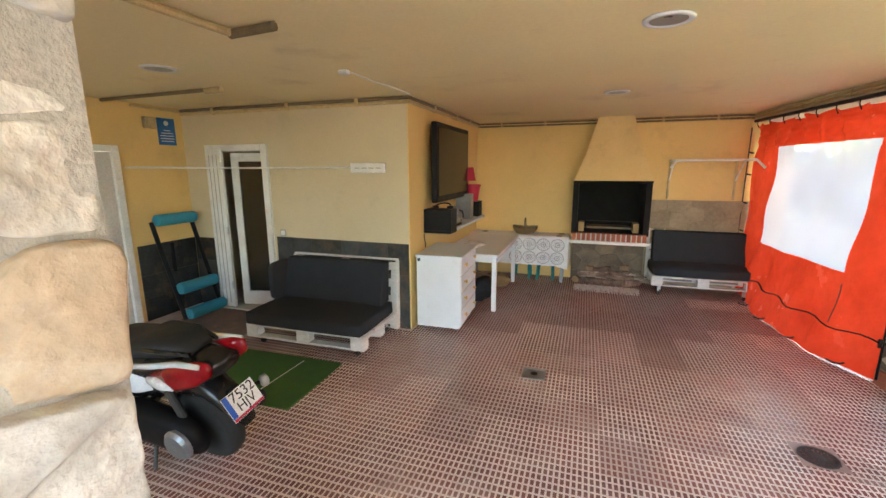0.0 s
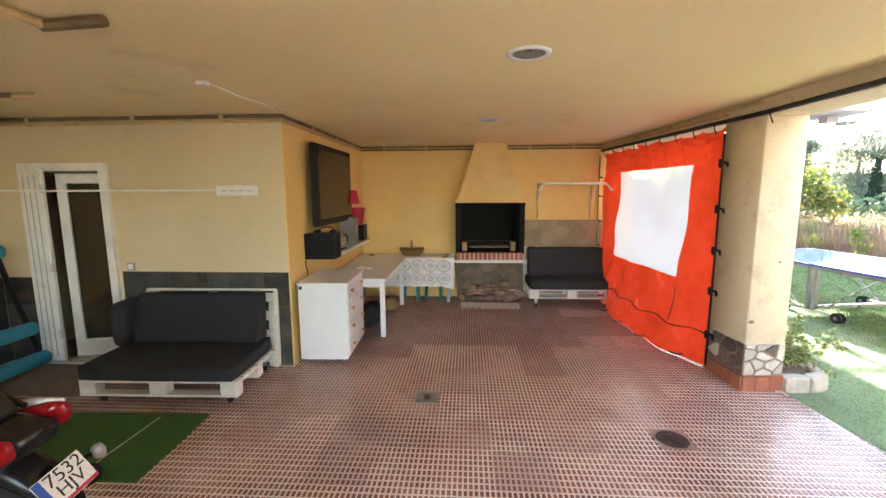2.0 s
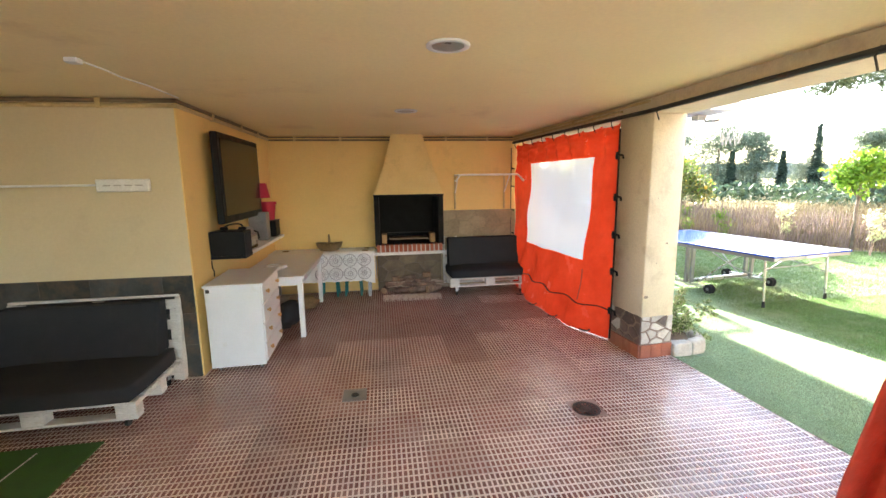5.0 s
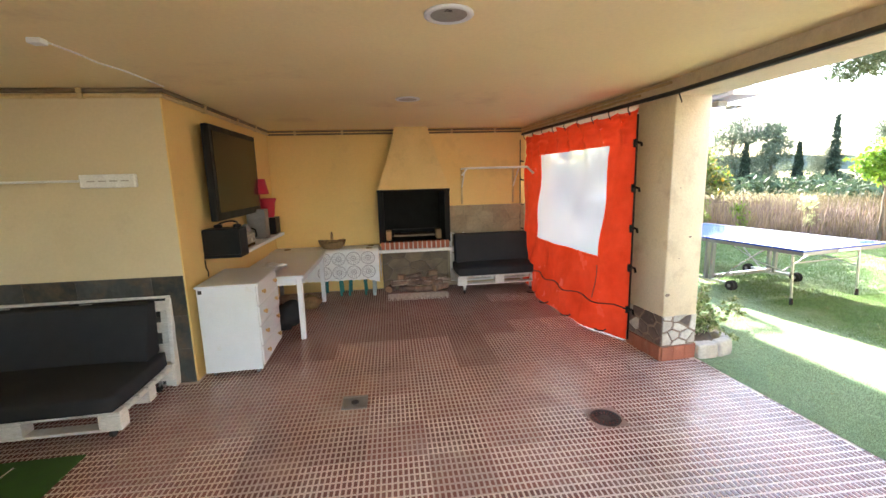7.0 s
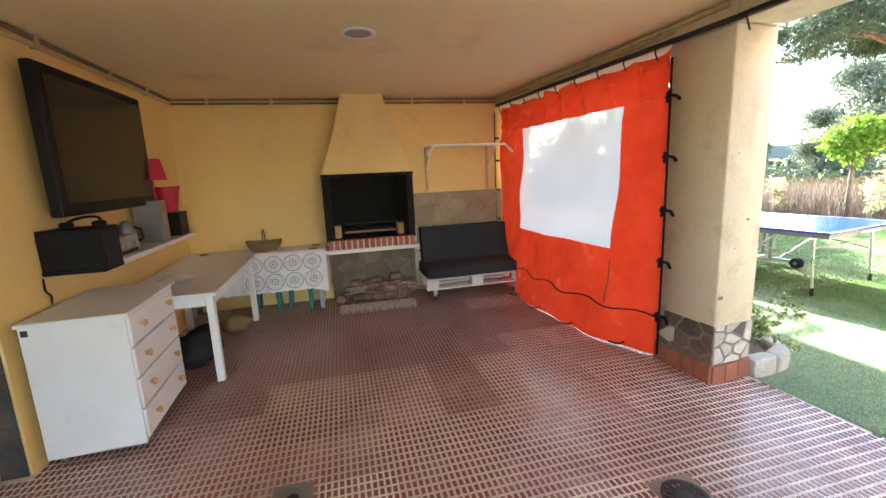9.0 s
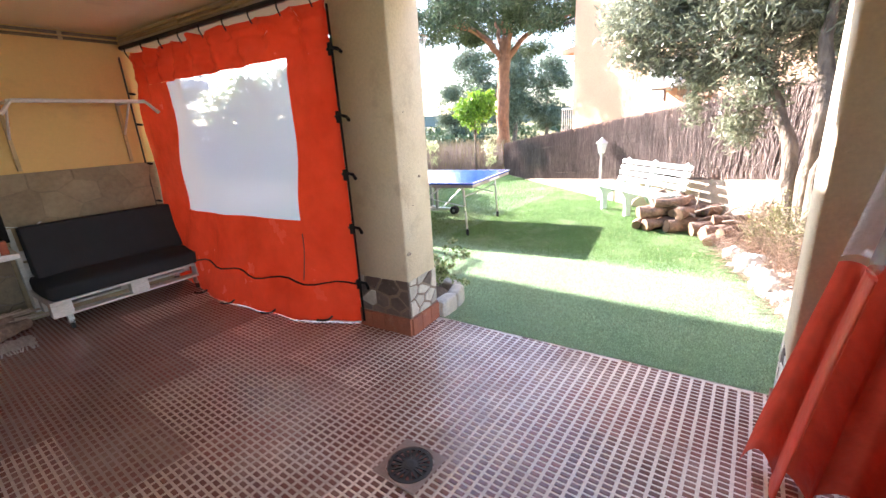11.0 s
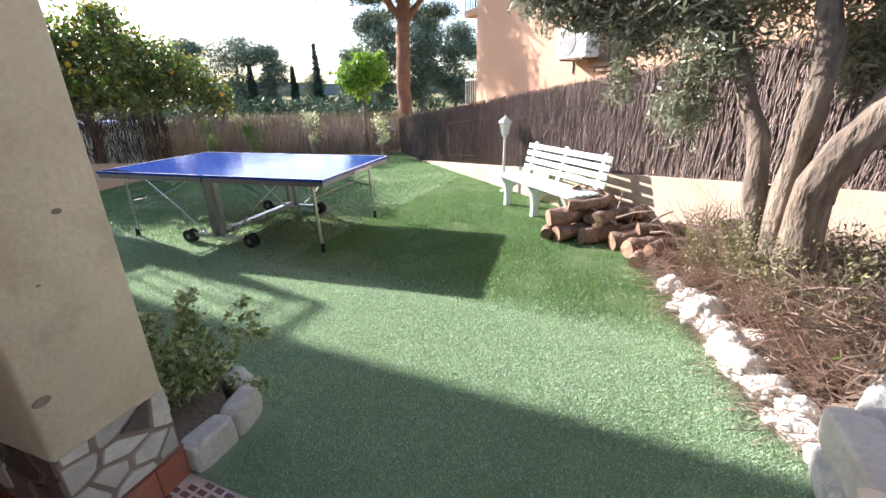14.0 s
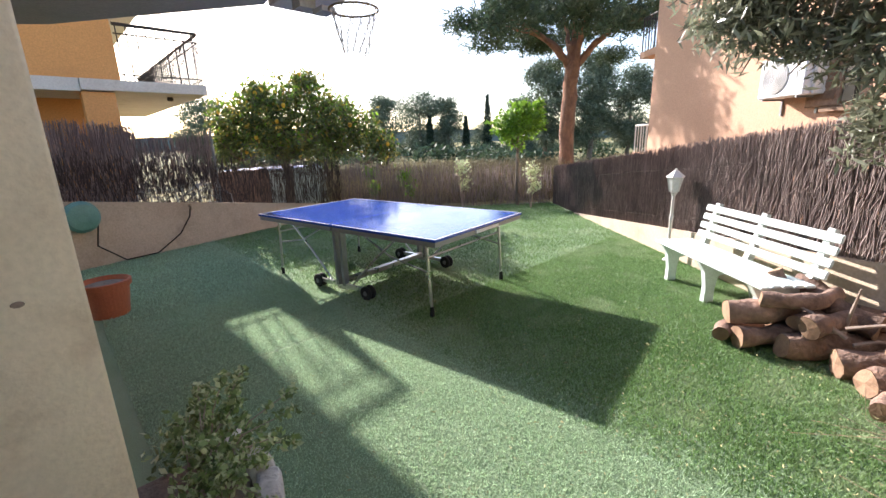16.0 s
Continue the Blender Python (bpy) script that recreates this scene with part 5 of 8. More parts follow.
fr = part("fringe", bm, RAG, rug)

# green mat
mat_ob = thing("turf_mat", Matrix.Translation((-3.16, 2.30, 0.001)) @ Matrix.Rotation(radians(1.5), 4, "Z"), "dark green artificial turf mat with a worn seam", "mat")
part("mat_sheet", box((0, 0, 0), (1.28, 0.80, 0.012), 0.002), MATGREEN, mat_ob)
part("worn_line", box((0.86, 0.05, 0.0125), (0.872, 0.78, 0.0135), m=Matrix.Rotation(radians(-3), 4, "Z")), PAPER, mat_ob)

# floor drains
dr = thing("square_drain", Matrix.Translation((-0.166, 3.516, 0.0)), "square grey metal floor drain cover", "drain")
part("rim", boxes(((-0.10, -0.10, -0.004), (0.10, -0.085, 0.004)), ((-0.10, 0.085, -0.004), (0.10, 0.10, 0.004)), ((-0.10, -0.085, -0.004), (-0.085, 0.085, 0.004)), ((0.085, -0.085, -0.004), (0.10, 0.085, 0.004))), GREYMETAL, dr)
part("plate", box((-0.085, -0.085, -0.004), (0.085, 0.085, 0.001)), GREYMETAL, dr)
part("bolt", lathe([(0.03, 0.001), (0.03, 0.006), (0.01, 0.008)], 16), IRON, dr)
dr = thing("round_drain", Matrix.Translation((1.679, 2.975, 0.0)), "round grille floor drain in a grey frame", "drain")
bm = bmesh.new()
n = 40
sq = [(0.125 * max(-1, min(1, 1.42 * math.cos(6.2832 * i / n))), 0.125 * max(-1, min(1, 1.42 * math.sin(6.2832 * i / n)))) for i in range(n)]
ci = [(0.112 * math.cos(6.2832 * i / n), 0.112 * math.sin(6.2832 * i / n)) for i in range(n)]
a = [bm.verts.new((x, y, 0.004)) for x, y in sq]
b = [bm.verts.new((x, y, 0.004)) for x, y in ci]
c = [bm.verts.new((x, y, -0.005)) for x, y in ci]
for i in range(n):
    j = (i + 1) % n
    bm.faces.new((a[i], a[j], b[j], b[i]))
    bm.faces.new((b[i], b[j], c[j], c[i]))
part("frame", bm, DARKJOINT, dr)
# Black disc below the grille: the shaft's darkness put into colour.
part("well", lathe([(0.111, -0.005), (0.111, -0.003)], 32), SOOT, dr)
part("outer_ring", lathe([(0.108, -0.002), (0.108, 0.003), (0.092, 0.003), (0.092, -0.002)], 36), IRON, dr)
part("inner_disc", lathe([(0.034, -0.002), (0.034, 0.004), (0.02, 0.006)], 24), IRON, dr)
for k in range(18):
    part("spoke", box((0.034, -0.006, -0.002), (0.094, 0.006, 0.003), m=Matrix.Rotation(6.2832 * k / 18, 4, "Z")), IRON, dr)

# ceiling spots, conduits, boxes
for x, y in ((0.52, 2.50), (0.41, 4.66), (-2.87, 2.42)):
    sp = thing("ceiling_spot", Matrix.Translation((x, y, H)), "round white recessed ceiling spotlight, switched off", "light", "ceiling spots")
    bm = bmesh.new()
    add_lathe(bm, [(0.122, -0.001), (0.122, -0.010), (0.098, -0.014), (0.088, -0.006), (0.02, -0.004)], 36)
    part("rim", bm, WHITE, sp, "", True)
    part("glass", lathe([(0.090, -0.0085), (0.086, -0.0078)], 32), SILVER, sp)


def pipe(pts, r, label, mt=CONDUIT, clips=()):
    th = thing("conduit", Matrix(), label, "pipe", "conduits")
    part("run", tube(pts, r, 8), mt, th)
    for p in clips:
        part("clip", box((p[0] - r * 1.18, p[1] - r * 1.18, p[2] - r * 1.18), (p[0] + r * 1.18, p[1] + r * 1.18, p[2] + r * 1.18), 0.003), CONDUIT, th)
    return th


# Upper run is dark: the shadow line along the pipes, put into its colour.
for dz, o, mt in ((0.024, 0.022, DARKPIPE), (0.066, 0.02, CONDUIT)):
    pipe([(-4.73, 4.14 - o, H - dz), (-1.62 + o, 4.14 - o, H - dz), (-1.62 + o, BACK - o, H - dz)], 0.018, "ochre painted conduit along the ceiling edge", mt,
         [(x, 4.14 - o, H - dz) for x in (-4.2, -3.1, -2.2)] + [(-1.62 + o, y, H - dz) for y in (4.9, 5.8, 6.5)])
    pipe([(-1.60, BACK - o, H - dz - 0.005), (0.30, BACK - o, H - dz - 0.005)], 0.014, "dark stained conduit along the back wall", DARKPIPE, [(x, BACK - o, H - dz - 0.005) for x in (-1.2, -0.5)])
    pipe([(0.80, BACK - o, H - dz - 0.005), (2.34, BACK - o, H - dz - 0.005)], 0.014, "dark stained conduit along the back wall", DARKPIPE, [(x, BACK - o, H - dz - 0.005) for x in (1.2, 1.9)])
for dz, o, y1 in ((0.03, 0.02, 0.05), (0.065, 0.018, 0.45)):
    pts = [R1 @ Vector((-o, 3.30, H - dz)), R1 @ Vector((-o, y1, H - dz))]
    pipe(pts, 0.014, "ochre painted conduit along the garden beam", CONDUIT, [R1 @ Vector((-o, yy, H - dz)) for yy in (2.2, 1.4, 0.6)])
pts = [R1 @ Vector((-0.02, 3.30, 2.43)), R1 @ Vector((-0.02, 0.0, 2.43)), R2 @ Vector((-0.02, -6.4, 2.43))]
rail = pipe(pts, 0.02, "black curtain rail pipe along the beam", BLACKPIPE)
for yy in (-0.1, -1.8):
    part("hook", tube([R2 @ Vector((-0.02, yy, 2.45)), R2 @ Vector((-0.05, yy, 2.40)), R2 @ Vector((-0.02, yy, 2.33))], 0.006, 6), IRON, rail)
pipe([(-4.74, 3.5, H - 0.03), (-4.74, 4.12, H - 0.035)], 0.014, "ochre conduit along the slate-banded wall", CONDUIT)
pipe([(-4.70, 3.18, H - 0.022), (-3.2, 3.12, H - 0.022)], 0.018, "dark stained conduit across the ceiling", DARKPIPE)
pipe([(-3.2, 3.12, H - 0.03), (-3.0, 3.11, H - 0.03)], 0.026, "short ochre sleeve at the end of a conduit", CONDUIT)
pipe([(-1.75, 0.3, H - 0.024), (-1.66, 1.88, H - 0.024)], 0.022, "ochre painted conduit across the ceiling", CONDUIT, [(-1.69, 1.3, H - 0.024)])
pipe([(-1.67, 1.90, H - 0.026), (-1.36, 1.87, H - 0.026)], 0.026, "dark ceiling conduit with an open end", DARKPIPE)
jb = thing("junction_box", Matrix.Translation((-1.62, 2.94, H)), "small white ceiling junction box with a loose cable", "box")
part("case", box((-0.035, -0.03, -0.03), (0.035, 0.03, -0.001), 0.004), WHITE, jb)
part("cable", tube([(0.03, 0.02, -0.012), (0.06, 0.2, -0.02), (0.03, 0.42, -0.012), (0.09, 0.6, -0.02), (0.08, 1.1, -0.014)], 0.006, 6), PVC, jb)

# wall fittings
em = thing("emergency_light", Matrix.Translation((-2.30, 4.138, 1.76)), "long white emergency light box on the wall", "light")
part("case", box((0, -0.05, 0), (0.42, 0, 0.11), 0.008), PVC, em)
for k in range(4):
    part("slot", box((0.06 + k * 0.085, -0.0515, 0.05), (0.12 + k * 0.085, -0.0502, 0.06)), SLABGREY, em)
cl = thing("clothesline", Matrix(), "thin white clothesline stretched across the corner", "line")
part("cord", tube([(-4.745, 3.36, 1.83), (-3.5, 3.76, 1.82), (-2.3, 4.10, 1.82)], 0.010, 6), PVC, cl)
sw = thing("light_switch", Matrix.Translation((-3.30, 4.138, 1.04)), "square white light switch in a grey frame", "switch")
part("frame", box((-0.042, -0.01, -0.042), (0.042, 0, 0.042), 0.003), SLABGREY, sw)
part("rocker", box((-0.028, -0.014, -0.028), (0.028, -0.0101, 0.028), 0.002), PVC, sw)
sg = thing("wall_sign", Matrix(), "blue notice with white lines of text", "sign")
part("board", box((-4.749, 3.80, 2.10), (-4.742, 4.03, 2.42), 0.002), BLUESIGN, sg)
part("emblem", lathe([(0.03, 0), (0.03, 0.002)], 20, Matrix.Translation((-4.742, 3.915, 2.36)) @ Matrix.Rotation(radians(90), 4, "Y")), PLATE, sg)
for k, w in enumerate((0.08, 0.15, 0.18, 0.18, 0.16)):
    part("text_bar", box((-4.742, 3.915 - w / 2, 2.27 - k * 0.032), (-4.7405, 3.915 + w / 2, 2.278 - k * 0.032)), PLATE, sg)
bx = thing("alarm_box", Matrix.Translation((-4.748, 3.62, 2.28)), "small ochre junction box on the wall", "box")
part("case", box((0, 0, 0), (0.06, 0.14, 0.13), 0.008), CONDUIT, bx)

# doors
door = thing("door_1", Matrix(), "white framed glass door, ajar, with a frosted pane", "door", kind="structure")
part("frame_side", box((-4.38, 4.10, 0), (-4.30, 4.30, 2.1), 0.004), PVC, door)
part("frame_side", box((-3.52, 4.10, 0), (-3.44, 4.30, 2.1), 0.004), PVC, door)
part("frame_head", box((-4.30, 4.10, 2.02), (-3.52, 4.30, 2.1), 0.004), PVC, door)
part("threshold", box((-4.38, 4.02, 0.0), (-3.44, 4.30, 0.03), 0.004), SLABWHITE, door)
part("shutter_leaf", box((-4.30, 4.03, 0.04), (-4.06, 4.075, 2.04), 0.006), PVC, door, "narrow folded white leaf")
for k in range(3):
    part("shutter_groove", box((-4.25 + k * 0.06, 4.026, 0.1), (-4.24 + k * 0.06, 4.029, 1.98)), SLABGREY, door)
lm = Matrix.Translation((-4.06, 4.2, 0)) @ Matrix.Rotation(radians(14), 4, "Z")
leaf = part("leaf", boxes(((0, -0.025, 0.04), (0.09, 0.025, 2.0)), ((0.45, -0.025, 0.04), (0.53, 0.025, 2.0)), ((0.09, -0.025, 0.04), (0.45, 0.025, 0.22)), ((0.09, -0.025, 1.90), (0.45, 0.025, 2.0))), PVC, door)
leaf.matrix_basis = lm
pn = part("pane", box((0.09, -0.006, 0.22), (0.45, 0.006, 1.90)), GLASS, leaf)
bl = part("blind", box((0.092, 0.03, 0.22), (0.448, 0.036, 1.90)), CURTAINBROWN, leaf)
for z in (0.3, 1.0, 1.8):
    part("hinge", lathe([(0.012, 0), (0.012, 0.09)], 10, Matrix.Translation((-4.055, 4.02, z))), STEEL, door)
door2 = thing("door_2", Matrix(), "plain cream metal door with a lever handle, shut", "door", kind="structure")
part("frame_side", box((-4.80, 3.22, 0), (-4.72, 3.30, 2.07), 0.004), PVC, door2)
part("frame_side", box((-4.80, 2.40, 0), (-4.72, 2.46, 2.07), 0.004), PVC, door2)
part("frame_head", box((-4.80, 2.46, 2.0), (-4.72, 3.22, 2.07), 0.004), PVC, door2)
part("leaf", box((-4.79, 2.462, 0.01), (-4.75, 3.218, 1.998), 0.003), SLABWHITE, door2)
hd = part("lever_handle", tube([(-4.75, 3.14, 1.0), (-4.70, 3.14, 1.0), (-4.695, 3.02, 1.0)], 0.009, 8), STEEL, door2)
part("lock_plate", box((-4.749, 3.12, 0.86), (-4.744, 3.16, 1.05)), STEEL, door2)

# trolley with blue foam rollers
tr = thing("boat_trolley", Matrix.Translation((-4.60, 3.46, 0)), "black frame trolley with blue foam rollers leaning on the wall", "trolley")
for y in (0.0, 0.52):
    part("rail", tube([(0.36, y, 0.05), (0.10, y, 0.85), (0.0, y, 1.2)], 0.026, 8), BLACK, tr)
for x, z in ((0.02, 1.22), (0.26, 0.42), (0.36, 0.12)):
    part("roller", lathe([(0.03, 0), (0.065, 0.01), (0.07, 0.03), (0.07, 0.49), (0.065, 0.51), (0.03, 0.52)], 20, Matrix.Translation((x + 0.05, 0.0, z)) @ Matrix.Rotation(radians(-90), 4, "X")), BLUEROLL, tr, "blue foam roller")
part("strap", box((0.13, 0.1, 0.6), (0.15, 0.13, 0.95)), BLACK, tr)
flat = thing("cardboard_sheet", Matrix.Translation((-4.35, 3.35, 0.001)), "scuffed stone-patterned sheet on the floor", "sheet")
part("sheet", box((0, 0, 0), (1.05, 0.75, 0.012), 0.003), CRAZYDARK, flat)

# pull-up bar on the back wall
bar = thing("wall_rack", DEEP, "white metal bar rack on the back wall", "rack")
part("front_bar", tube([(1.24, 6.42, 1.80), (1.32, 6.42, 1.90), (2.22, 6.42, 1.90), (2.32, 6.42, 1.80)], 0.016, 8), PVC, bar)
for x in (1.30, 2.12):
    part("upright", box((x - 0.014, 6.79, 1.36), (x + 0.014, 6.818, 1.92), 0.003), CONDUIT, bar)
    part("arm", tube([(x, 6.80, 1.90), (x, 6.42, 1.90)], 0.014, 8), PVC, bar)
    part("brace", tube([(x, 6.80, 1.62), (x, 6.5, 1.89)], 0.010, 8), PVC, bar)


# ---- bunched curtain at the right pillar ----
bunch = thing("bunched_curtain", Matrix.Translation((2.60, 1.66, 0)), "faded orange curtain gathered and tied at the pillar", "curtain")


def gathered(z0, z1, mt, nm, nz=26, y_off=0.0):
    verts, faces = [], []
    NF = 170
    for j in range(nz + 1):
        z = z0 + (z1 - z0) * j / nz
        t = min(1.0, z / 2.36)
        width = 1.05 * (1 - t) ** 0.9 + 0.08
        for i in range(NF + 1):
            s = i / NF
            amp = (0.055 + 0.05 * math.sin(i * 0.13)) * (1 - 0.55 * t)
            a = s * 2 * math.pi * 8.5 + 1.1 * math.sin(s * 9 + z * 1.5)
            top_shift = 0.06 - 0.42 * t
            y = -width * s + top_shift + 0.03 * math.cos(a)
            x = -0.19 + 1.6 * amp * math.sin(a) - 0.12 * s * (1 - t) + 0.01 * noise.noise(Vector((s * 9, z * 5, 0)))
            lift = 0.03 * math.sin(a * 0.5) if j == 0 else 0
            verts.append((x, y + y_off, z + lift))
    for j in range(nz):
        for i in range(NF):
            a = j * (NF + 1) + i
            faces.append((a, a + 1, a + NF + 2, a + NF + 1))
    return raw(nm, verts, faces, mt, bunch, smooth=True)


gathered(0.04, 0.98, ORANGEFOLD, "lower_cloth")
gathered(0.98, 1.9, CLEARFOLD, "clear_cloth")
gathered(1.9, 2.36, ORANGEFOLD, "upper_cloth", 10)


# ---- scooter ----
sc = thing("scooter", Matrix.Translation((-1.97, 1.80, 0)) @ Matrix.Rotation(radians(178), 4, "Z") @ Matrix.Translation((0, 0, 0.008)) @ Matrix.Rotation(radians(-10), 4, "X"), "white and black motor scooter with a red tail lamp", "scooter")


def loft(sections, smooth=True):
    """Body through cross-sections (x, half width, z low, z high, roundness)."""
    bm = bmesh.new()
    rings = []
    for x, hw, z0, z1, p in sections:
        ring = []
        for k in range(20):
            a = 2 * math.pi * k / 20
            c, s = math.cos(a), math.sin(a)
            ring.append(bm.verts.new((x, hw * math.copysign(abs(c) ** p, c), (z0 + z1) / 2 + (z1 - z0) / 2 * math.copysign(abs(s) ** p, s))))
        rings.append(ring)
    for a, b in zip(rings, rings[1:]):
        for k in range(20):
            bm.faces.new((a[k], a[(k + 1) % 20], b[(k + 1) % 20], b[k]))
    bm.faces.new(rings[0][::-1])
    bm.faces.new(rings[-1])
    bmesh.ops.recalc_face_normals(bm, faces=bm.faces)
    return bm


def wheel_at(x, r, w):
    m = Matrix.Translation((x, 0, r)) @ Matrix.Rotation(radians(90), 4, "X")
    t = part("tyre", lathe([(r * 0.66, -w * 0.8), (r * 0.86, -w), (r * 0.97, -w * 0.6), (r, 0), (r * 0.97, w * 0.6), (r * 0.86, w), (r * 0.66, w * 0.8)], 36, m), RUBBER, sc, "", True)
    part("rim", lathe([(0.05, -w * 0.55), (r * 0.6, -w * 0.4), (r * 0.66, -w * 0.7), (r * 0.66, w * 0.7), (r * 0.6, w * 0.4), (0.05, w * 0.55)], 28, m), GREYMETAL, t)


wheel_at(0.0, 0.245, 0.055)
wheel_at(1.32, 0.27, 0.055)
part("tail_body", loft([(-0.29, 0.09, 0.70, 0.80, 0.7), (-0.14, 0.11, 0.60, 0.82, 0.75), (0.1, 0.15, 0.50, 0.80, 0.75), (0.4, 0.17, 0.42, 0.74, 0.75), (0.62, 0.17, 0.34, 0.66, 0.75)]), BODYBLACK, sc, "", True)
for s in (-1, 1):
    part("side_panel", loft([(-0.02, 0.012, 0.60, 0.68, 0.8), (0.12, 0.02, 0.55, 0.70, 0.8), (0.36, 0.02, 0.50, 0.70, 0.8), (0.6, 0.016, 0.46, 0.64, 0.8)]), BODYWHITE, sc, "gloss white side panel", True).location = (0.2, s * 0.15, -0.03)
    part("side_strip", loft([(-0.27, 0.010, 0.80, 0.83, 0.8), (-0.1, 0.016, 0.785, 0.82, 0.8), (0.12, 0.016, 0.73, 0.765, 0.8), (0.5, 0.012, 0.66, 0.69, 0.8)]), BODYWHITE, sc, "pale edge strip", True).location = (0, s * 0.15, 0.0)
    part("tail_lens", loft([(-0.31, 0.016, 0.745, 0.83, 0.9), (-0.20, 0.042, 0.665, 0.82, 0.9), (-0.04, 0.052, 0.60, 0.775, 0.9), (0.20, 0.03, 0.575, 0.69, 0.9)]), LAMPRED, sc, "red tail lamp lens", True).location = (0, s * 0.125, 0)
    part("turn_lens", loft([(-0.12, 0.016, 0.615, 0.665, 0.8), (-0.02, 0.032, 0.605, 0.69, 0.8), (0.08, 0.015, 0.62, 0.67, 0.8)]), LENS, sc, "clear indicator lens", True).location = (0.10, s * 0.158, 0.0)
    part("grab_tip", tube([(-0.14, s * 0.09, 0.83), (0.05, s * 0.14, 0.85), (0.25, s * 0.14, 0.84)], 0.014, 8), BODYBLACK, sc)
part("seat", loft([(-0.12, 0.08, 0.80, 0.85, 0.7), (0.0, 0.13, 0.78, 0.90, 0.7), (0.25, 0.16, 0.75, 0.89, 0.7), (0.36, 0.16, 0.73, 0.84, 0.7), (0.6, 0.15, 0.70, 0.82, 0.7), (0.78, 0.08, 0.68, 0.78, 0.7)]), SEATSKIN, sc, "", True)
part("mudguard", loft([(-0.34, 0.05, 0.33, 0.40, 0.8), (-0.26, 0.08, 0.40, 0.54, 0.8), (-0.12, 0.09, 0.50, 0.64, 0.8), (0.1, 0.10, 0.48, 0.64, 0.8)]), BODYBLACK, sc, "", True)
pm = Matrix.Translation((-0.335, 0, 0.50)) @ Matrix.Rotation(radians(-90), 4, "Z") @ Matrix.Rotation(radians(62), 4, "X")
plate = part("number_plate", box((-0.11, -0.08, -0.002), (0.11, 0.08, 0.002), 0.001), PLATE, sc, "white plate with black characters")
plate.matrix_basis = pm
part("blue_band", box((-0.108, -0.06, 0.0022), (-0.075, 0.078, 0.003)), EUBLUE, plate)
part("red_strip", box((-0.108, -0.078, 0.0022), (0.108, -0.062, 0.003)), RED, plate)
words("characters", "7532", 0.085, Matrix.Translation((0.018, 0.042, 0.003)), INK, plate)
words("characters", "HJV", 0.080, Matrix.Translation((0.012, -0.022, 0.003)), INK, plate)
part("plate_bracket", box((-0.30, -0.03, 0.44), (-0.24, 0.03, 0.56), 0.006), BLACK, sc)
ind = part("turn_signal", tube([(-0.27, -0.08, 0.50), (-0.30, -0.17, 0.49)], 0.012, 8), BLACK, sc)
part("signal_lens", loft([(-0.335, 0.02, 0.455, 0.52, 0.8), (-0.31, 0.03, 0.45, 0.53, 0.8), (-0.29, 0.02, 0.46, 0.52, 0.8)]), SILVER, ind, "", True).location = (0, -0.19, 0)
part("engine_case", loft([(-0.08, 0.05, 0.17, 0.34, 0.7), (0.05, 0.08, 0.14, 0.40, 0.7), (0.35, 0.09, 0.16, 0.42, 0.7), (0.55, 0.07, 0.2, 0.42, 0.7)]), BLACK, sc, "", True).location = (0, 0.14, 0)
part("transmission_cover", lathe([(0.1, 0), (0.1, 0.02), (0.08, 0.04), (0.03, 0.045)], 24, Matrix.Translation((0.02, 0.20, 0.26)) @ Matrix.Rotation(radians(-90), 4, "X")), GREYMETAL, sc, "worn metal cover")
part("exhaust", tube([(0.5, -0.14, 0.24), (0.2, -0.17, 0.25), (-0.1, -0.18, 0.31), (-0.25, -0.18, 0.35)], [0.03, 0.055, 0.06, 0.05], 14), BLACK, sc, "", True)
part("shock_absorber", tube([(0.02, 0.12, 0.3), (0.10, 0.12, 0.56)], 0.025, 10), IRON, sc)
part("footboard", loft([(0.55, 0.14, 0.24, 0.34, 0.7), (0.8, 0.17, 0.24, 0.32, 0.7), (1.0, 0.16, 0.24, 0.34, 0.7)]), BODYBLACK, sc, "", True)
part("front_shield", loft([(0.98, 0.17, 0.3, 0.62, 0.7), (1.08, 0.19, 0.34, 0.92, 0.7), (1.16, 0.13, 0.42, 0.94, 0.7), (1.22, 0.05, 0.5, 0.86, 0.7)]), BODYWHITE, sc, "", True)
part("front_mudguard", loft([(1.12, 0.05, 0.44, 0.52, 0.7), (1.32, 0.07, 0.52, 0.58, 0.7), (1.52, 0.04, 0.44, 0.5, 0.7)]), BODYWHITE, sc, "", True)
part("fork", tube([(1.32, 0.08, 0.27), (1.18, 0.08, 0.62)], 0.02, 8), STEEL, sc)
part("handlebar", tube([(0.98, -0.34, 1.0), (1.06, -0.1, 1.02), (1.06, 0.1, 1.02), (0.98, 0.34, 1.0)], 0.017, 8), BLACK, sc)
part("stand", tube([(0.3, 0.16, 0.2), (0.26, 0.26, 0.012)], 0.012, 8), IRON, sc)

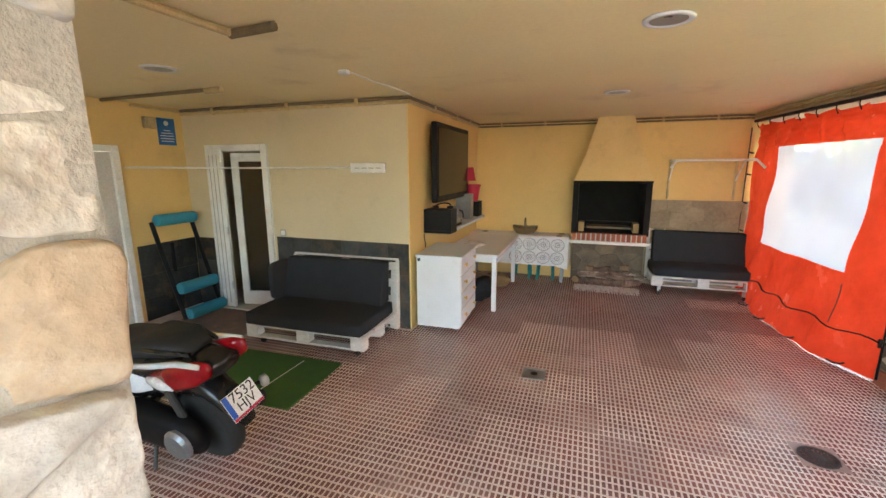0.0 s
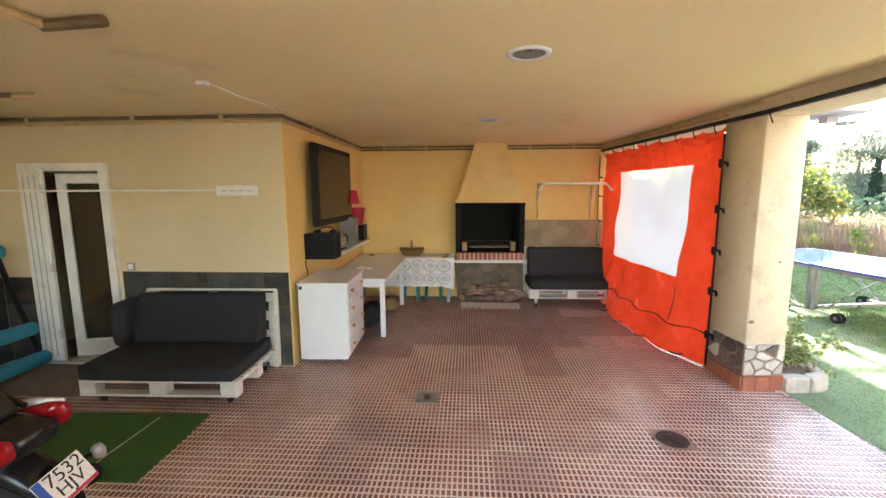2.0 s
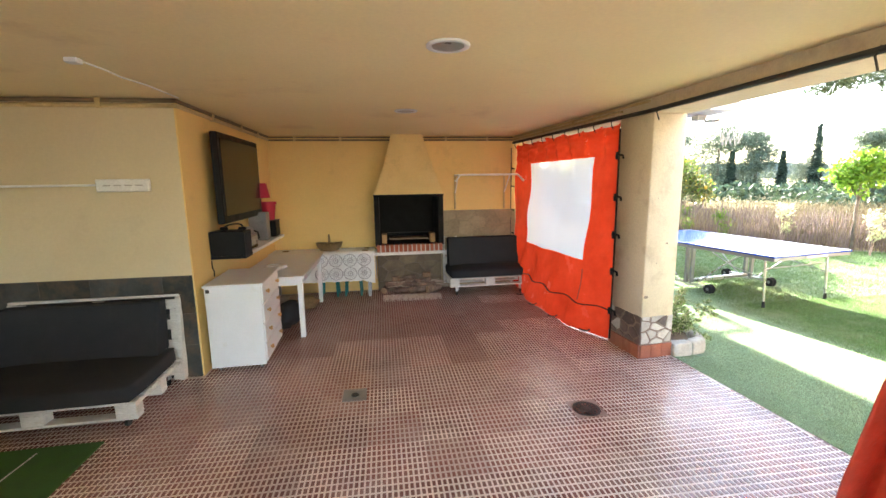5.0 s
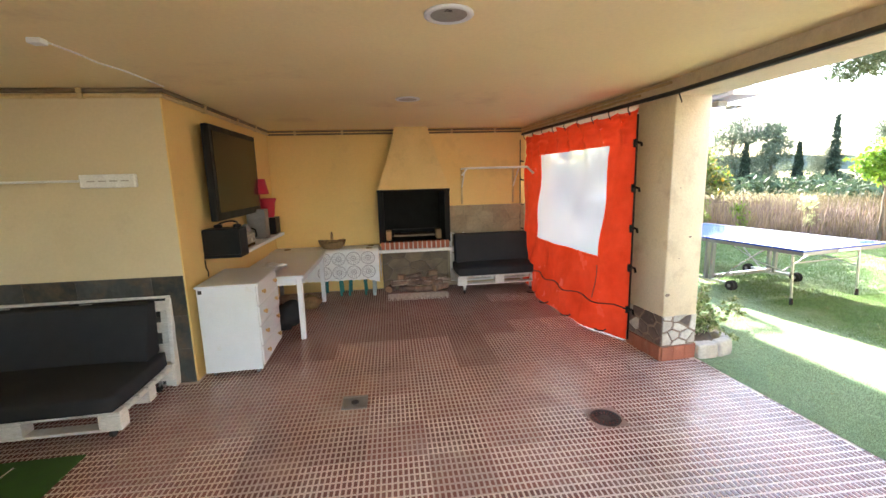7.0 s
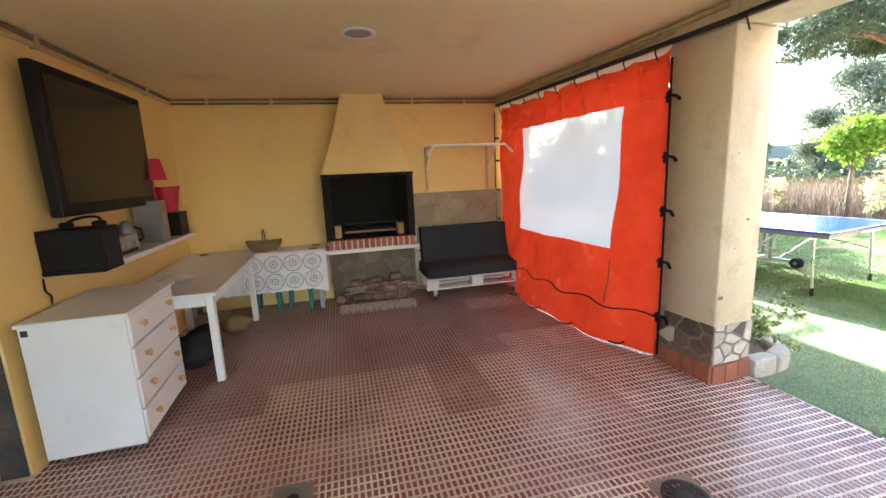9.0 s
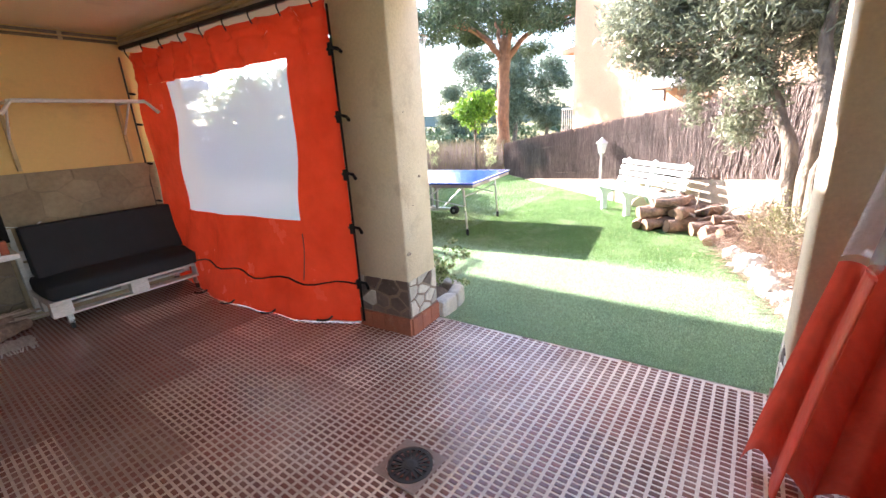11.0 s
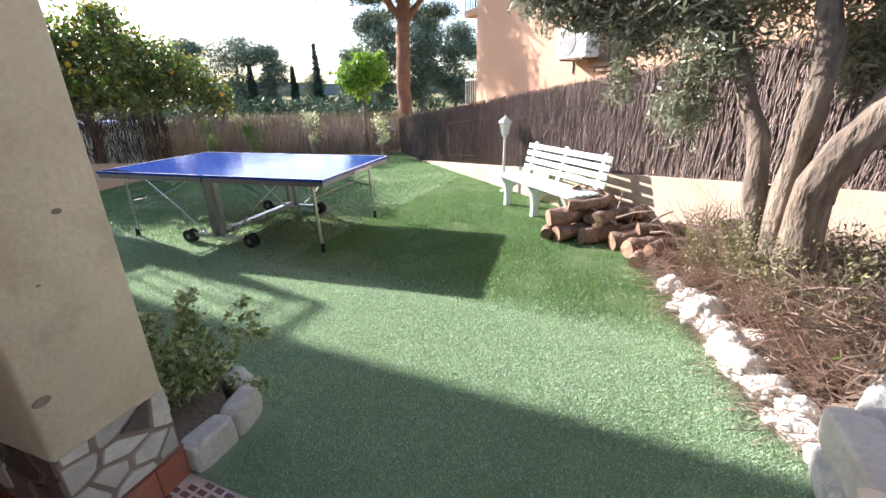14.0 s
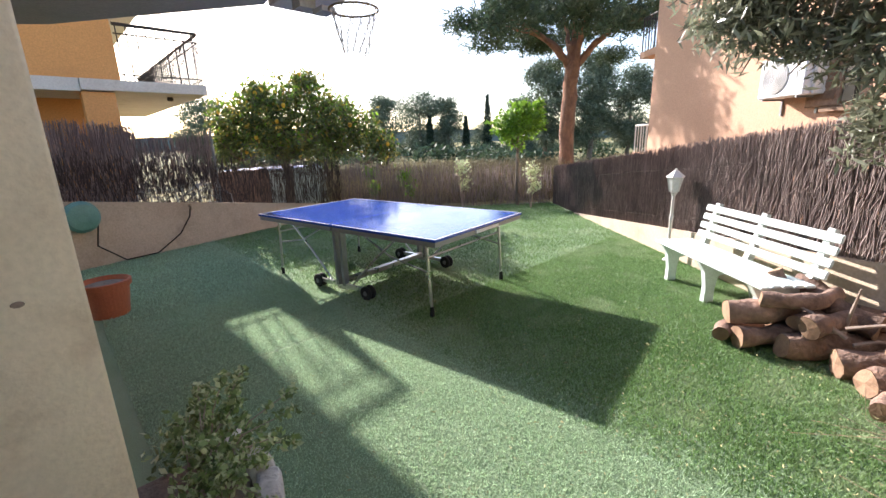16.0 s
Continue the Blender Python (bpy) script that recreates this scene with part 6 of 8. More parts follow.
# ---- garden things ----
gl = thing("garden_lamp", Matrix.Translation(along(0.45, -0.14)), "white cast garden lantern on a thin post", "lamp")
part("post", lathe([(0.05, 0), (0.05, 0.02), (0.022, 0.05), (0.018, 0.5), (0.026, 0.55), (0.018, 0.6), (0.018, 0.82), (0.04, 0.86)], 16), RAILWHITE, gl)
part("lantern_glass", lathe([(0.05, 0.87), (0.085, 1.04), (0.02, 1.041)], 6), LAMPGLASS, gl)
part("lantern_cap", lathe([(0.105, 1.042), (0.10, 1.055), (0.05, 1.10), (0.03, 1.12), (0.012, 1.125), (0.012, 1.15)], 6), RAILWHITE, gl)
for k in range(6):
    a = math.pi / 3 * k
    part("lantern_bar", tube([(0.052 * math.cos(a), 0.052 * math.sin(a), 0.868), (0.088 * math.cos(a), 0.088 * math.sin(a), 1.042)], 0.005, 4), RAILWHITE, gl)

LOGS = ((6.46, 2.92, 0.085, 7.05, 2.35, 0.10, 0.075), (6.55, 3.02, 0.23, 7.08, 2.60, 0.27, 0.088), (6.45, 3.02, 0.075, 6.85, 2.75, 0.08, 0.06), (6.44, 2.38, 0.095, 6.80, 2.02, 0.11, 0.088),
        (6.28, 2.24, 0.085, 6.62, 1.90, 0.10, 0.085), (6.02, 2.16, 0.05, 6.36, 1.88, 0.055, 0.05), (6.80, 2.62, 0.10, 7.35, 1.95, 0.12, 0.09), (6.75, 2.78, 0.09, 7.15, 2.25, 0.09, 0.08),
        (7.12, 2.80, 0.20, 7.06, 2.84, 0.47, 0.06), (7.22, 2.66, 0.38, 6.84, 2.22, 0.24, 0.09), (7.02, 2.10, 0.22, 7.40, 1.30, 0.18, 0.05), (6.92, 2.34, 0.29, 7.30, 1.62, 0.20, 0.055),
        (6.62, 1.92, 0.09, 7.20, 1.36, 0.10, 0.07), (6.62, 2.62, 0.24, 7.0, 2.20, 0.24, 0.05), (6.50, 2.16, 0.22, 6.86, 1.72, 0.22, 0.06),
        (6.50, 2.66, 0.09, 6.95, 2.20, 0.10, 0.085), (6.52, 2.54, 0.25, 6.98, 2.12, 0.27, 0.07), (6.62, 2.84, 0.36, 7.02, 2.46, 0.38, 0.055), (6.16, 2.06, 0.14, 6.50, 1.72, 0.15, 0.045))
for k, q in enumerate(LOGS):
    log("cut_log", q[:3], q[3:6], q[6], "sawn brown garden log in a heap", "log heap", 0.11 * math.sin(k * 2.3), LOGBARK, 40 + k)
for k in range(9):
    a = Vector((6.45 + rw.random() * 0.5, 1.9 + rw.random() * 0.5, 0.16 + rw.random() * 0.16))
    d = Vector((rw.uniform(-1, 1), rw.uniform(-1, 1), rw.uniform(-0.2, 0.3))).normalized() * rw.uniform(0.2, 0.4)
    tw = thing("dry_branch", Matrix(), "thin dry branch among the logs", "branch", "log heap branches")
    part("stick", tube([a, a + d * 0.5 + Vector((0, 0, 0.02)), a + d], [0.014, 0.011, 0.006], 6), DRYSTEM, tw)

ROCKS = ((5.62, 1.90, 0.14), (5.42, 1.78, 0.13), (5.20, 1.72, 0.19), (5.02, 1.66, 0.14), (4.84, 1.62, 0.15), (4.66, 1.60, 0.16), (4.50, 1.50, 0.13), (4.36, 1.42, 0.12), (4.22, 1.44, 0.11), (5.3, 1.58, 0.14), (4.95, 1.48, 0.13))
ROCKS += ((5.50, 1.70, 0.09), (5.12, 1.56, 0.10), (4.74, 1.50, 0.09), (4.58, 1.44, 0.08), (4.30, 1.52, 0.07), (5.32, 1.86, 0.08), (4.10, 1.40, 0.09))
for k, (x, y, r) in enumerate(ROCKS):
    rk = thing("rock", Matrix.Translation((x, y, r * 0.40)) @ Matrix.Rotation(k * 1.3, 4, "Z"), "jagged white limestone rock at the lawn edge", "rock", "edging rocks")
    part("stone", boulder(r * 0.74, random.Random(k + 5), (1.15, 0.9, 0.85), 0.30, 4), ROCK, rk, "", True)

bed = setting(link("flower_bed", prism([(3.3, 1.28), (4.2, 1.35), (4.9, 1.55), (5.65, 1.82), (6.4, 2.2), (7.1, 2.15), (5.2, -0.2), (4.2, -2.0), (3.3, -2.0)], -0.02, 0.035), SOIL), "bare dry soil bed along the garden wall", "soil")
pond = thing("stone_planter", Matrix(), "raised stone planter filled with white pebbles", "planter")


def hewn(rg, half):
    """A roughly squared stone block with worn edges."""
    bm = bmesh.new()
    bmesh.ops.create_icosphere(bm, subdivisions=4, radius=1)
    seed = Vector((rg.uniform(0, 90), rg.uniform(0, 90), rg.uniform(0, 90)))
    for v in bm.verts:
        d = v.co.normalized()
        k = 1 + 0.09 * noise.noise(d * 1.5 + seed) + 0.05 * noise.noise(d * 5 + seed)
        v.co = Vector([math.copysign(abs(d[i]) ** 0.38, d[i]) * half[i] * k for i in range(3)])
    return bm


RIM = ((3.18, 1.50), (3.50, 1.46), (3.86, 1.42), (4.18, 1.27), (4.42, 1.02), (4.55, 0.70), (4.55, 0.35), (4.40, 0.05))
for k, (x, y) in enumerate(RIM):
    for lv in range(2):
        bmm = hewn(random.Random(90 + k * 2 + lv), (0.21, 0.085, 0.085))
        bmm.transform(Matrix.Translation((x + 0.03 * math.sin(k * 3 + lv), y - 0.03, 0.085 + lv * 0.165)) @ Matrix.Rotation(-0.5 * (k > 2) * (k - 2), 4, "Z"))
        part("rim_stone", bmm, (LIMETAN, CRAZY, LIMEGREY, CRAZY)[(k * 3 + lv) % 4], pond, "", True)
part("planter_fill", prism([(3.1, 1.4), (3.86, 1.34), (4.15, 1.2), (4.38, 0.98), (4.48, 0.7), (4.45, 0.1), (3.1, 0.1)], 0.03, 0.29), SOIL, pond)
verts, faces = [], []
g = np.random.default_rng(8)
ico = bmesh.new()
bmesh.ops.create_icosphere(ico, subdivisions=1, radius=1)
iv = [tuple(v.co) for v in ico.verts]
ifc = [tuple(v.index for v in fcc.verts) for fcc in ico.faces]
ico.free()
for k in range(1500):
    x, y = g.uniform(3.25, 4.45), g.uniform(0.15, 1.36)
    if x > 3.9 and (x - 3.9) * 0.95 + (y - 0.4) * 1.0 > 1.02:
        continue
    r, an = g.uniform(0.016, 0.034), g.uniform(0, 6.28)
    b = len(verts)
    for vx, vy, vz in iv:
        px, py = vx * r * 1.2, vy * r * 0.9
        verts.append((x + px * math.cos(an) - py * math.sin(an), y + px * math.sin(an) + py * math.cos(an), 0.30 + g.uniform(0, 0.004) + vz * r * 0.7))
    faces += [tuple(b + q for q in fcc) for fcc in ifc]
o = raw("pebble_fill", verts, faces, PEBBLE, pond, "white pebbles", True)
o["kind"] = "stuff"
grate = thing("plastic_grate", Matrix.Translation((4.30, 0.86, 0.335)) @ Matrix.Rotation(radians(78), 4, "Z"), "black slotted plastic strip on the pebbles", "grate")
part("strip", box((-0.32, -0.06, 0.0), (0.32, -0.045, 0.02)), BLACK, grate)
part("strip", box((-0.32, 0.045, 0.0), (0.32, 0.06, 0.02)), BLACK, grate)
for k in range(24):
    part("bar", box((-0.31 + k * 0.0265, -0.045, 0.002), (-0.298 + k * 0.0265, 0.045, 0.018)), BLACK, grate)


# dry undergrowth
TERRASTEM = surf("red_stalk", (0.38, 0.235, 0.165), (0.25, 0.145, 0.10), 5, 0.9, 0.0, 40, island=0.4)
def stems(name, n, region, hmin, hmax, mt, label, seed, r=0.004, lean=0.9):
    g = np.random.default_rng(seed)
    verts, faces = [], []
    for i in range(n):
        x, y = region(g)
        h = g.uniform(hmin, hmax)
        d = g.normal(size=2) * lean * h * 0.6
        cv = g.normal(size=2) * 0.12 * h
        b = len(verts)
        for j in range(4):
            t = j / 3
            cx, cy = x + d[0] * t + cv[0] * math.sin(3.1 * t), y + d[1] * t + cv[1] * math.sin(3.1 * t)
            cz = 0.02 + h * (t - 0.35 * t * t * min(1.5, lean))
            rr = r * (1 - 0.6 * t)
            for a in (0, 2.1, 4.2):
                verts.append((cx + rr * math.cos(a), cy + rr * math.sin(a), max(0.01, cz)))
        for j in range(3):
            for a in range(3):
                faces.append((b + j * 3 + a, b + j * 3 + (a + 1) % 3, b + j * 3 + 3 + (a + 1) % 3, b + j * 3 + 3 + a))
    o = raw(name, verts, faces, mt)
    return tagged(o, label, "undergrowth", "", "stuff")


def bed_region(g):
    t = g.random()
    return 4.45 + 1.6 * t + g.normal() * 0.16, 1.2 + 0.62 * t - abs(g.normal()) * 0.5


def tangle(name, n, region, top, mt, label, seed, r=0.004):
    """Dead stalks lying criss-cross in a heap."""
    g = np.random.default_rng(seed)
    verts, faces = [], []
    for i in range(n):
        x, y = region(g)
        z = 0.03 + top * g.random() ** 1.35
        d = g.normal(size=3)
        d[2] *= 0.55
        d *= g.uniform(0.06, 0.26) / np.linalg.norm(d)
        cv = g.normal(size=3) * 0.03
        b = len(verts)
        for j in range(4):
            t = j / 3
            c = np.array((x, y, z)) + d * (2 * t - 1) + cv * math.sin(3.1 * t)
            rr = r * (1 - 0.5 * t)
            for a in (0, 2.1, 4.2):
                verts.append((c[0] + rr * math.cos(a), c[1] + rr * math.sin(a) * 0.7, max(0.02, c[2] + rr * math.sin(a))))
        for j in range(3):
            for a in range(3):
                faces.append((b + j * 3 + a, b + j * 3 + (a + 1) % 3, b + j * 3 + 3 + (a + 1) % 3, b + j * 3 + 3 + a))
    return tagged(raw(name, verts, faces, mt), label, "undergrowth", "", "stuff")


def heap_region(g):
    t = g.random()
    return 4.45 + 1.7 * t + g.normal() * 0.10, 1.22 + 0.56 * t - abs(g.normal()) * 0.45


def edge_region(g):
    t = g.random()
    return 4.2 + 2.0 * t + g.normal() * 0.05, 1.40 + 0.56 * t + g.normal() * 0.09


tangle("dry_undergrowth", 6500, heap_region, 0.46, DRYSTEM, "tangled dry straw-brown stalks below the olive", 31, 0.0058)
tangle("straw_litter", 1600, edge_region, 0.03, DRYSTEM, "pale straw litter along the lawn edge", 32, 0.003)
stems("shrub_stems", 2300, heap_region, 0.25, 0.85, DRYSTEM, "thin upright shrub stalks round the olive trunk", 36, 0.0032, 0.6)
SH = [(5.05, 1.42, 0.45, .22, .16, .25), (5.3, 1.55, 0.5, .25, .16, .28), (5.5, 1.45, 0.42, .25, .2, .25), (4.85, 1.2, 0.4, .22, .2, .25), (5.75, 1.7, 0.3, .2, .18, .2), (4.6, 1.05, 0.35, .2, .2, .2), (5.15, 1.1, 0.5, .3, .25, .25)]
tagged(leaf_cloud("dusty_shrub", SH, 8500, 0.014, SHRUBLEAF, None, 42, 0.4, "", 0.1), "dusty small-leaved shrub round the olive trunk", "shrub", "", "stuff")
leaf_cloud("green_weeds", [(5.5, 1.25, 0.4, 0.3, 0.25, 0.25), (5.15, 1.3, 0.35, 0.2, 0.2, 0.2), (5.9, 1.6, 0.35, 0.25, 0.2, 0.2), (4.75, 1.15, 0.22, 0.2, 0.18, 0.12), (4.95, 1.0, 0.35, 0.2, 0.2, 0.2)], 420, 0.024, LIMELEAF, None, 41, 0.4)
tagged(bpy.data.objects["green_weeds"], "bright green weeds sprouting among dry stems", "weeds", "", "stuff")


def limb(bm, pts, r0, r1, sides=10, wob=0.03, seed=0):
    n = 14
    P = [Vector(p) for p in pts]
    out = []
    for i in range(n + 1):
        t = i / n * (len(P) - 1)
        k = min(int(t), len(P) - 2)
        f = t - k
        p0, p1, p2, p3 = P[max(k - 1, 0)], P[k], P[k + 1], P[min(k + 2, len(P) - 1)]
        c = 0.5 * ((2 * p1) + (p2 - p0) * f + (2 * p0 - 5 * p1 + 4 * p2 - p3) * f * f + (3 * p1 - p0 - 3 * p2 + p3) * f ** 3)
        out.append(c + Vector((noise.noise(c * 3 + Vector((seed, 0, 0))), noise.noise(c * 3 + Vector((0, seed, 5))), 0)) * wob)
    b0 = len(bm.verts)
    add_tube(bm, out, [r0 + (r1 - r0) * i / n for i in range(n + 1)], sides)
    bm.verts.ensure_lookup_table()
    for v in bm.verts[b0:]:
        v.co += Vector((noise.noise(v.co * 14), noise.noise(v.co * 14 + Vector((3, 3, 3))), noise.noise(v.co * 8))) * r0 * 0.22


olive = thing("olive_tree", Matrix(), "old olive tree with a forked grey trunk and silvery leaves", "tree")
bm = bmesh.new()
limb(bm, [(5.22, 1.36, 0.0), (5.16, 1.38, 0.5), (5.06, 1.36, 1.1), (4.92, 0.85, 1.7), (4.84, 0.35, 2.25), (4.7, 0.0, 2.9)], 0.115, 0.05, 14, 0.06, 1)
part("trunk", bm, BARK, olive, "", True)
for pts, r0, r1, sd in (([(5.30, 1.42, 0.0), (5.36, 1.52, 0.6), (5.46, 1.62, 1.2), (5.62, 1.85, 1.8), (5.7, 2.2, 2.4)], 0.085, 0.03, 2), ([(5.22, 1.38, 0.05), (5.24, 1.45, 0.8), (5.20, 1.44, 1.5), (5.32, 1.5, 2.1), (5.4, 1.4, 2.9)], 0.09, 0.03, 3),
                        ([(5.10, 1.36, 0.9), (5.12, 1.20, 1.4), (5.25, 0.95, 2.0), (5.5, 0.7, 2.8)], 0.07, 0.03, 4), ([(5.62, 1.85, 1.8), (5.9, 2.3, 2.1), (6.0, 2.8, 2.2)], 0.03, 0.012, 5), ([(5.9, 2.3, 2.1), (6.0, 2.42, 1.85), (6.0, 2.46, 1.4)], 0.012, 0.004, 12), ([(4.92, 0.85, 1.7), (5.2, 1.0, 2.3), (5.3, 1.3, 2.8)], 0.045, 0.02, 6),
                        ([(5.38, 1.35, 0.0), (5.45, 1.40, 0.4), (5.44, 1.5, 0.9)], 0.04, 0.015, 7)):
    bm = bmesh.new()
    limb(bm, pts, r0, r1, 10, 0.03, sd)
    part("limb", bm, BARK, olive, "", True)
OC = [(5.7, 2.1, 2.5, .55, .55, .45), (5.4, 1.5, 2.9, .7, .7, .5), (5.9, 2.6, 2.35, .4, .4, .35), (5.2, 0.9, 2.8, .7, .7, .45), (5.9, 1.5, 2.5, .5, .5, .5), (5.6, 1.9, 1.75, .3, .3, .3), (5.8, 2.0, 1.35, .22, .24, .25),
      (4.8, 0.3, 2.7, .6, .6, .4), (6.1, 2.2, 2.9, .6, .6, .4), (5.0, 1.7, 3.1, .5, .5, .35), (6.2, 1.5, 2.2, .4, .4, .4), (6.05, 3.0, 2.25, .22, .25, .2), (5.85, 2.35, 1.85, .22, .22, .25), (5.35, 0.8, 2.1, .3, .3, .25), (5.95, 1.0, 1.7, .3, .35, .3), (5.9, 2.9, 2.55, .5, .5, .4), (6.1, 2.5, 2.85, .6, .6, .45), (5.7, 2.5, 2.95, .6, .6, .4), (5.5, 2.0, 2.3, .45, .45, .4), (6.0, 2.1, 2.0, .35, .35, .35), (5.3, 1.9, 2.6, .5, .5, .4), (6.2, 3.1, 2.7, .35, .35, .3), (5.6, 1.2, 2.1, .4, .4, .35), (4.95, 0.6, 2.3, .4, .4, .3), (6.0, 2.9, 2.05, .22, .28, .18), (6.0, 2.62, 2.0, .22, .25, .22), (6.0, 2.45, 1.58, .10, .12, .28), (6.0, 3.15, 2.15, .18, .2, .13), (6.0, 3.2, 2.5, .3, .3, .22)]
leaf_cloud("crown", OC, 95000, 0.038, OLIVELEAF, olive, 51, 0.2, "silvery green olive leaves", 0.15)
bm = bmesh.new()
for k in range(70):
    c = OC[k % len(OC)]
    a = Vector((c[0], c[1], c[2]))
    d = Vector((rw.gauss(0, 1), rw.gauss(0, 1), rw.gauss(0, 0.7))).normalized()
    add_tube(bm, [a - d * c[3] * 0.3, a + d * c[3] * 0.5 + Vector((0, 0, 0.03)), a + d * c[3] * 1.15], [0.009, 0.006, 0.003], 5)
part("thin_branchwork", bm, BARK, olive)["kind"] = "stuff"

# plant and kerb by the garden pillar
ker = thing("planter_kerb", Matrix(), "low stone kerb round the plant at the pillar foot", "kerb")
for k, (x, y, a) in enumerate(((3.13, 3.80, 0.05), (3.33, 3.83, 0.3), (3.45, 3.97, 1.25), (3.47, 4.17, 1.55), (3.45, 4.37, 1.65))):
    bmm = hewn(random.Random(140 + k), (0.105, 0.055, 0.085))
    bmm.transform(Matrix.Translation((x, y, 0.06)) @ Matrix.Rotation(a, 4, "Z"))
    part("kerb_stone", bmm, CRAZY if k != 2 else ROCK, ker, "", True)
part("kerb_soil", prism([(3.04, 3.84), (3.3, 3.88), (3.42, 4.1), (3.4, 4.4), (3.03, 4.4)], 0.0, 0.10), SOIL, ker)
pl = thing("ivy_plant", Matrix(), "leafy variegated shrub at the foot of the pillar", "plant")
PC = [(3.22, 4.06, 0.22, .13, .13, .11), (3.30, 4.22, 0.26, .14, .14, .12), (3.20, 4.3, 0.28, .13, .13, .14)]
rv = random.Random(64)
for k in range(30):
    a, reach = rv.uniform(-2.1, 1.9), rv.uniform(0.12, 0.42)
    b0 = Vector((3.24 + rv.uniform(-0.05, 0.06), 4.16 + rv.uniform(-0.1, 0.12), 0.1))
    tip = Vector((max(3.08, b0.x + abs(math.cos(a)) * reach), b0.y + math.sin(a) * reach, rv.uniform(0.22, 0.62) - 0.25 * reach))
    bend = b0.lerp(tip, 0.5) + Vector((0, 0, 0.10))
    part("stem", tube([b0, bend, tip], [0.004, 0.003, 0.002], 5), DRYSTEM, pl)
    for u in (0.45, 0.7, 0.9, 1.0):
        c = b0.lerp(bend, u * 2) if u < 0.5 else bend.lerp(tip, u * 2 - 1)
        PC.append((c.x, c.y, c.z, 0.035, 0.035, 0.03))
leaf_cloud("leaves", PC, 2100, 0.017, POTPLANT, pl, 61, 0.6, "", 0.1)
leaf_cloud("pale_leaves", PC, 1100, 0.017, VARIEGATED, pl, 62, 0.55, "cream-edged leaves", 0.1)

pot = thing("terracotta_pot", Matrix.Translation((3.22, 7.36, 0.0)), "round terracotta pot filled with soil", "pot")
part("pot_body", lathe([(0.15, 0), (0.155, 0.01), (0.195, 0.29), (0.215, 0.29), (0.218, 0.345), (0.20, 0.35), (0.185, 0.30), (0.02, 0.28)], 32), TERRA, pot)
part("soil", lathe([(0.186, 0.30), (0.15, 0.315), (0.02, 0.31)], 24), SOIL, pot)
wq = lambda k, out, z: q0 + (q1 - q0) * k - nq * out + Vector((0, 0, z))
hr = thing("hose_reel", Matrix(), "green wall-mounted hose reel with a dangling hose", "hose reel")
cm = frame_on(wq(0.10, 0.02, 0.72), dq)
part("reel_case", lathe([(0.05, 0), (0.2, 0.01), (0.21, 0.08), (0.17, 0.13), (0.06, 0.15)], 28, cm), REELGREEN, hr)
part("hose", tube([wq(0.13, 0.1, 0.65), wq(0.12, 0.06, 0.3), wq(0.17, 0.12, 0.04), wq(0.25, 0.08, 0.03), wq(0.32, 0.05, 0.25), wq(0.355, 0.04, 0.5), wq(0.36, 0.03, 0.62)], 0.010, 8), BLACK, hr)
tp = thing("garden_tap", Matrix.Translation(wq(0.36, 0.03, 0.62)), "small brass garden tap on the end wall", "tap")
part("spout", tube([(0, 0.02, 0.03), (0, -0.05, 0.03), (0, -0.06, -0.02)], 0.014, 8), DARKPIPE, tp)
part("handle", box((-0.03, -0.02, 0.05), (0.03, -0.008, 0.06), 0.003), DARKPIPE, tp)

# basketball hoop under the roof bracket
setting(link("roof_bracket", box((4.72, 5.55, 2.74), (5.18, 6.34, 2.86), 0.01), SLABWHITE), "short pale beam end under the roof edge", "beam")
hoop = thing("basketball_hoop", Matrix.Translation((5.12, 5.60, 2.615)), "small basketball hoop with a ragged net", "hoop")
part("ring", tube([(0.2 * math.cos(6.2832 * k / 28), 0.2 * math.sin(6.2832 * k / 28), 0) for k in range(29)], 0.009, 8), DARKPIPE, hoop)
part("arm", boxes(((-0.34, 0.26, 0.03), (-0.2, 0.4, 0.104)), ((-0.22, 0.12, -0.012), (-0.10, 0.28, 0.03))), SLABGREY, hoop)
bm = bmesh.new()
for k in range(12):
    for sgn in (1, -1):
        pts = []
        for j in range(9):
            t = j / 8
            a = 6.2832 * (k + sgn * 1.6 * t) / 12
            r = 0.2 - 0.10 * t ** 0.8
            pts.append((r * math.cos(a), r * math.sin(a), -0.34 * t + 0.015 * math.sin(k * 5 + j)))
        add_tube(bm, pts, 0.0035, 4)
part("net", bm, SLABGREY, hoop)

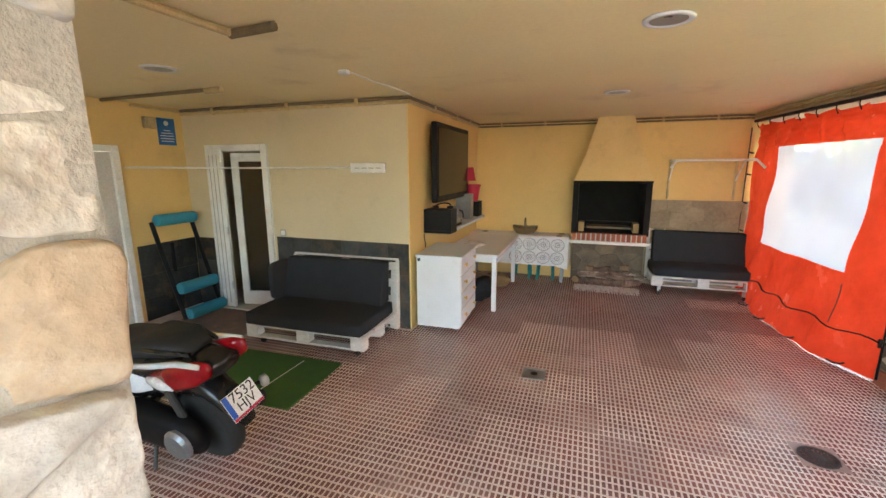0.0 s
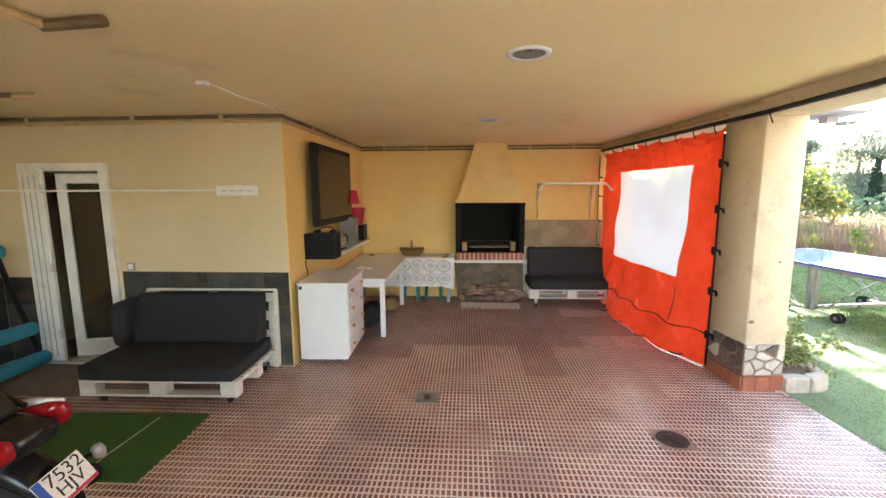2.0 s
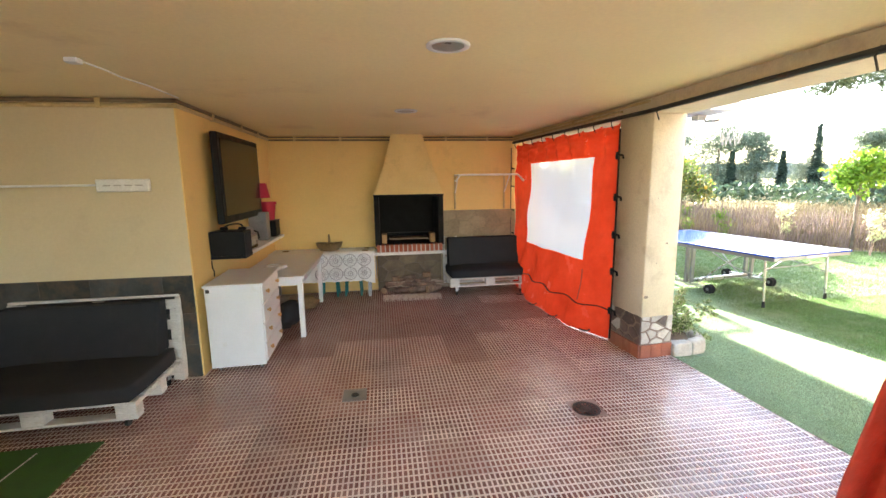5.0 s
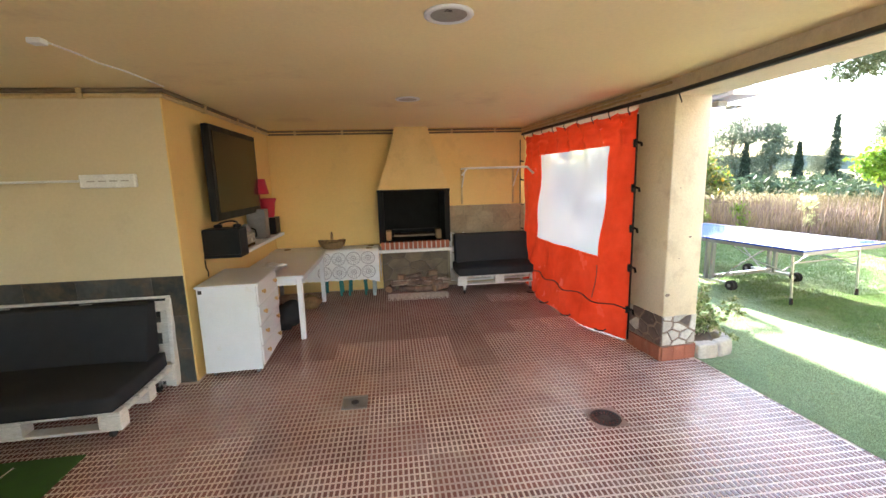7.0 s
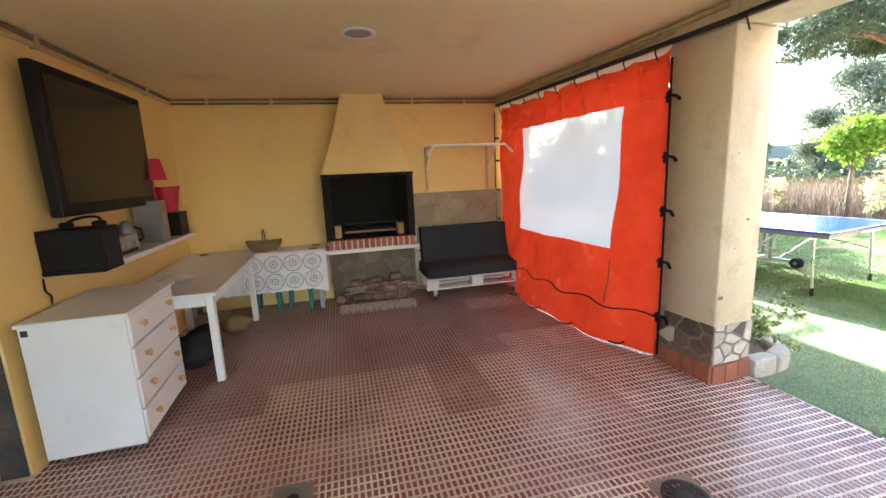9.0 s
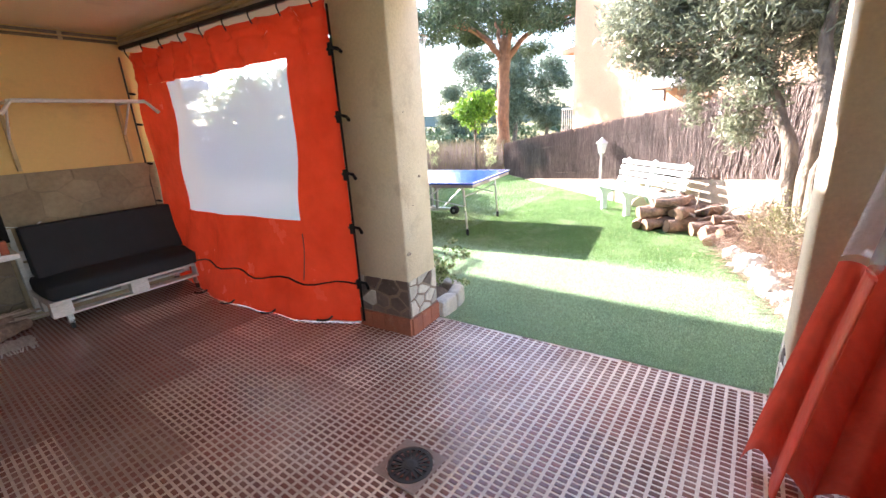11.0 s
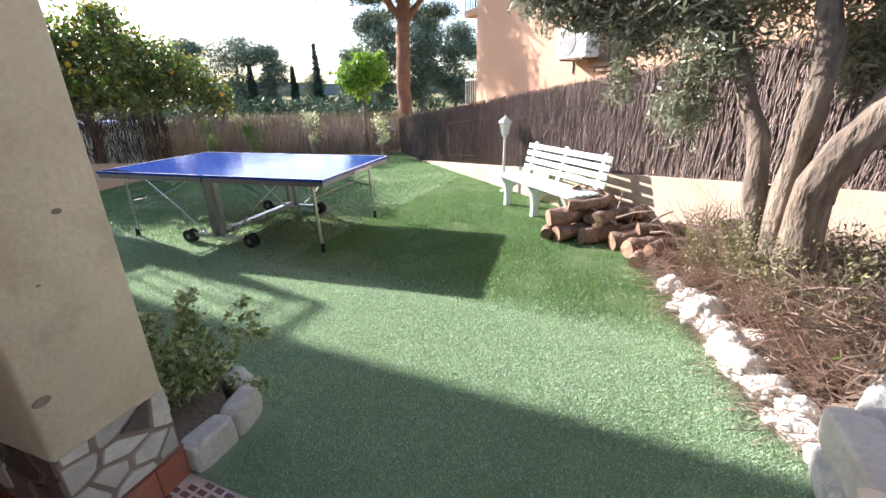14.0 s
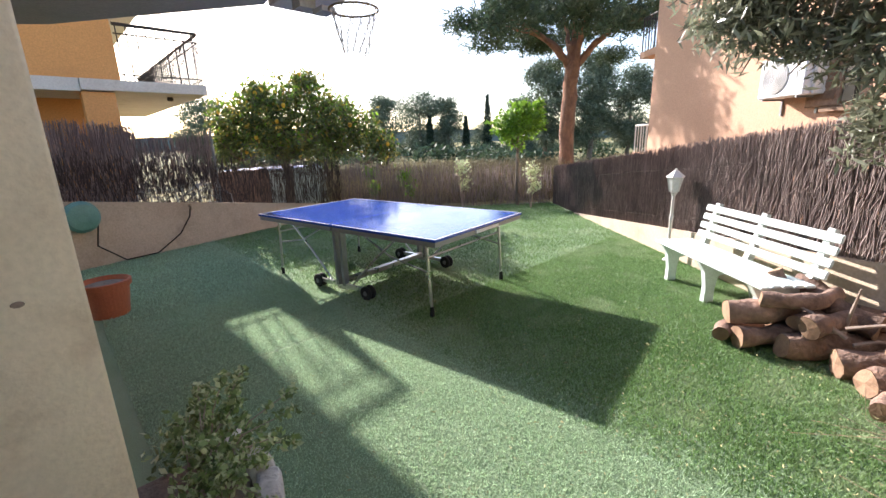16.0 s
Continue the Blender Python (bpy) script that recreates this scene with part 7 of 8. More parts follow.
# ---- houses ----
HB = Matrix.Translation(Vector((14.07, 6.62, 0))) @ Matrix(((-FD.x, FN.x, 0, 0), (-FD.y, FN.y, 0, 0), (0, 0, 1, 0), (0, 0, 0, 1)))
house = thing("neighbour_house", Matrix(), "salmon rendered two-storey house behind the heather fence", "house")
part("wall", box((0, 0, -0.5), (11, 7, 6.4), m=HB), FACADEPINK, house)
part("roof", prism([(-0.6, -0.6), (11.5, -0.6), (11.5, 7.6), (-0.6, 7.6)], 6.4, 6.6, HB), SLABWHITE, house)
for z, hh, mt in ((3.45, 0.95, RAILWHITE), (0.95, 0.85, RAILWHITE)):
    bal = part("balcony", box((-1.0, 0.15, z), (-0.005, 4.0, z + 0.16), m=HB), FACADEPINK, house)
    bm = bmesh.new()
    for k in range(24):
        add_tube(bm, [HB @ Vector((-0.97 + (k * 0.04 if k < 1 else 0), 0.18 + k * 0.16, z + 0.16)), HB @ Vector((-0.97, 0.18 + k * 0.16, z + hh))], 0.012, 4)
    for k in range(8):
        add_tube(bm, [HB @ Vector((-0.95 + k * 0.13, 0.18, z + 0.16)), HB @ Vector((-0.95 + k * 0.13, 0.18, z + hh))], 0.012, 4)
    add_tube(bm, [HB @ Vector((-0.01, 0.18, z + hh)), HB @ Vector((-0.97, 0.18, z + hh)), HB @ Vector((-0.97, 3.95, z + hh))], 0.025, 6)
    part("railing", bm, mt if z < 2 else IRON, bal, "metal balcony railing")
win = part("window", box((4.86, -0.06, 1.9), (5.02, -0.002, 2.95), m=HB), DARKGLASS, house)
part("shutter", box((4.35, -0.09, 1.85), (4.85, -0.04, 3.0), 0.01, m=HB), LOGCUT, win, "varnished wooden shutter")
for k in range(7):
    part("shutter_slat", box((4.40, -0.105, 1.95 + k * 0.145), (4.80, -0.091, 2.05 + k * 0.145), m=HB), LOGCUT, win)
part("window_sill", box((4.62, -0.12, 1.78), (5.2, -0.002, 1.84), m=HB), LOGCUT, win)
ac = thing("air_conditioner", HB @ Matrix.Translation((3.78, -0.36, 2.02)), "white outdoor air conditioner unit on brackets", "air conditioner")
part("case", box((0, 0, 0), (0.80, 0.30, 0.56), 0.015), WHITE, ac)
part("fan_grille", lathe([(0.23, 0), (0.23, 0.012), (0.2, 0.014), (0.03, 0.014)], 32, Matrix.Translation((0.30, 0.001, 0.28)) @ Matrix.Rotation(radians(90), 4, "X")), SLABGREY, ac)
for k in range(7):
    part("grille_ring", tube([(0.30 + (0.03 + k * 0.03) * math.cos(a), -0.018, 0.28 + (0.03 + k * 0.03) * math.sin(a)) for a in (6.2832 * j / 24 for j in range(25))], 0.003, 4), WHITE, ac)
for x in (0.1, 0.7):
    part("bracket", boxes(((x - 0.015, 0.0, -0.03), (x + 0.015, 0.355, -0.001)), ((x - 0.015, 0.33, -0.25), (x + 0.015, 0.355, -0.03))), GREYMETAL, ac)
part("pipe_cover", box((0.81, 0.1, 0.0), (0.86, 0.34, 0.5), 0.01), PVC, ac)

nh = thing("terrace_house", Matrix(), "orange rendered neighbouring house with an iron balcony", "house")
part("upper_wall", box((-3.0, 12.42, 2.82), (4.38, 20, 5.3)), FACADE, nh)
part("ground_wall", box((-3.0, 13.9, -0.1), (4.3, 20, 2.6)), FACADE, nh)
part("pillar", box((3.77, 12.42, -0.1), (4.25, 12.9, 2.6)), FACADE, nh)
part("floor_slab", box((-3.0, 12.4, 2.601), (3.76, 13.9, 2.819)), SLABWHITE, nh)
# Out of view; the eave is placed to cast the lawn's shade edge.
part("roof", prism([(-3.5, 11.4), (5.90, 11.4), (5.80, 24), (-3.5, 24)], 5.35, 5.5), SLABWHITE, nh)
bal = part("balcony", box((3.77, 12.34, 2.62), (5.8, 19.5, 2.815), 0.01), SLABWHITE, nh)
for nm, ends, n in (("railing_front", ((4.4, 12.40), (5.77, 12.40)), 9), ("railing_side", ((5.77, 12.44), (5.77, 19.4)), 60)):
    (xa, ya), (xb, yb) = ends
    rail = part(nm, tube([(xa, ya, 3.78), (xb, yb, 3.78)], 0.030, 6), IRON, nh, "wrought iron railing")
    for z in (2.92, 3.62):
        part("cross_rail", tube([(xa, ya, z), (xb, yb, z)], 0.014, 6), IRON, rail)
    for k in range(n):
        x, y = xa + (xb - xa) * (k + 0.3) / n, ya + (yb - ya) * (k + 0.3) / n
        part("baluster", tube([(x, y, 2.812), (x, y, 3.77)], 0.011, 5), IRON, rail)
    if n == 9:
        for k in range(5):
            x = 4.5 + k * 0.3
            part("scroll", tube([(x + 0.06 * math.cos(a) * (1 - a / 14), 12.40, 3.45 + 0.09 * math.sin(a) * (1 - a / 14)) for a in (0.6 * j for j in range(15))], 0.009, 4), IRON, rail)
part("outdoor_lamp", box((5.2, 13.0, 2.54), (5.3, 13.1, 2.619), 0.01), IRON, bal)
brush("heather_fence", (2.9, 11.2, 0), (4.28, 11.58, 0), 0.5, 0.5, 2.03, 1.96, TWIG, "tall brown heather fence of the neighbouring terrace", 1000, 14, 0.03, 0.007, 0.05)
brush("heather_fence", (4.30, 11.6, 0), (5.58, 11.98, 0), 0.75, 0.75, 1.80, 1.84, TWIG, "greyish thin heather fence beside the terrace", 640, 15, 0.04, 0.006, 0.05)
po = thing("fence_post", Matrix.Translation((5.62, 11.97, 0)), "dark metal post at the end of the fence", "post")
part("pole", tube([(0, 0, -0.1), (0, 0, 1.9)], 0.03, 8), GREYMETAL, po)
pw = thing("planter_wall", Matrix.Translation((5.6, 12.1, 0)), "low muted brown wall beyond the fence", "wall")
part("wall_block", box((0, 0, -0.1), (1.15, 0.3, 1.05), 0.01), MUTEDWALL, pw)
for k in range(6):
    ch = thing("garden_chair", Matrix.Translation((4.35 + k * 0.22, 11.25 + 0.07 * k, 0.0)) @ Matrix.Rotation(k * 1.1, 4, "Z"), "pale grey metal garden chair stacked behind the fence", "chair", "stacked garden chairs")
    for s in (-1, 1):
        part("side_frame", tube([(-0.2, s * 0.2, -0.1), (-0.18, s * 0.2, 0.45), (-0.24, s * 0.2, 0.9), (0.2, s * 0.2, 0.62), (0.2, s * 0.2, -0.1)], 0.012, 6), SLABGREY, ch)
    for j in range(4):
        part("back_rail", tube([(-0.19 - j * 0.012, -0.2, 0.5 + j * 0.12), (-0.19 - j * 0.012, 0.2, 0.5 + j * 0.12)], 0.009, 5), SLABGREY, ch)
    part("seat", box((-0.2, -0.19, 0.44), (0.2, 0.19, 0.455), 0.004), SLABGREY, ch)

# ---- trees beyond the garden ----
lt = thing("lemon_tree", Matrix(), "broad lemon tree with yellow fruit behind the end fence", "tree")
bm = bmesh.new()
limb(bm, [(7.4, 12.7, -0.1), (7.45, 12.65, 0.8), (7.3, 12.7, 1.6)], 0.12, 0.08, 10, 0.03, 8)
part("trunk", bm, BARK, lt, "", True)
for e in ((6.5, 13.2, 2.2), (8.3, 12.0, 2.1), (7.4, 12.5, 2.8), (8.9, 11.6, 1.9)):
    bm = bmesh.new()
    limb(bm, [(7.4, 12.68, 1.2), ((7.4 + e[0]) / 2, (12.68 + e[1]) / 2, 1.7), e], 0.06, 0.02, 8, 0.05, 9)
    part("limb", bm, BARK, lt, "", True)
LC = [(6.5, 13.2, 2.0, .6, .6, .6), (7.1, 12.8, 2.3, .7, .7, .65), (7.8, 12.3, 2.45, .75, .75, .65), (8.4, 11.8, 2.1, .65, .65, .6), (8.9, 11.4, 1.75, .5, .5, .55), (7.3, 12.6, 1.6, .7, .7, .5), (8.1, 12.0, 1.5, .7, .7, .5), (6.4, 13.3, 1.5, .45, .45, .4), (7.9, 12.2, 3.0, .35, .35, .25), (7.0, 12.9, 2.8, .3, .3, .25), (9.3, 11.1, 1.4, .35, .35, .4)]
leaf_cloud("crown", LC, 15000, 0.055, CITRUSLEAF, lt, 71, 0.45, "dull green leaves", 0.3)
leaf_cloud("yellowed_leaves", [(c[0], c[1], c[2] + c[5] * 0.3, c[3] * 1.05, c[4] * 1.05, c[5] * 0.9) for c in LC], 1500, 0.05, GOLDLEAF, lt, 75, 0.45, "yellowing leaves", 0.8)
bm = bmesh.new()
for k in range(150):
    c = LC[k % len(LC)]
    d = Vector((rw.gauss(0, 1), rw.gauss(0, 1), abs(rw.gauss(0.3, 0.8)))).normalized()
    a = Vector((c[0], c[1], max(0.3, c[2] - c[5] * 1.3)))
    add_tube(bm, [a, a + d * c[3] * 0.7, a + d * c[3] * 1.4 + Vector((0, 0, 0.08))], [0.012, 0.008, 0.004], 4)
part("thin_branchwork", bm, BARK, lt)["kind"] = "stuff"
leaf_cloud("young_leaves", [(c[0], c[1], c[2] + c[5] * 0.45, c[3], c[4], c[5] * 0.7) for c in LC], 2200, 0.055, LIMELEAF, lt, 72, 0.45, "fresh yellow-green leaves", 0.7)
for k in range(14):
    c = LC[k % len(LC)]
    d = Vector((rw.gauss(0, 1) - 0.4, rw.gauss(0, 1) - 0.6, rw.gauss(0, 0.7))).normalized()
    fm = bmesh.new()
    bmesh.ops.create_icosphere(fm, subdivisions=2, radius=0.045)
    for v in fm.verts:
        v.co.z *= 1.25
    fm.transform(Matrix.Translation((c[0] + d.x * c[3] * 0.95, c[1] + d.y * c[4] * 0.95, c[2] + d.z * c[5] * 0.95)))
    part("lemon", fm, LEMON, lt, "", True)

yt = thing("young_lime_tree", Matrix(), "slim young tree with bright green leaves at the fence corner", "tree")
bm = bmesh.new()
limb(bm, [(11.18, 8.42, -0.1), (11.2, 8.45, 0.7), (11.18, 8.44, 1.4), (11.22, 8.4, 2.0)], 0.05, 0.02, 8, 0.02, 10)
part("trunk", bm, BARK, yt, "", True)
for e in ((10.9, 8.7, 1.9), (11.5, 8.2, 1.95), (11.3, 8.5, 2.2)):
    part("limb", tube([(11.19, 8.44, 1.25), ((11.19 + e[0]) / 2, (8.44 + e[1]) / 2, 1.6), e], [0.02, 0.015, 0.008], 6), BARK, yt)
leaf_cloud("crown", [(11.2, 8.45, 1.75, .42, .42, .40), (11.45, 8.22, 1.95, .33, .33, .33), (10.95, 8.65, 1.85, .32, .32, .34), (11.25, 8.4, 2.2, .28, .28, .24), (11.55, 8.1, 2.25, .14, .14, .2)], 2300, 0.055, LIMELEAF, yt, 73, 0.5, "", 0.3)

pn = thing("stone_pine", Matrix(), "tall stone pine with a bare reddish trunk", "tree")
bm = bmesh.new()
limb(bm, [(17.9, 11.1, -0.3), (17.85, 11.1, 2.0), (17.95, 11.05, 3.9), (18.0, 11.0, 4.9)], 0.30, 0.22, 12, 0.06, 11)
part("trunk", bm, PINEBARK, pn, "", True)
for k, e in enumerate(((15.4, 12.8, 7.0), (20.2, 9.2, 7.2), (17.5, 10.0, 7.6), (19.4, 12.4, 7.4), (16.4, 13.0, 6.6), (19.4, 8.6, 6.6), (18.2, 11.2, 8.0))):
    bm = bmesh.new()
    limb(bm, [(17.97, 11.03, 3.9), (17.97 + (e[0] - 17.97) * 0.35, 11.03 + (e[1] - 11.03) * 0.35, 5.0), (e[0], e[1], e[2] - 1.0)], 0.14, 0.04, 8, 0.1, 20 + k)
    part("limb", bm, PINEBARK, pn, "", True)
rp = random.Random(3)
PCR = []
for k in range(70):
    a, r = rp.uniform(0, 6.28), 4.4 * math.sqrt(rp.random())
    PCR.append((17.9 + r * math.cos(a), 11.0 + r * math.sin(a), 5.7 - 0.05 * r * r + rp.uniform(-0.4, 1.3), rp.uniform(.5, 1.0), rp.uniform(.5, 1.0), rp.uniform(.3, .5)))
leaf_cloud("crown", PCR, 46000, 0.12, PINELEAF, pn, 74, 0.16, "dark needles in flat tufts", 0.25)


def far_tree(name, x, y, h, r, label, seed, mt=PINELEAF, z0=-0.3, squash=1.0, cat="tree", n=5200, group=""):
    rg = random.Random(seed)
    t = thing(name, Matrix(), label, cat, group)
    bm = bmesh.new()
    limb(bm, [(x, y, z0), (x + 0.1, y, z0 + h * 0.3), (x, y, z0 + h * 0.7)], 0.03 * h, 0.012 * h, 8, 0.1, seed)
    part("trunk", bm, BARK, t, "", True)
    cl = []
    for k in range(34):
        zz = rg.uniform(0.16, 0.97)
        rad = r * math.sin(math.pi * min(1, (zz * 0.9) ** squash)) ** 0.7
        a = rg.uniform(0, 6.28)
        q = rad * rg.uniform(0.1, 0.75)
        cl.append((x + q * math.cos(a), y + q * math.sin(a), z0 + h * zz, r * 0.42, r * 0.42, h * 0.11))
    leaf_cloud("crown", cl, n * 4, 0.02 * h, mt, t, seed, 0.22, "", 0.2)
    return t


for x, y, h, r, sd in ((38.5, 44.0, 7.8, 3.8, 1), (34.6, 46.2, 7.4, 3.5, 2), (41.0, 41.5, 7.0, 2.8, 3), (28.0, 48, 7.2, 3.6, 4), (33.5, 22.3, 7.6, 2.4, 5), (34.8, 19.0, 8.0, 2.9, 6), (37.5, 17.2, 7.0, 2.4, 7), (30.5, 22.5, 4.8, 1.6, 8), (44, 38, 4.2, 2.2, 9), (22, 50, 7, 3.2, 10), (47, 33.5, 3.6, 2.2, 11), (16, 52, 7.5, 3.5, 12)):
    far_tree("round_pine", x, y, h, r, "rounded haze-paled grey-green pine in the distance", 100 + sd, HAZYPINE, -0.4, 1.0, "tree", 4200, "far pines")


def cypress(x, y, h, r, seed):
    t = thing("cypress", Matrix(), "slim dark cypress in the distance", "tree", "cypresses")
    part("trunk", tube([(x, y, -0.4), (x, y, h * 0.5)], 0.12, 6), BARK, t)
    cl = [(x, y, -0.2 + h * (k + 0.5) / 12, r * (1.05 - k / 12) ** 0.7 + 0.06, r * (1.05 - k / 12) ** 0.7 + 0.06, h / 16) for k in range(12)]
    leaf_cloud("crown", cl, 3200, 0.2, CYPRESSLEAF, t, seed, 0.25, "", 0.3)


cypress(43.2, 36.8, 7.0, 0.62, 81)
cypress(41.3, 38.6, 4.6, 0.5, 82)
cypress(38.0, 41.5, 4.8, 0.55, 83)
g = np.random.default_rng(12)
HED = []
for k in range(90):
    a = radians(g.uniform(-8, 75))
    r = g.uniform(30, 70)
    HED.append((3 + r * math.cos(a), 3 + r * math.sin(a), g.uniform(0.1, 0.7), g.uniform(1.2, 3.0), g.uniform(1.2, 3.0), g.uniform(0.5, 1.1)))
tagged(leaf_cloud("far_hedges", HED, 26000, 0.22, PINELEAF, None, 84, 0.4, "", 0.3), "low green hedges and scrub in the distance", "hedge", "", "stuff")
HED2 = [(c[0] * 0.55 + 5, c[1] * 0.55 + 4, -0.1, 1.2, 1.2, 0.35) for c in HED if c[0] * 0.55 + 5 > 13 or c[1] * 0.55 + 4 > 14]
tagged(leaf_cloud("far_weeds", HED2, 12000, 0.12, FIELDGRASS, None, 85, 0.3, "", 0.2), "dry yellow weeds in the field", "weeds", "", "stuff")


def field(g):
    t = g.random()
    c = Vector((8.0, 11.1, 0)).lerp(along(5.65), t)
    u = (c - Vector((6, 5, 0))).normalized()
    k = 0.4 + 9 * g.random() ** 1.5
    return c.x + u.x * k, c.y + u.y * k


stems("red_undergrowth", 550, heap_region, 0.2, 0.55, TERRASTEM, "reddish dry stalks among the undergrowth", 35, 0.0035, 1.5)
fs = stems("field_grass", 9000, field, 0.4, 1.05, FIELDGRASS, "tall dry grass in the field beyond the fence", 33, 0.008, 0.35)
for k, (x, y, h) in enumerate(((10.2, 9.3, 1.1), (9.2, 10.2, 0.9), (11.0, 7.9, 1.0), (8.6, 10.8, 1.0))):
    rb = thing("rose_bush", Matrix(), "thin climbing shrub against the fence", "shrub", "fence shrubs")
    for j in range(3):
        part("stem", tube([(x, y, -0.1), (x + 0.1 * j - 0.1, y, h * 0.5), (x + 0.15 * j - 0.15, y + 0.05, h)], 0.008, 5), DRYSTEM, rb)
    leaf_cloud("leaves", [(x, y, h * 0.85, .22, .22, .22), (x + 0.1, y, h * 0.5, .18, .18, .2)], 320, 0.04, LIMELEAF if k % 2 else VARIEGATED, rb, 200 + k, 0.5, "", 0.1)
terr = thing("field_wall", Matrix(), "low reddish terrace wall in the field", "wall")
part("wall_block", prism([(12.0, 13.5), (16.0, 9.2), (16.15, 9.35), (12.15, 13.65)], -0.12, 0.45), TERRA, terr)
pool = thing("pool_cover", Matrix.Translation((6.9, 13.4, 0)) @ Matrix.Rotation(radians(15), 4, "Z"), "pale blue pool edge beyond the fence", "pool")
part("edge", box((0, 0, -0.1), (2.4, 1.6, 0.95), 0.02), BENCHPAINT, pool)
part("water_cover", box((0.1, 0.1, 0.951), (2.3, 1.5, 0.97)), EUBLUE, pool)
verts, faces = [], []
for i in range(121):
    a = radians(-100 + i * 2.2)
    hh = 16 + 13 * noise.noise(Vector((i * 0.11, 0, 0))) + 6 * noise.noise(Vector((i * 0.4, 3, 0)))
    verts += [(600 * math.cos(a), 600 * math.sin(a), -5), (600 * math.cos(a), 600 * math.sin(a), max(3, hh))]
for i in range(120):
    faces.append((2 * i, 2 * i + 2, 2 * i + 3, 2 * i + 1))
setting(raw("backdrop", verts, faces, HILL), "hazy blue-grey hills on the horizon", "backdrop")


# ---- fallen leaves and turf ----
g = np.random.default_rng(17)
verts, faces = [], []
for k in range(3200):
    x, y = g.uniform(3.3, 9.5), g.uniform(0.8, 8.5)
    if k % 2:
        x, y = 5.6 + g.normal() * 1.0, 2.6 + g.normal() * 1.1
    if x < 3.3 or (x - 8.3) * FN.x + (y - 3.66) * FN.y > -0.15:
        continue
    a, L, w = g.uniform(0, 6.28), g.uniform(0.005, 0.016), g.uniform(0.0012, 0.003)
    d, s = np.array((math.cos(a), math.sin(a))), np.array((-math.sin(a), math.cos(a)))
    b = len(verts)
    for p in (d * L, s * w, -d * L, -s * w):
        verts.append((x + p[0], y + p[1], 0.03 + g.uniform(0, 0.008)))
    faces.append((b, b + 1, b + 2, b + 3))
tagged(raw("fallen_leaves", verts, faces, LITTER), "dry fallen leaves scattered on the turf", "leaves", "", "stuff")


def turf(count, lo, hi, seed, h, wid, mt, side):
    g = np.random.default_rng(seed)
    p = np.stack([g.uniform(lo[0], hi[0], count), g.uniform(lo[1], hi[1], count)], 1)
    fn, f0 = np.array((FN.x, FN.y)), np.array((F0.x, F0.y))
    e0, e1 = np.array((q0.x, q0.y)), np.array((q1.x, q1.y))
    de = (e1 - e0) / np.linalg.norm(e1 - e0)
    ok = ((p - f0) @ fn < 0.0) & ((p - e0) @ np.array((de[1], -de[0])) > 0.0)
    c0, c1v = np.array((8.0, 11.1)), np.array((along(5.65).x, along(5.65).y))
    dc = (c1v - c0) / np.linalg.norm(c1v - c0)
    ok &= (p - c0) @ np.array((dc[1], -dc[0])) > 0.0
    ok &= p[:, 0] > 3.03 + (3.7 - p[:, 1]).clip(0, 9) * 0.045 + (p[:, 1] > 3.75) * 0.1
    ok &= ~((p[:, 0] < 3.45) & (p[:, 1] > 3.7) & (p[:, 1] < 4.4))
    bedline = np.interp(p[:, 0], [3.2, 4.2, 4.9, 5.65, 6.4, 7.1], [1.3, 1.4, 1.58, 1.85, 2.2, 2.1])
    ok &= p[:, 1] > bedline
    seamx = 5.05 + (3.0 - p[:, 1]) * 0.02 + g.normal(size=len(p)) * 0.16
    ok &= (p[:, 0] < seamx) if side else (p[:, 0] >= seamx)
    if side:
        ok &= np.abs(p[:, 1] - 5.41) > 0.014
    p = p[ok]
    n = len(p)
    a = g.uniform(0, 6.283, n)
    L = h * g.uniform(0.6, 1.25, n)
    tip = np.stack([g.normal(size=n), g.normal(size=n)], 1) * (0.5 * L)[:, None]
    wv = np.stack([np.cos(a), np.sin(a)], 1) * wid
    z = np.zeros(n)
    v = np.stack([np.column_stack([p - wv, z]), np.column_stack([p + wv, z]), np.column_stack([p + tip, L])], 1).reshape(-1, 3)
    me = bpy.data.meshes.new("turf_blades")
    me.vertices.add(3 * n)
    me.vertices.foreach_set("co", v.ravel())
    me.loops.add(3 * n)
    me.loops.foreach_set("vertex_index", np.arange(3 * n, dtype=np.int32))
    me.polygons.add(n)
    me.polygons.foreach_set("loop_start", np.arange(0, 3 * n, 3, dtype=np.int32))
    me.polygons.foreach_set("loop_total", np.full(n, 3, dtype=np.int32))
    me.update()
    me.validate()
    me.materials.append(mt)
    return tagged(new("turf_blades", me), "short curled blades of artificial turf", "grass", "", "stuff")


turf(330000, (3.0, 1.2), (5.3, 7.0), 5, 0.011, 0.0028, BLADEGREY, True)
turf(60000, (3.0, 7.0), (5.3, 11.2), 7, 0.02, 0.004, BLADEGREY, True)
turf(440000, (4.9, 1.2), (10.6, 5.2), 6, 0.021, 0.0032, BLADE, False)
turf(150000, (4.9, 5.2), (12.0, 11.2), 8, 0.022, 0.005, BLADE, False)

# ---- ribbed floor tiles ----
TS, NXR, NYR = 0.40, 12, 7


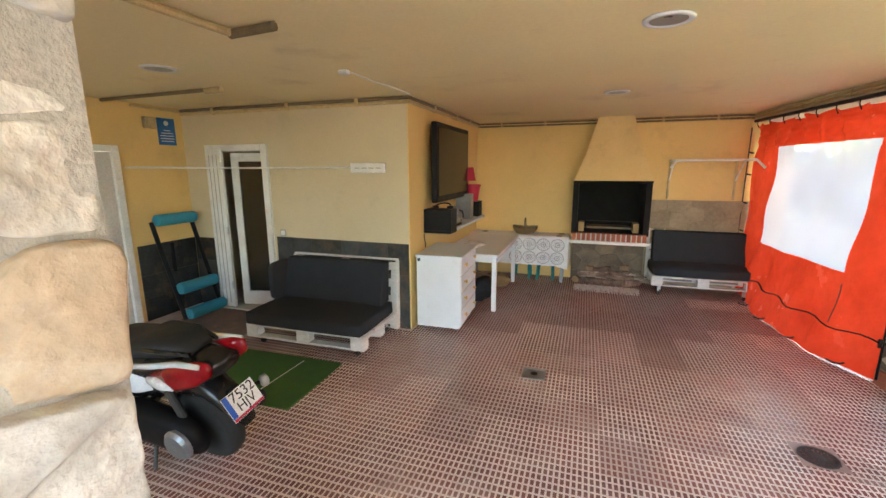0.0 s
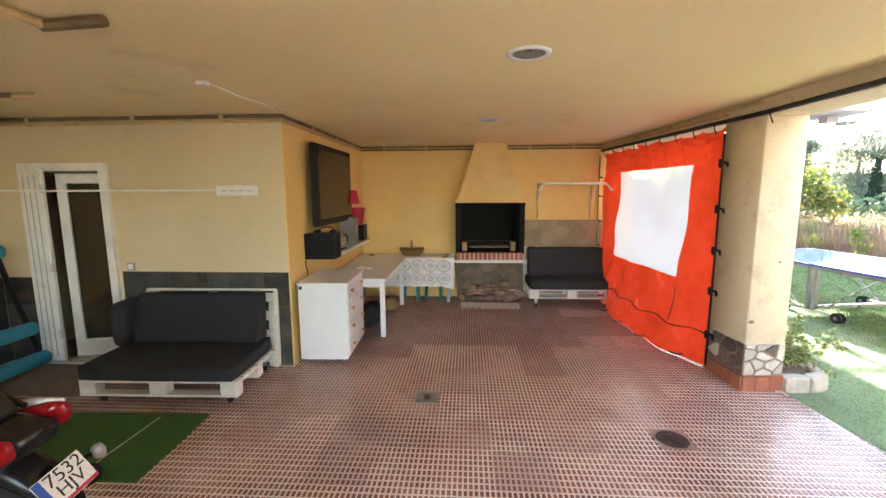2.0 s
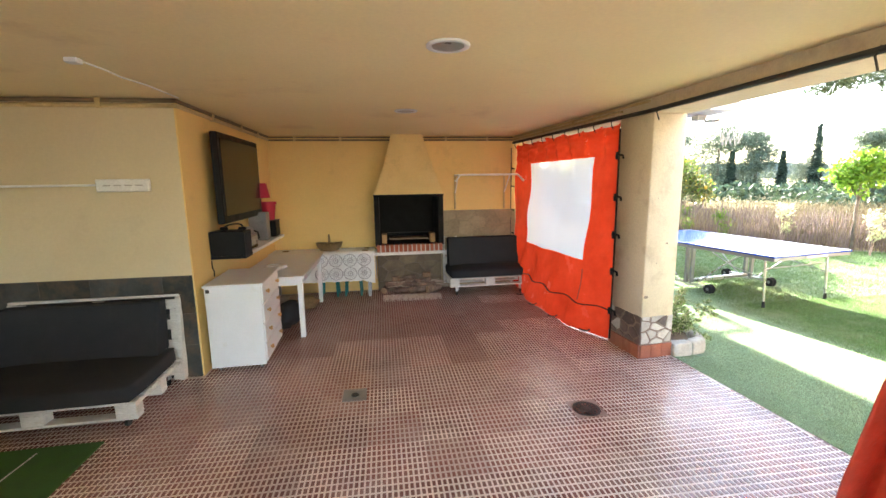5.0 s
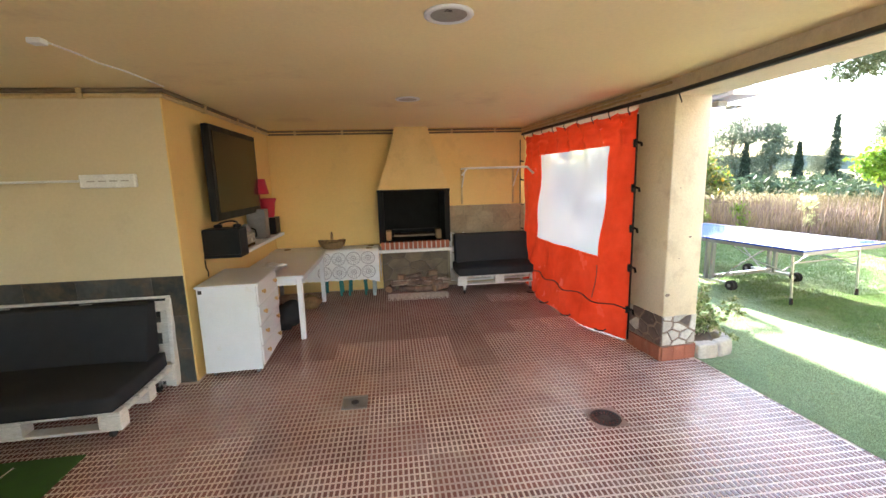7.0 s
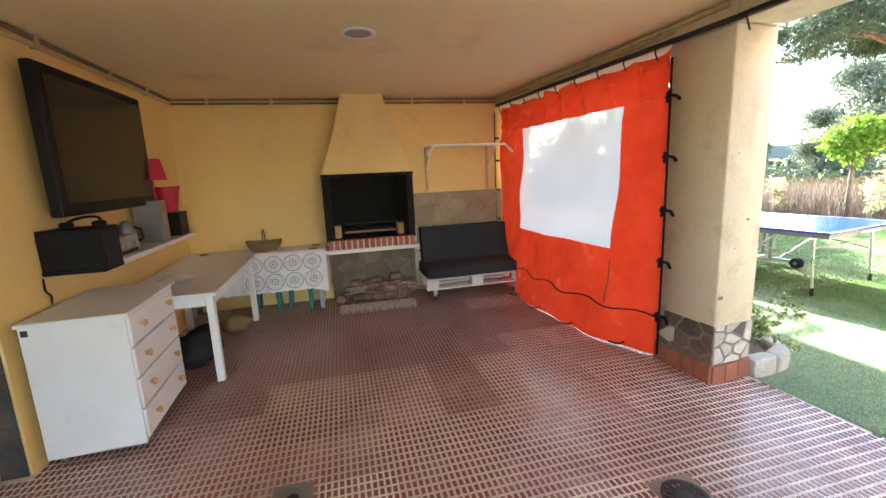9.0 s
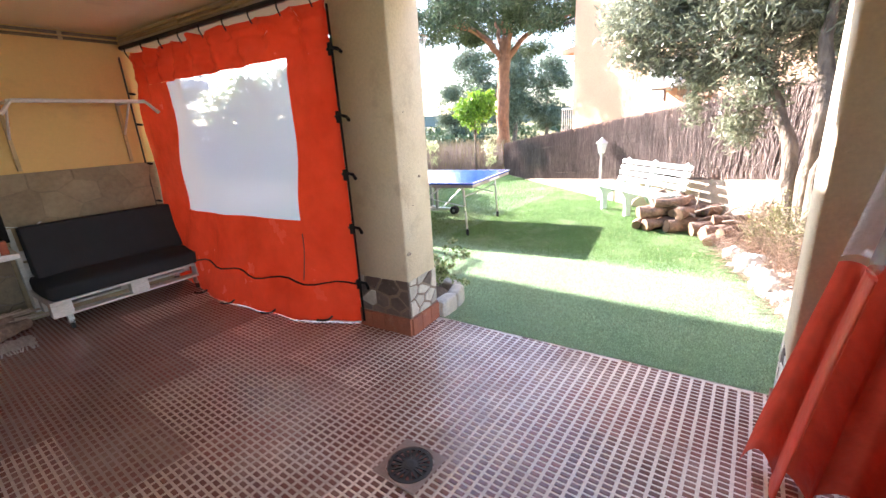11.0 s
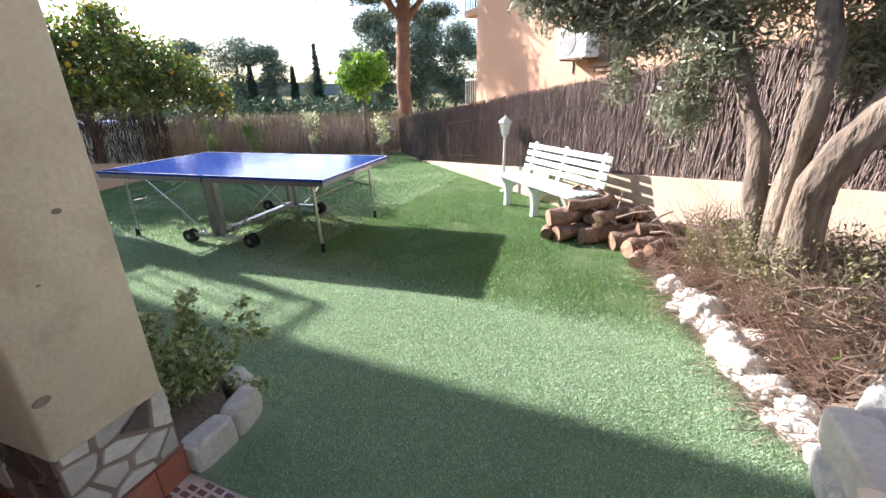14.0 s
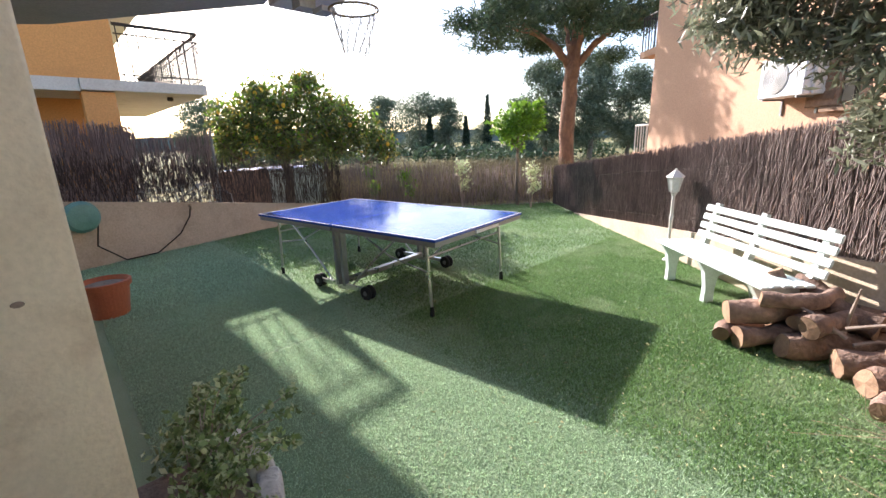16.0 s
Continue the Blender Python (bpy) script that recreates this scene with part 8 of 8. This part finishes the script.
def tile_mesh():
    bm = bmesh.new()
    px, py = TS / NXR, TS / NYR
    for i in range(NXR):
        for j in range(NYR):
            x0, y0 = i * px + 0.0076, j * py + 0.0098
            x1, y1 = (i + 1) * px - 0.0076, (j + 1) * py - 0.0098
            lo = [bm.verts.new(p) for p in ((x0 - 0.0015, y0 - 0.002, -0.003), (x1 + 0.0015, y0 - 0.002, -0.003), (x1 + 0.0015, y1 + 0.002, -0.003), (x0 - 0.0015, y1 + 0.002, -0.003))]
            hi = [bm.verts.new(p) for p in ((x0, y0, 0), (x1, y0, 0), (x1, y1, 0), (x0, y1, 0))]
            bm.faces.new(hi)
            for k in range(4):
                bm.faces.new((lo[k], lo[(k + 1) % 4], hi[(k + 1) % 4], hi[k]))
    me = bpy.data.meshes.new("floor_tile")
    bm.to_mesh(me)
    bm.free()
    me.materials.append(TILE)
    return me


tm = tile_mesh()


def floor_edge(y):
    return 3.15 + (1.2 - y) * 0.034 if y < 1.2 else 3.02 + (3.775 - y) * 0.05 if y < 3.775 else 2.99 - (y - 3.775) * 0.075


count = 0
rest = []
for i in range(-13, 9):
    for j in range(-9, 19):
        x, y = i * TS - 0.04, j * TS - 0.02
        if x < -4.76 or y < -3.2 or y > BACK - 0.02 or (x < -1.77 and y > 4.1) or x > floor_edge(y):
            continue
        inside = x + TS < floor_edge(y) and x + TS < floor_edge(y + TS) and y + TS < BACK and (x > -1.62 or y + TS < 4.14)
        if count < 300 and inside and x > -2.6 and y > 0.3:
            o = new("floor_tile", tm)
            o.location = (x + 0.001, y + 0.001, 0.0)
            o.parent = floor
            count += 1
        else:
            rest.append((x, y))
vv = np.array([v.co for v in tm.vertices])
verts, faces = [], []
for x, y in rest:
    for k in range(0, len(vv), 8):
        rib = vv[k:k + 8] + np.array((x + 0.001, y + 0.001, 0))
        if rib[:, 0].max() > floor_edge(rib[:, 1].max()) or rib[:, 1].max() > BACK or (rib[:, 0].min() < -1.62 and rib[:, 1].max() > 4.14):
            continue
        b = len(verts)
        verts += rib.tolist()
        faces.append((b + 4, b + 5, b + 6, b + 7))
        faces += [(b + q, b + (q + 1) % 4, b + 4 + (q + 1) % 4, b + 4 + q) for q in range(4)]
o = raw("far_floor_tiles", verts, faces, TILE, floor)
o["kind"] = "stuff"

# Joint colour gets darker, tile by tile, toward the back wall.
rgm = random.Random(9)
for lower, level, joint_tone in ((2.3, -0.0022, BROWNJOINT), (3.7, -0.0014, DARKJOINT)):
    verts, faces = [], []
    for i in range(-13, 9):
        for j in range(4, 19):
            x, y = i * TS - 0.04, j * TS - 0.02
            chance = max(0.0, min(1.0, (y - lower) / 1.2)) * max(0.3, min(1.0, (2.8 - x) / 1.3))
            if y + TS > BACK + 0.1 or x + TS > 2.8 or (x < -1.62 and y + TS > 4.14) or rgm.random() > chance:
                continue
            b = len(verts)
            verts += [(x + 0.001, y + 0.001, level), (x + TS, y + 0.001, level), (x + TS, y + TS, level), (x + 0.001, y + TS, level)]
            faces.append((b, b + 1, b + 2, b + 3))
    raw("dirty_joints", verts, faces, joint_tone, floor, "darker joints toward the back of the floor")["kind"] = "stuff"
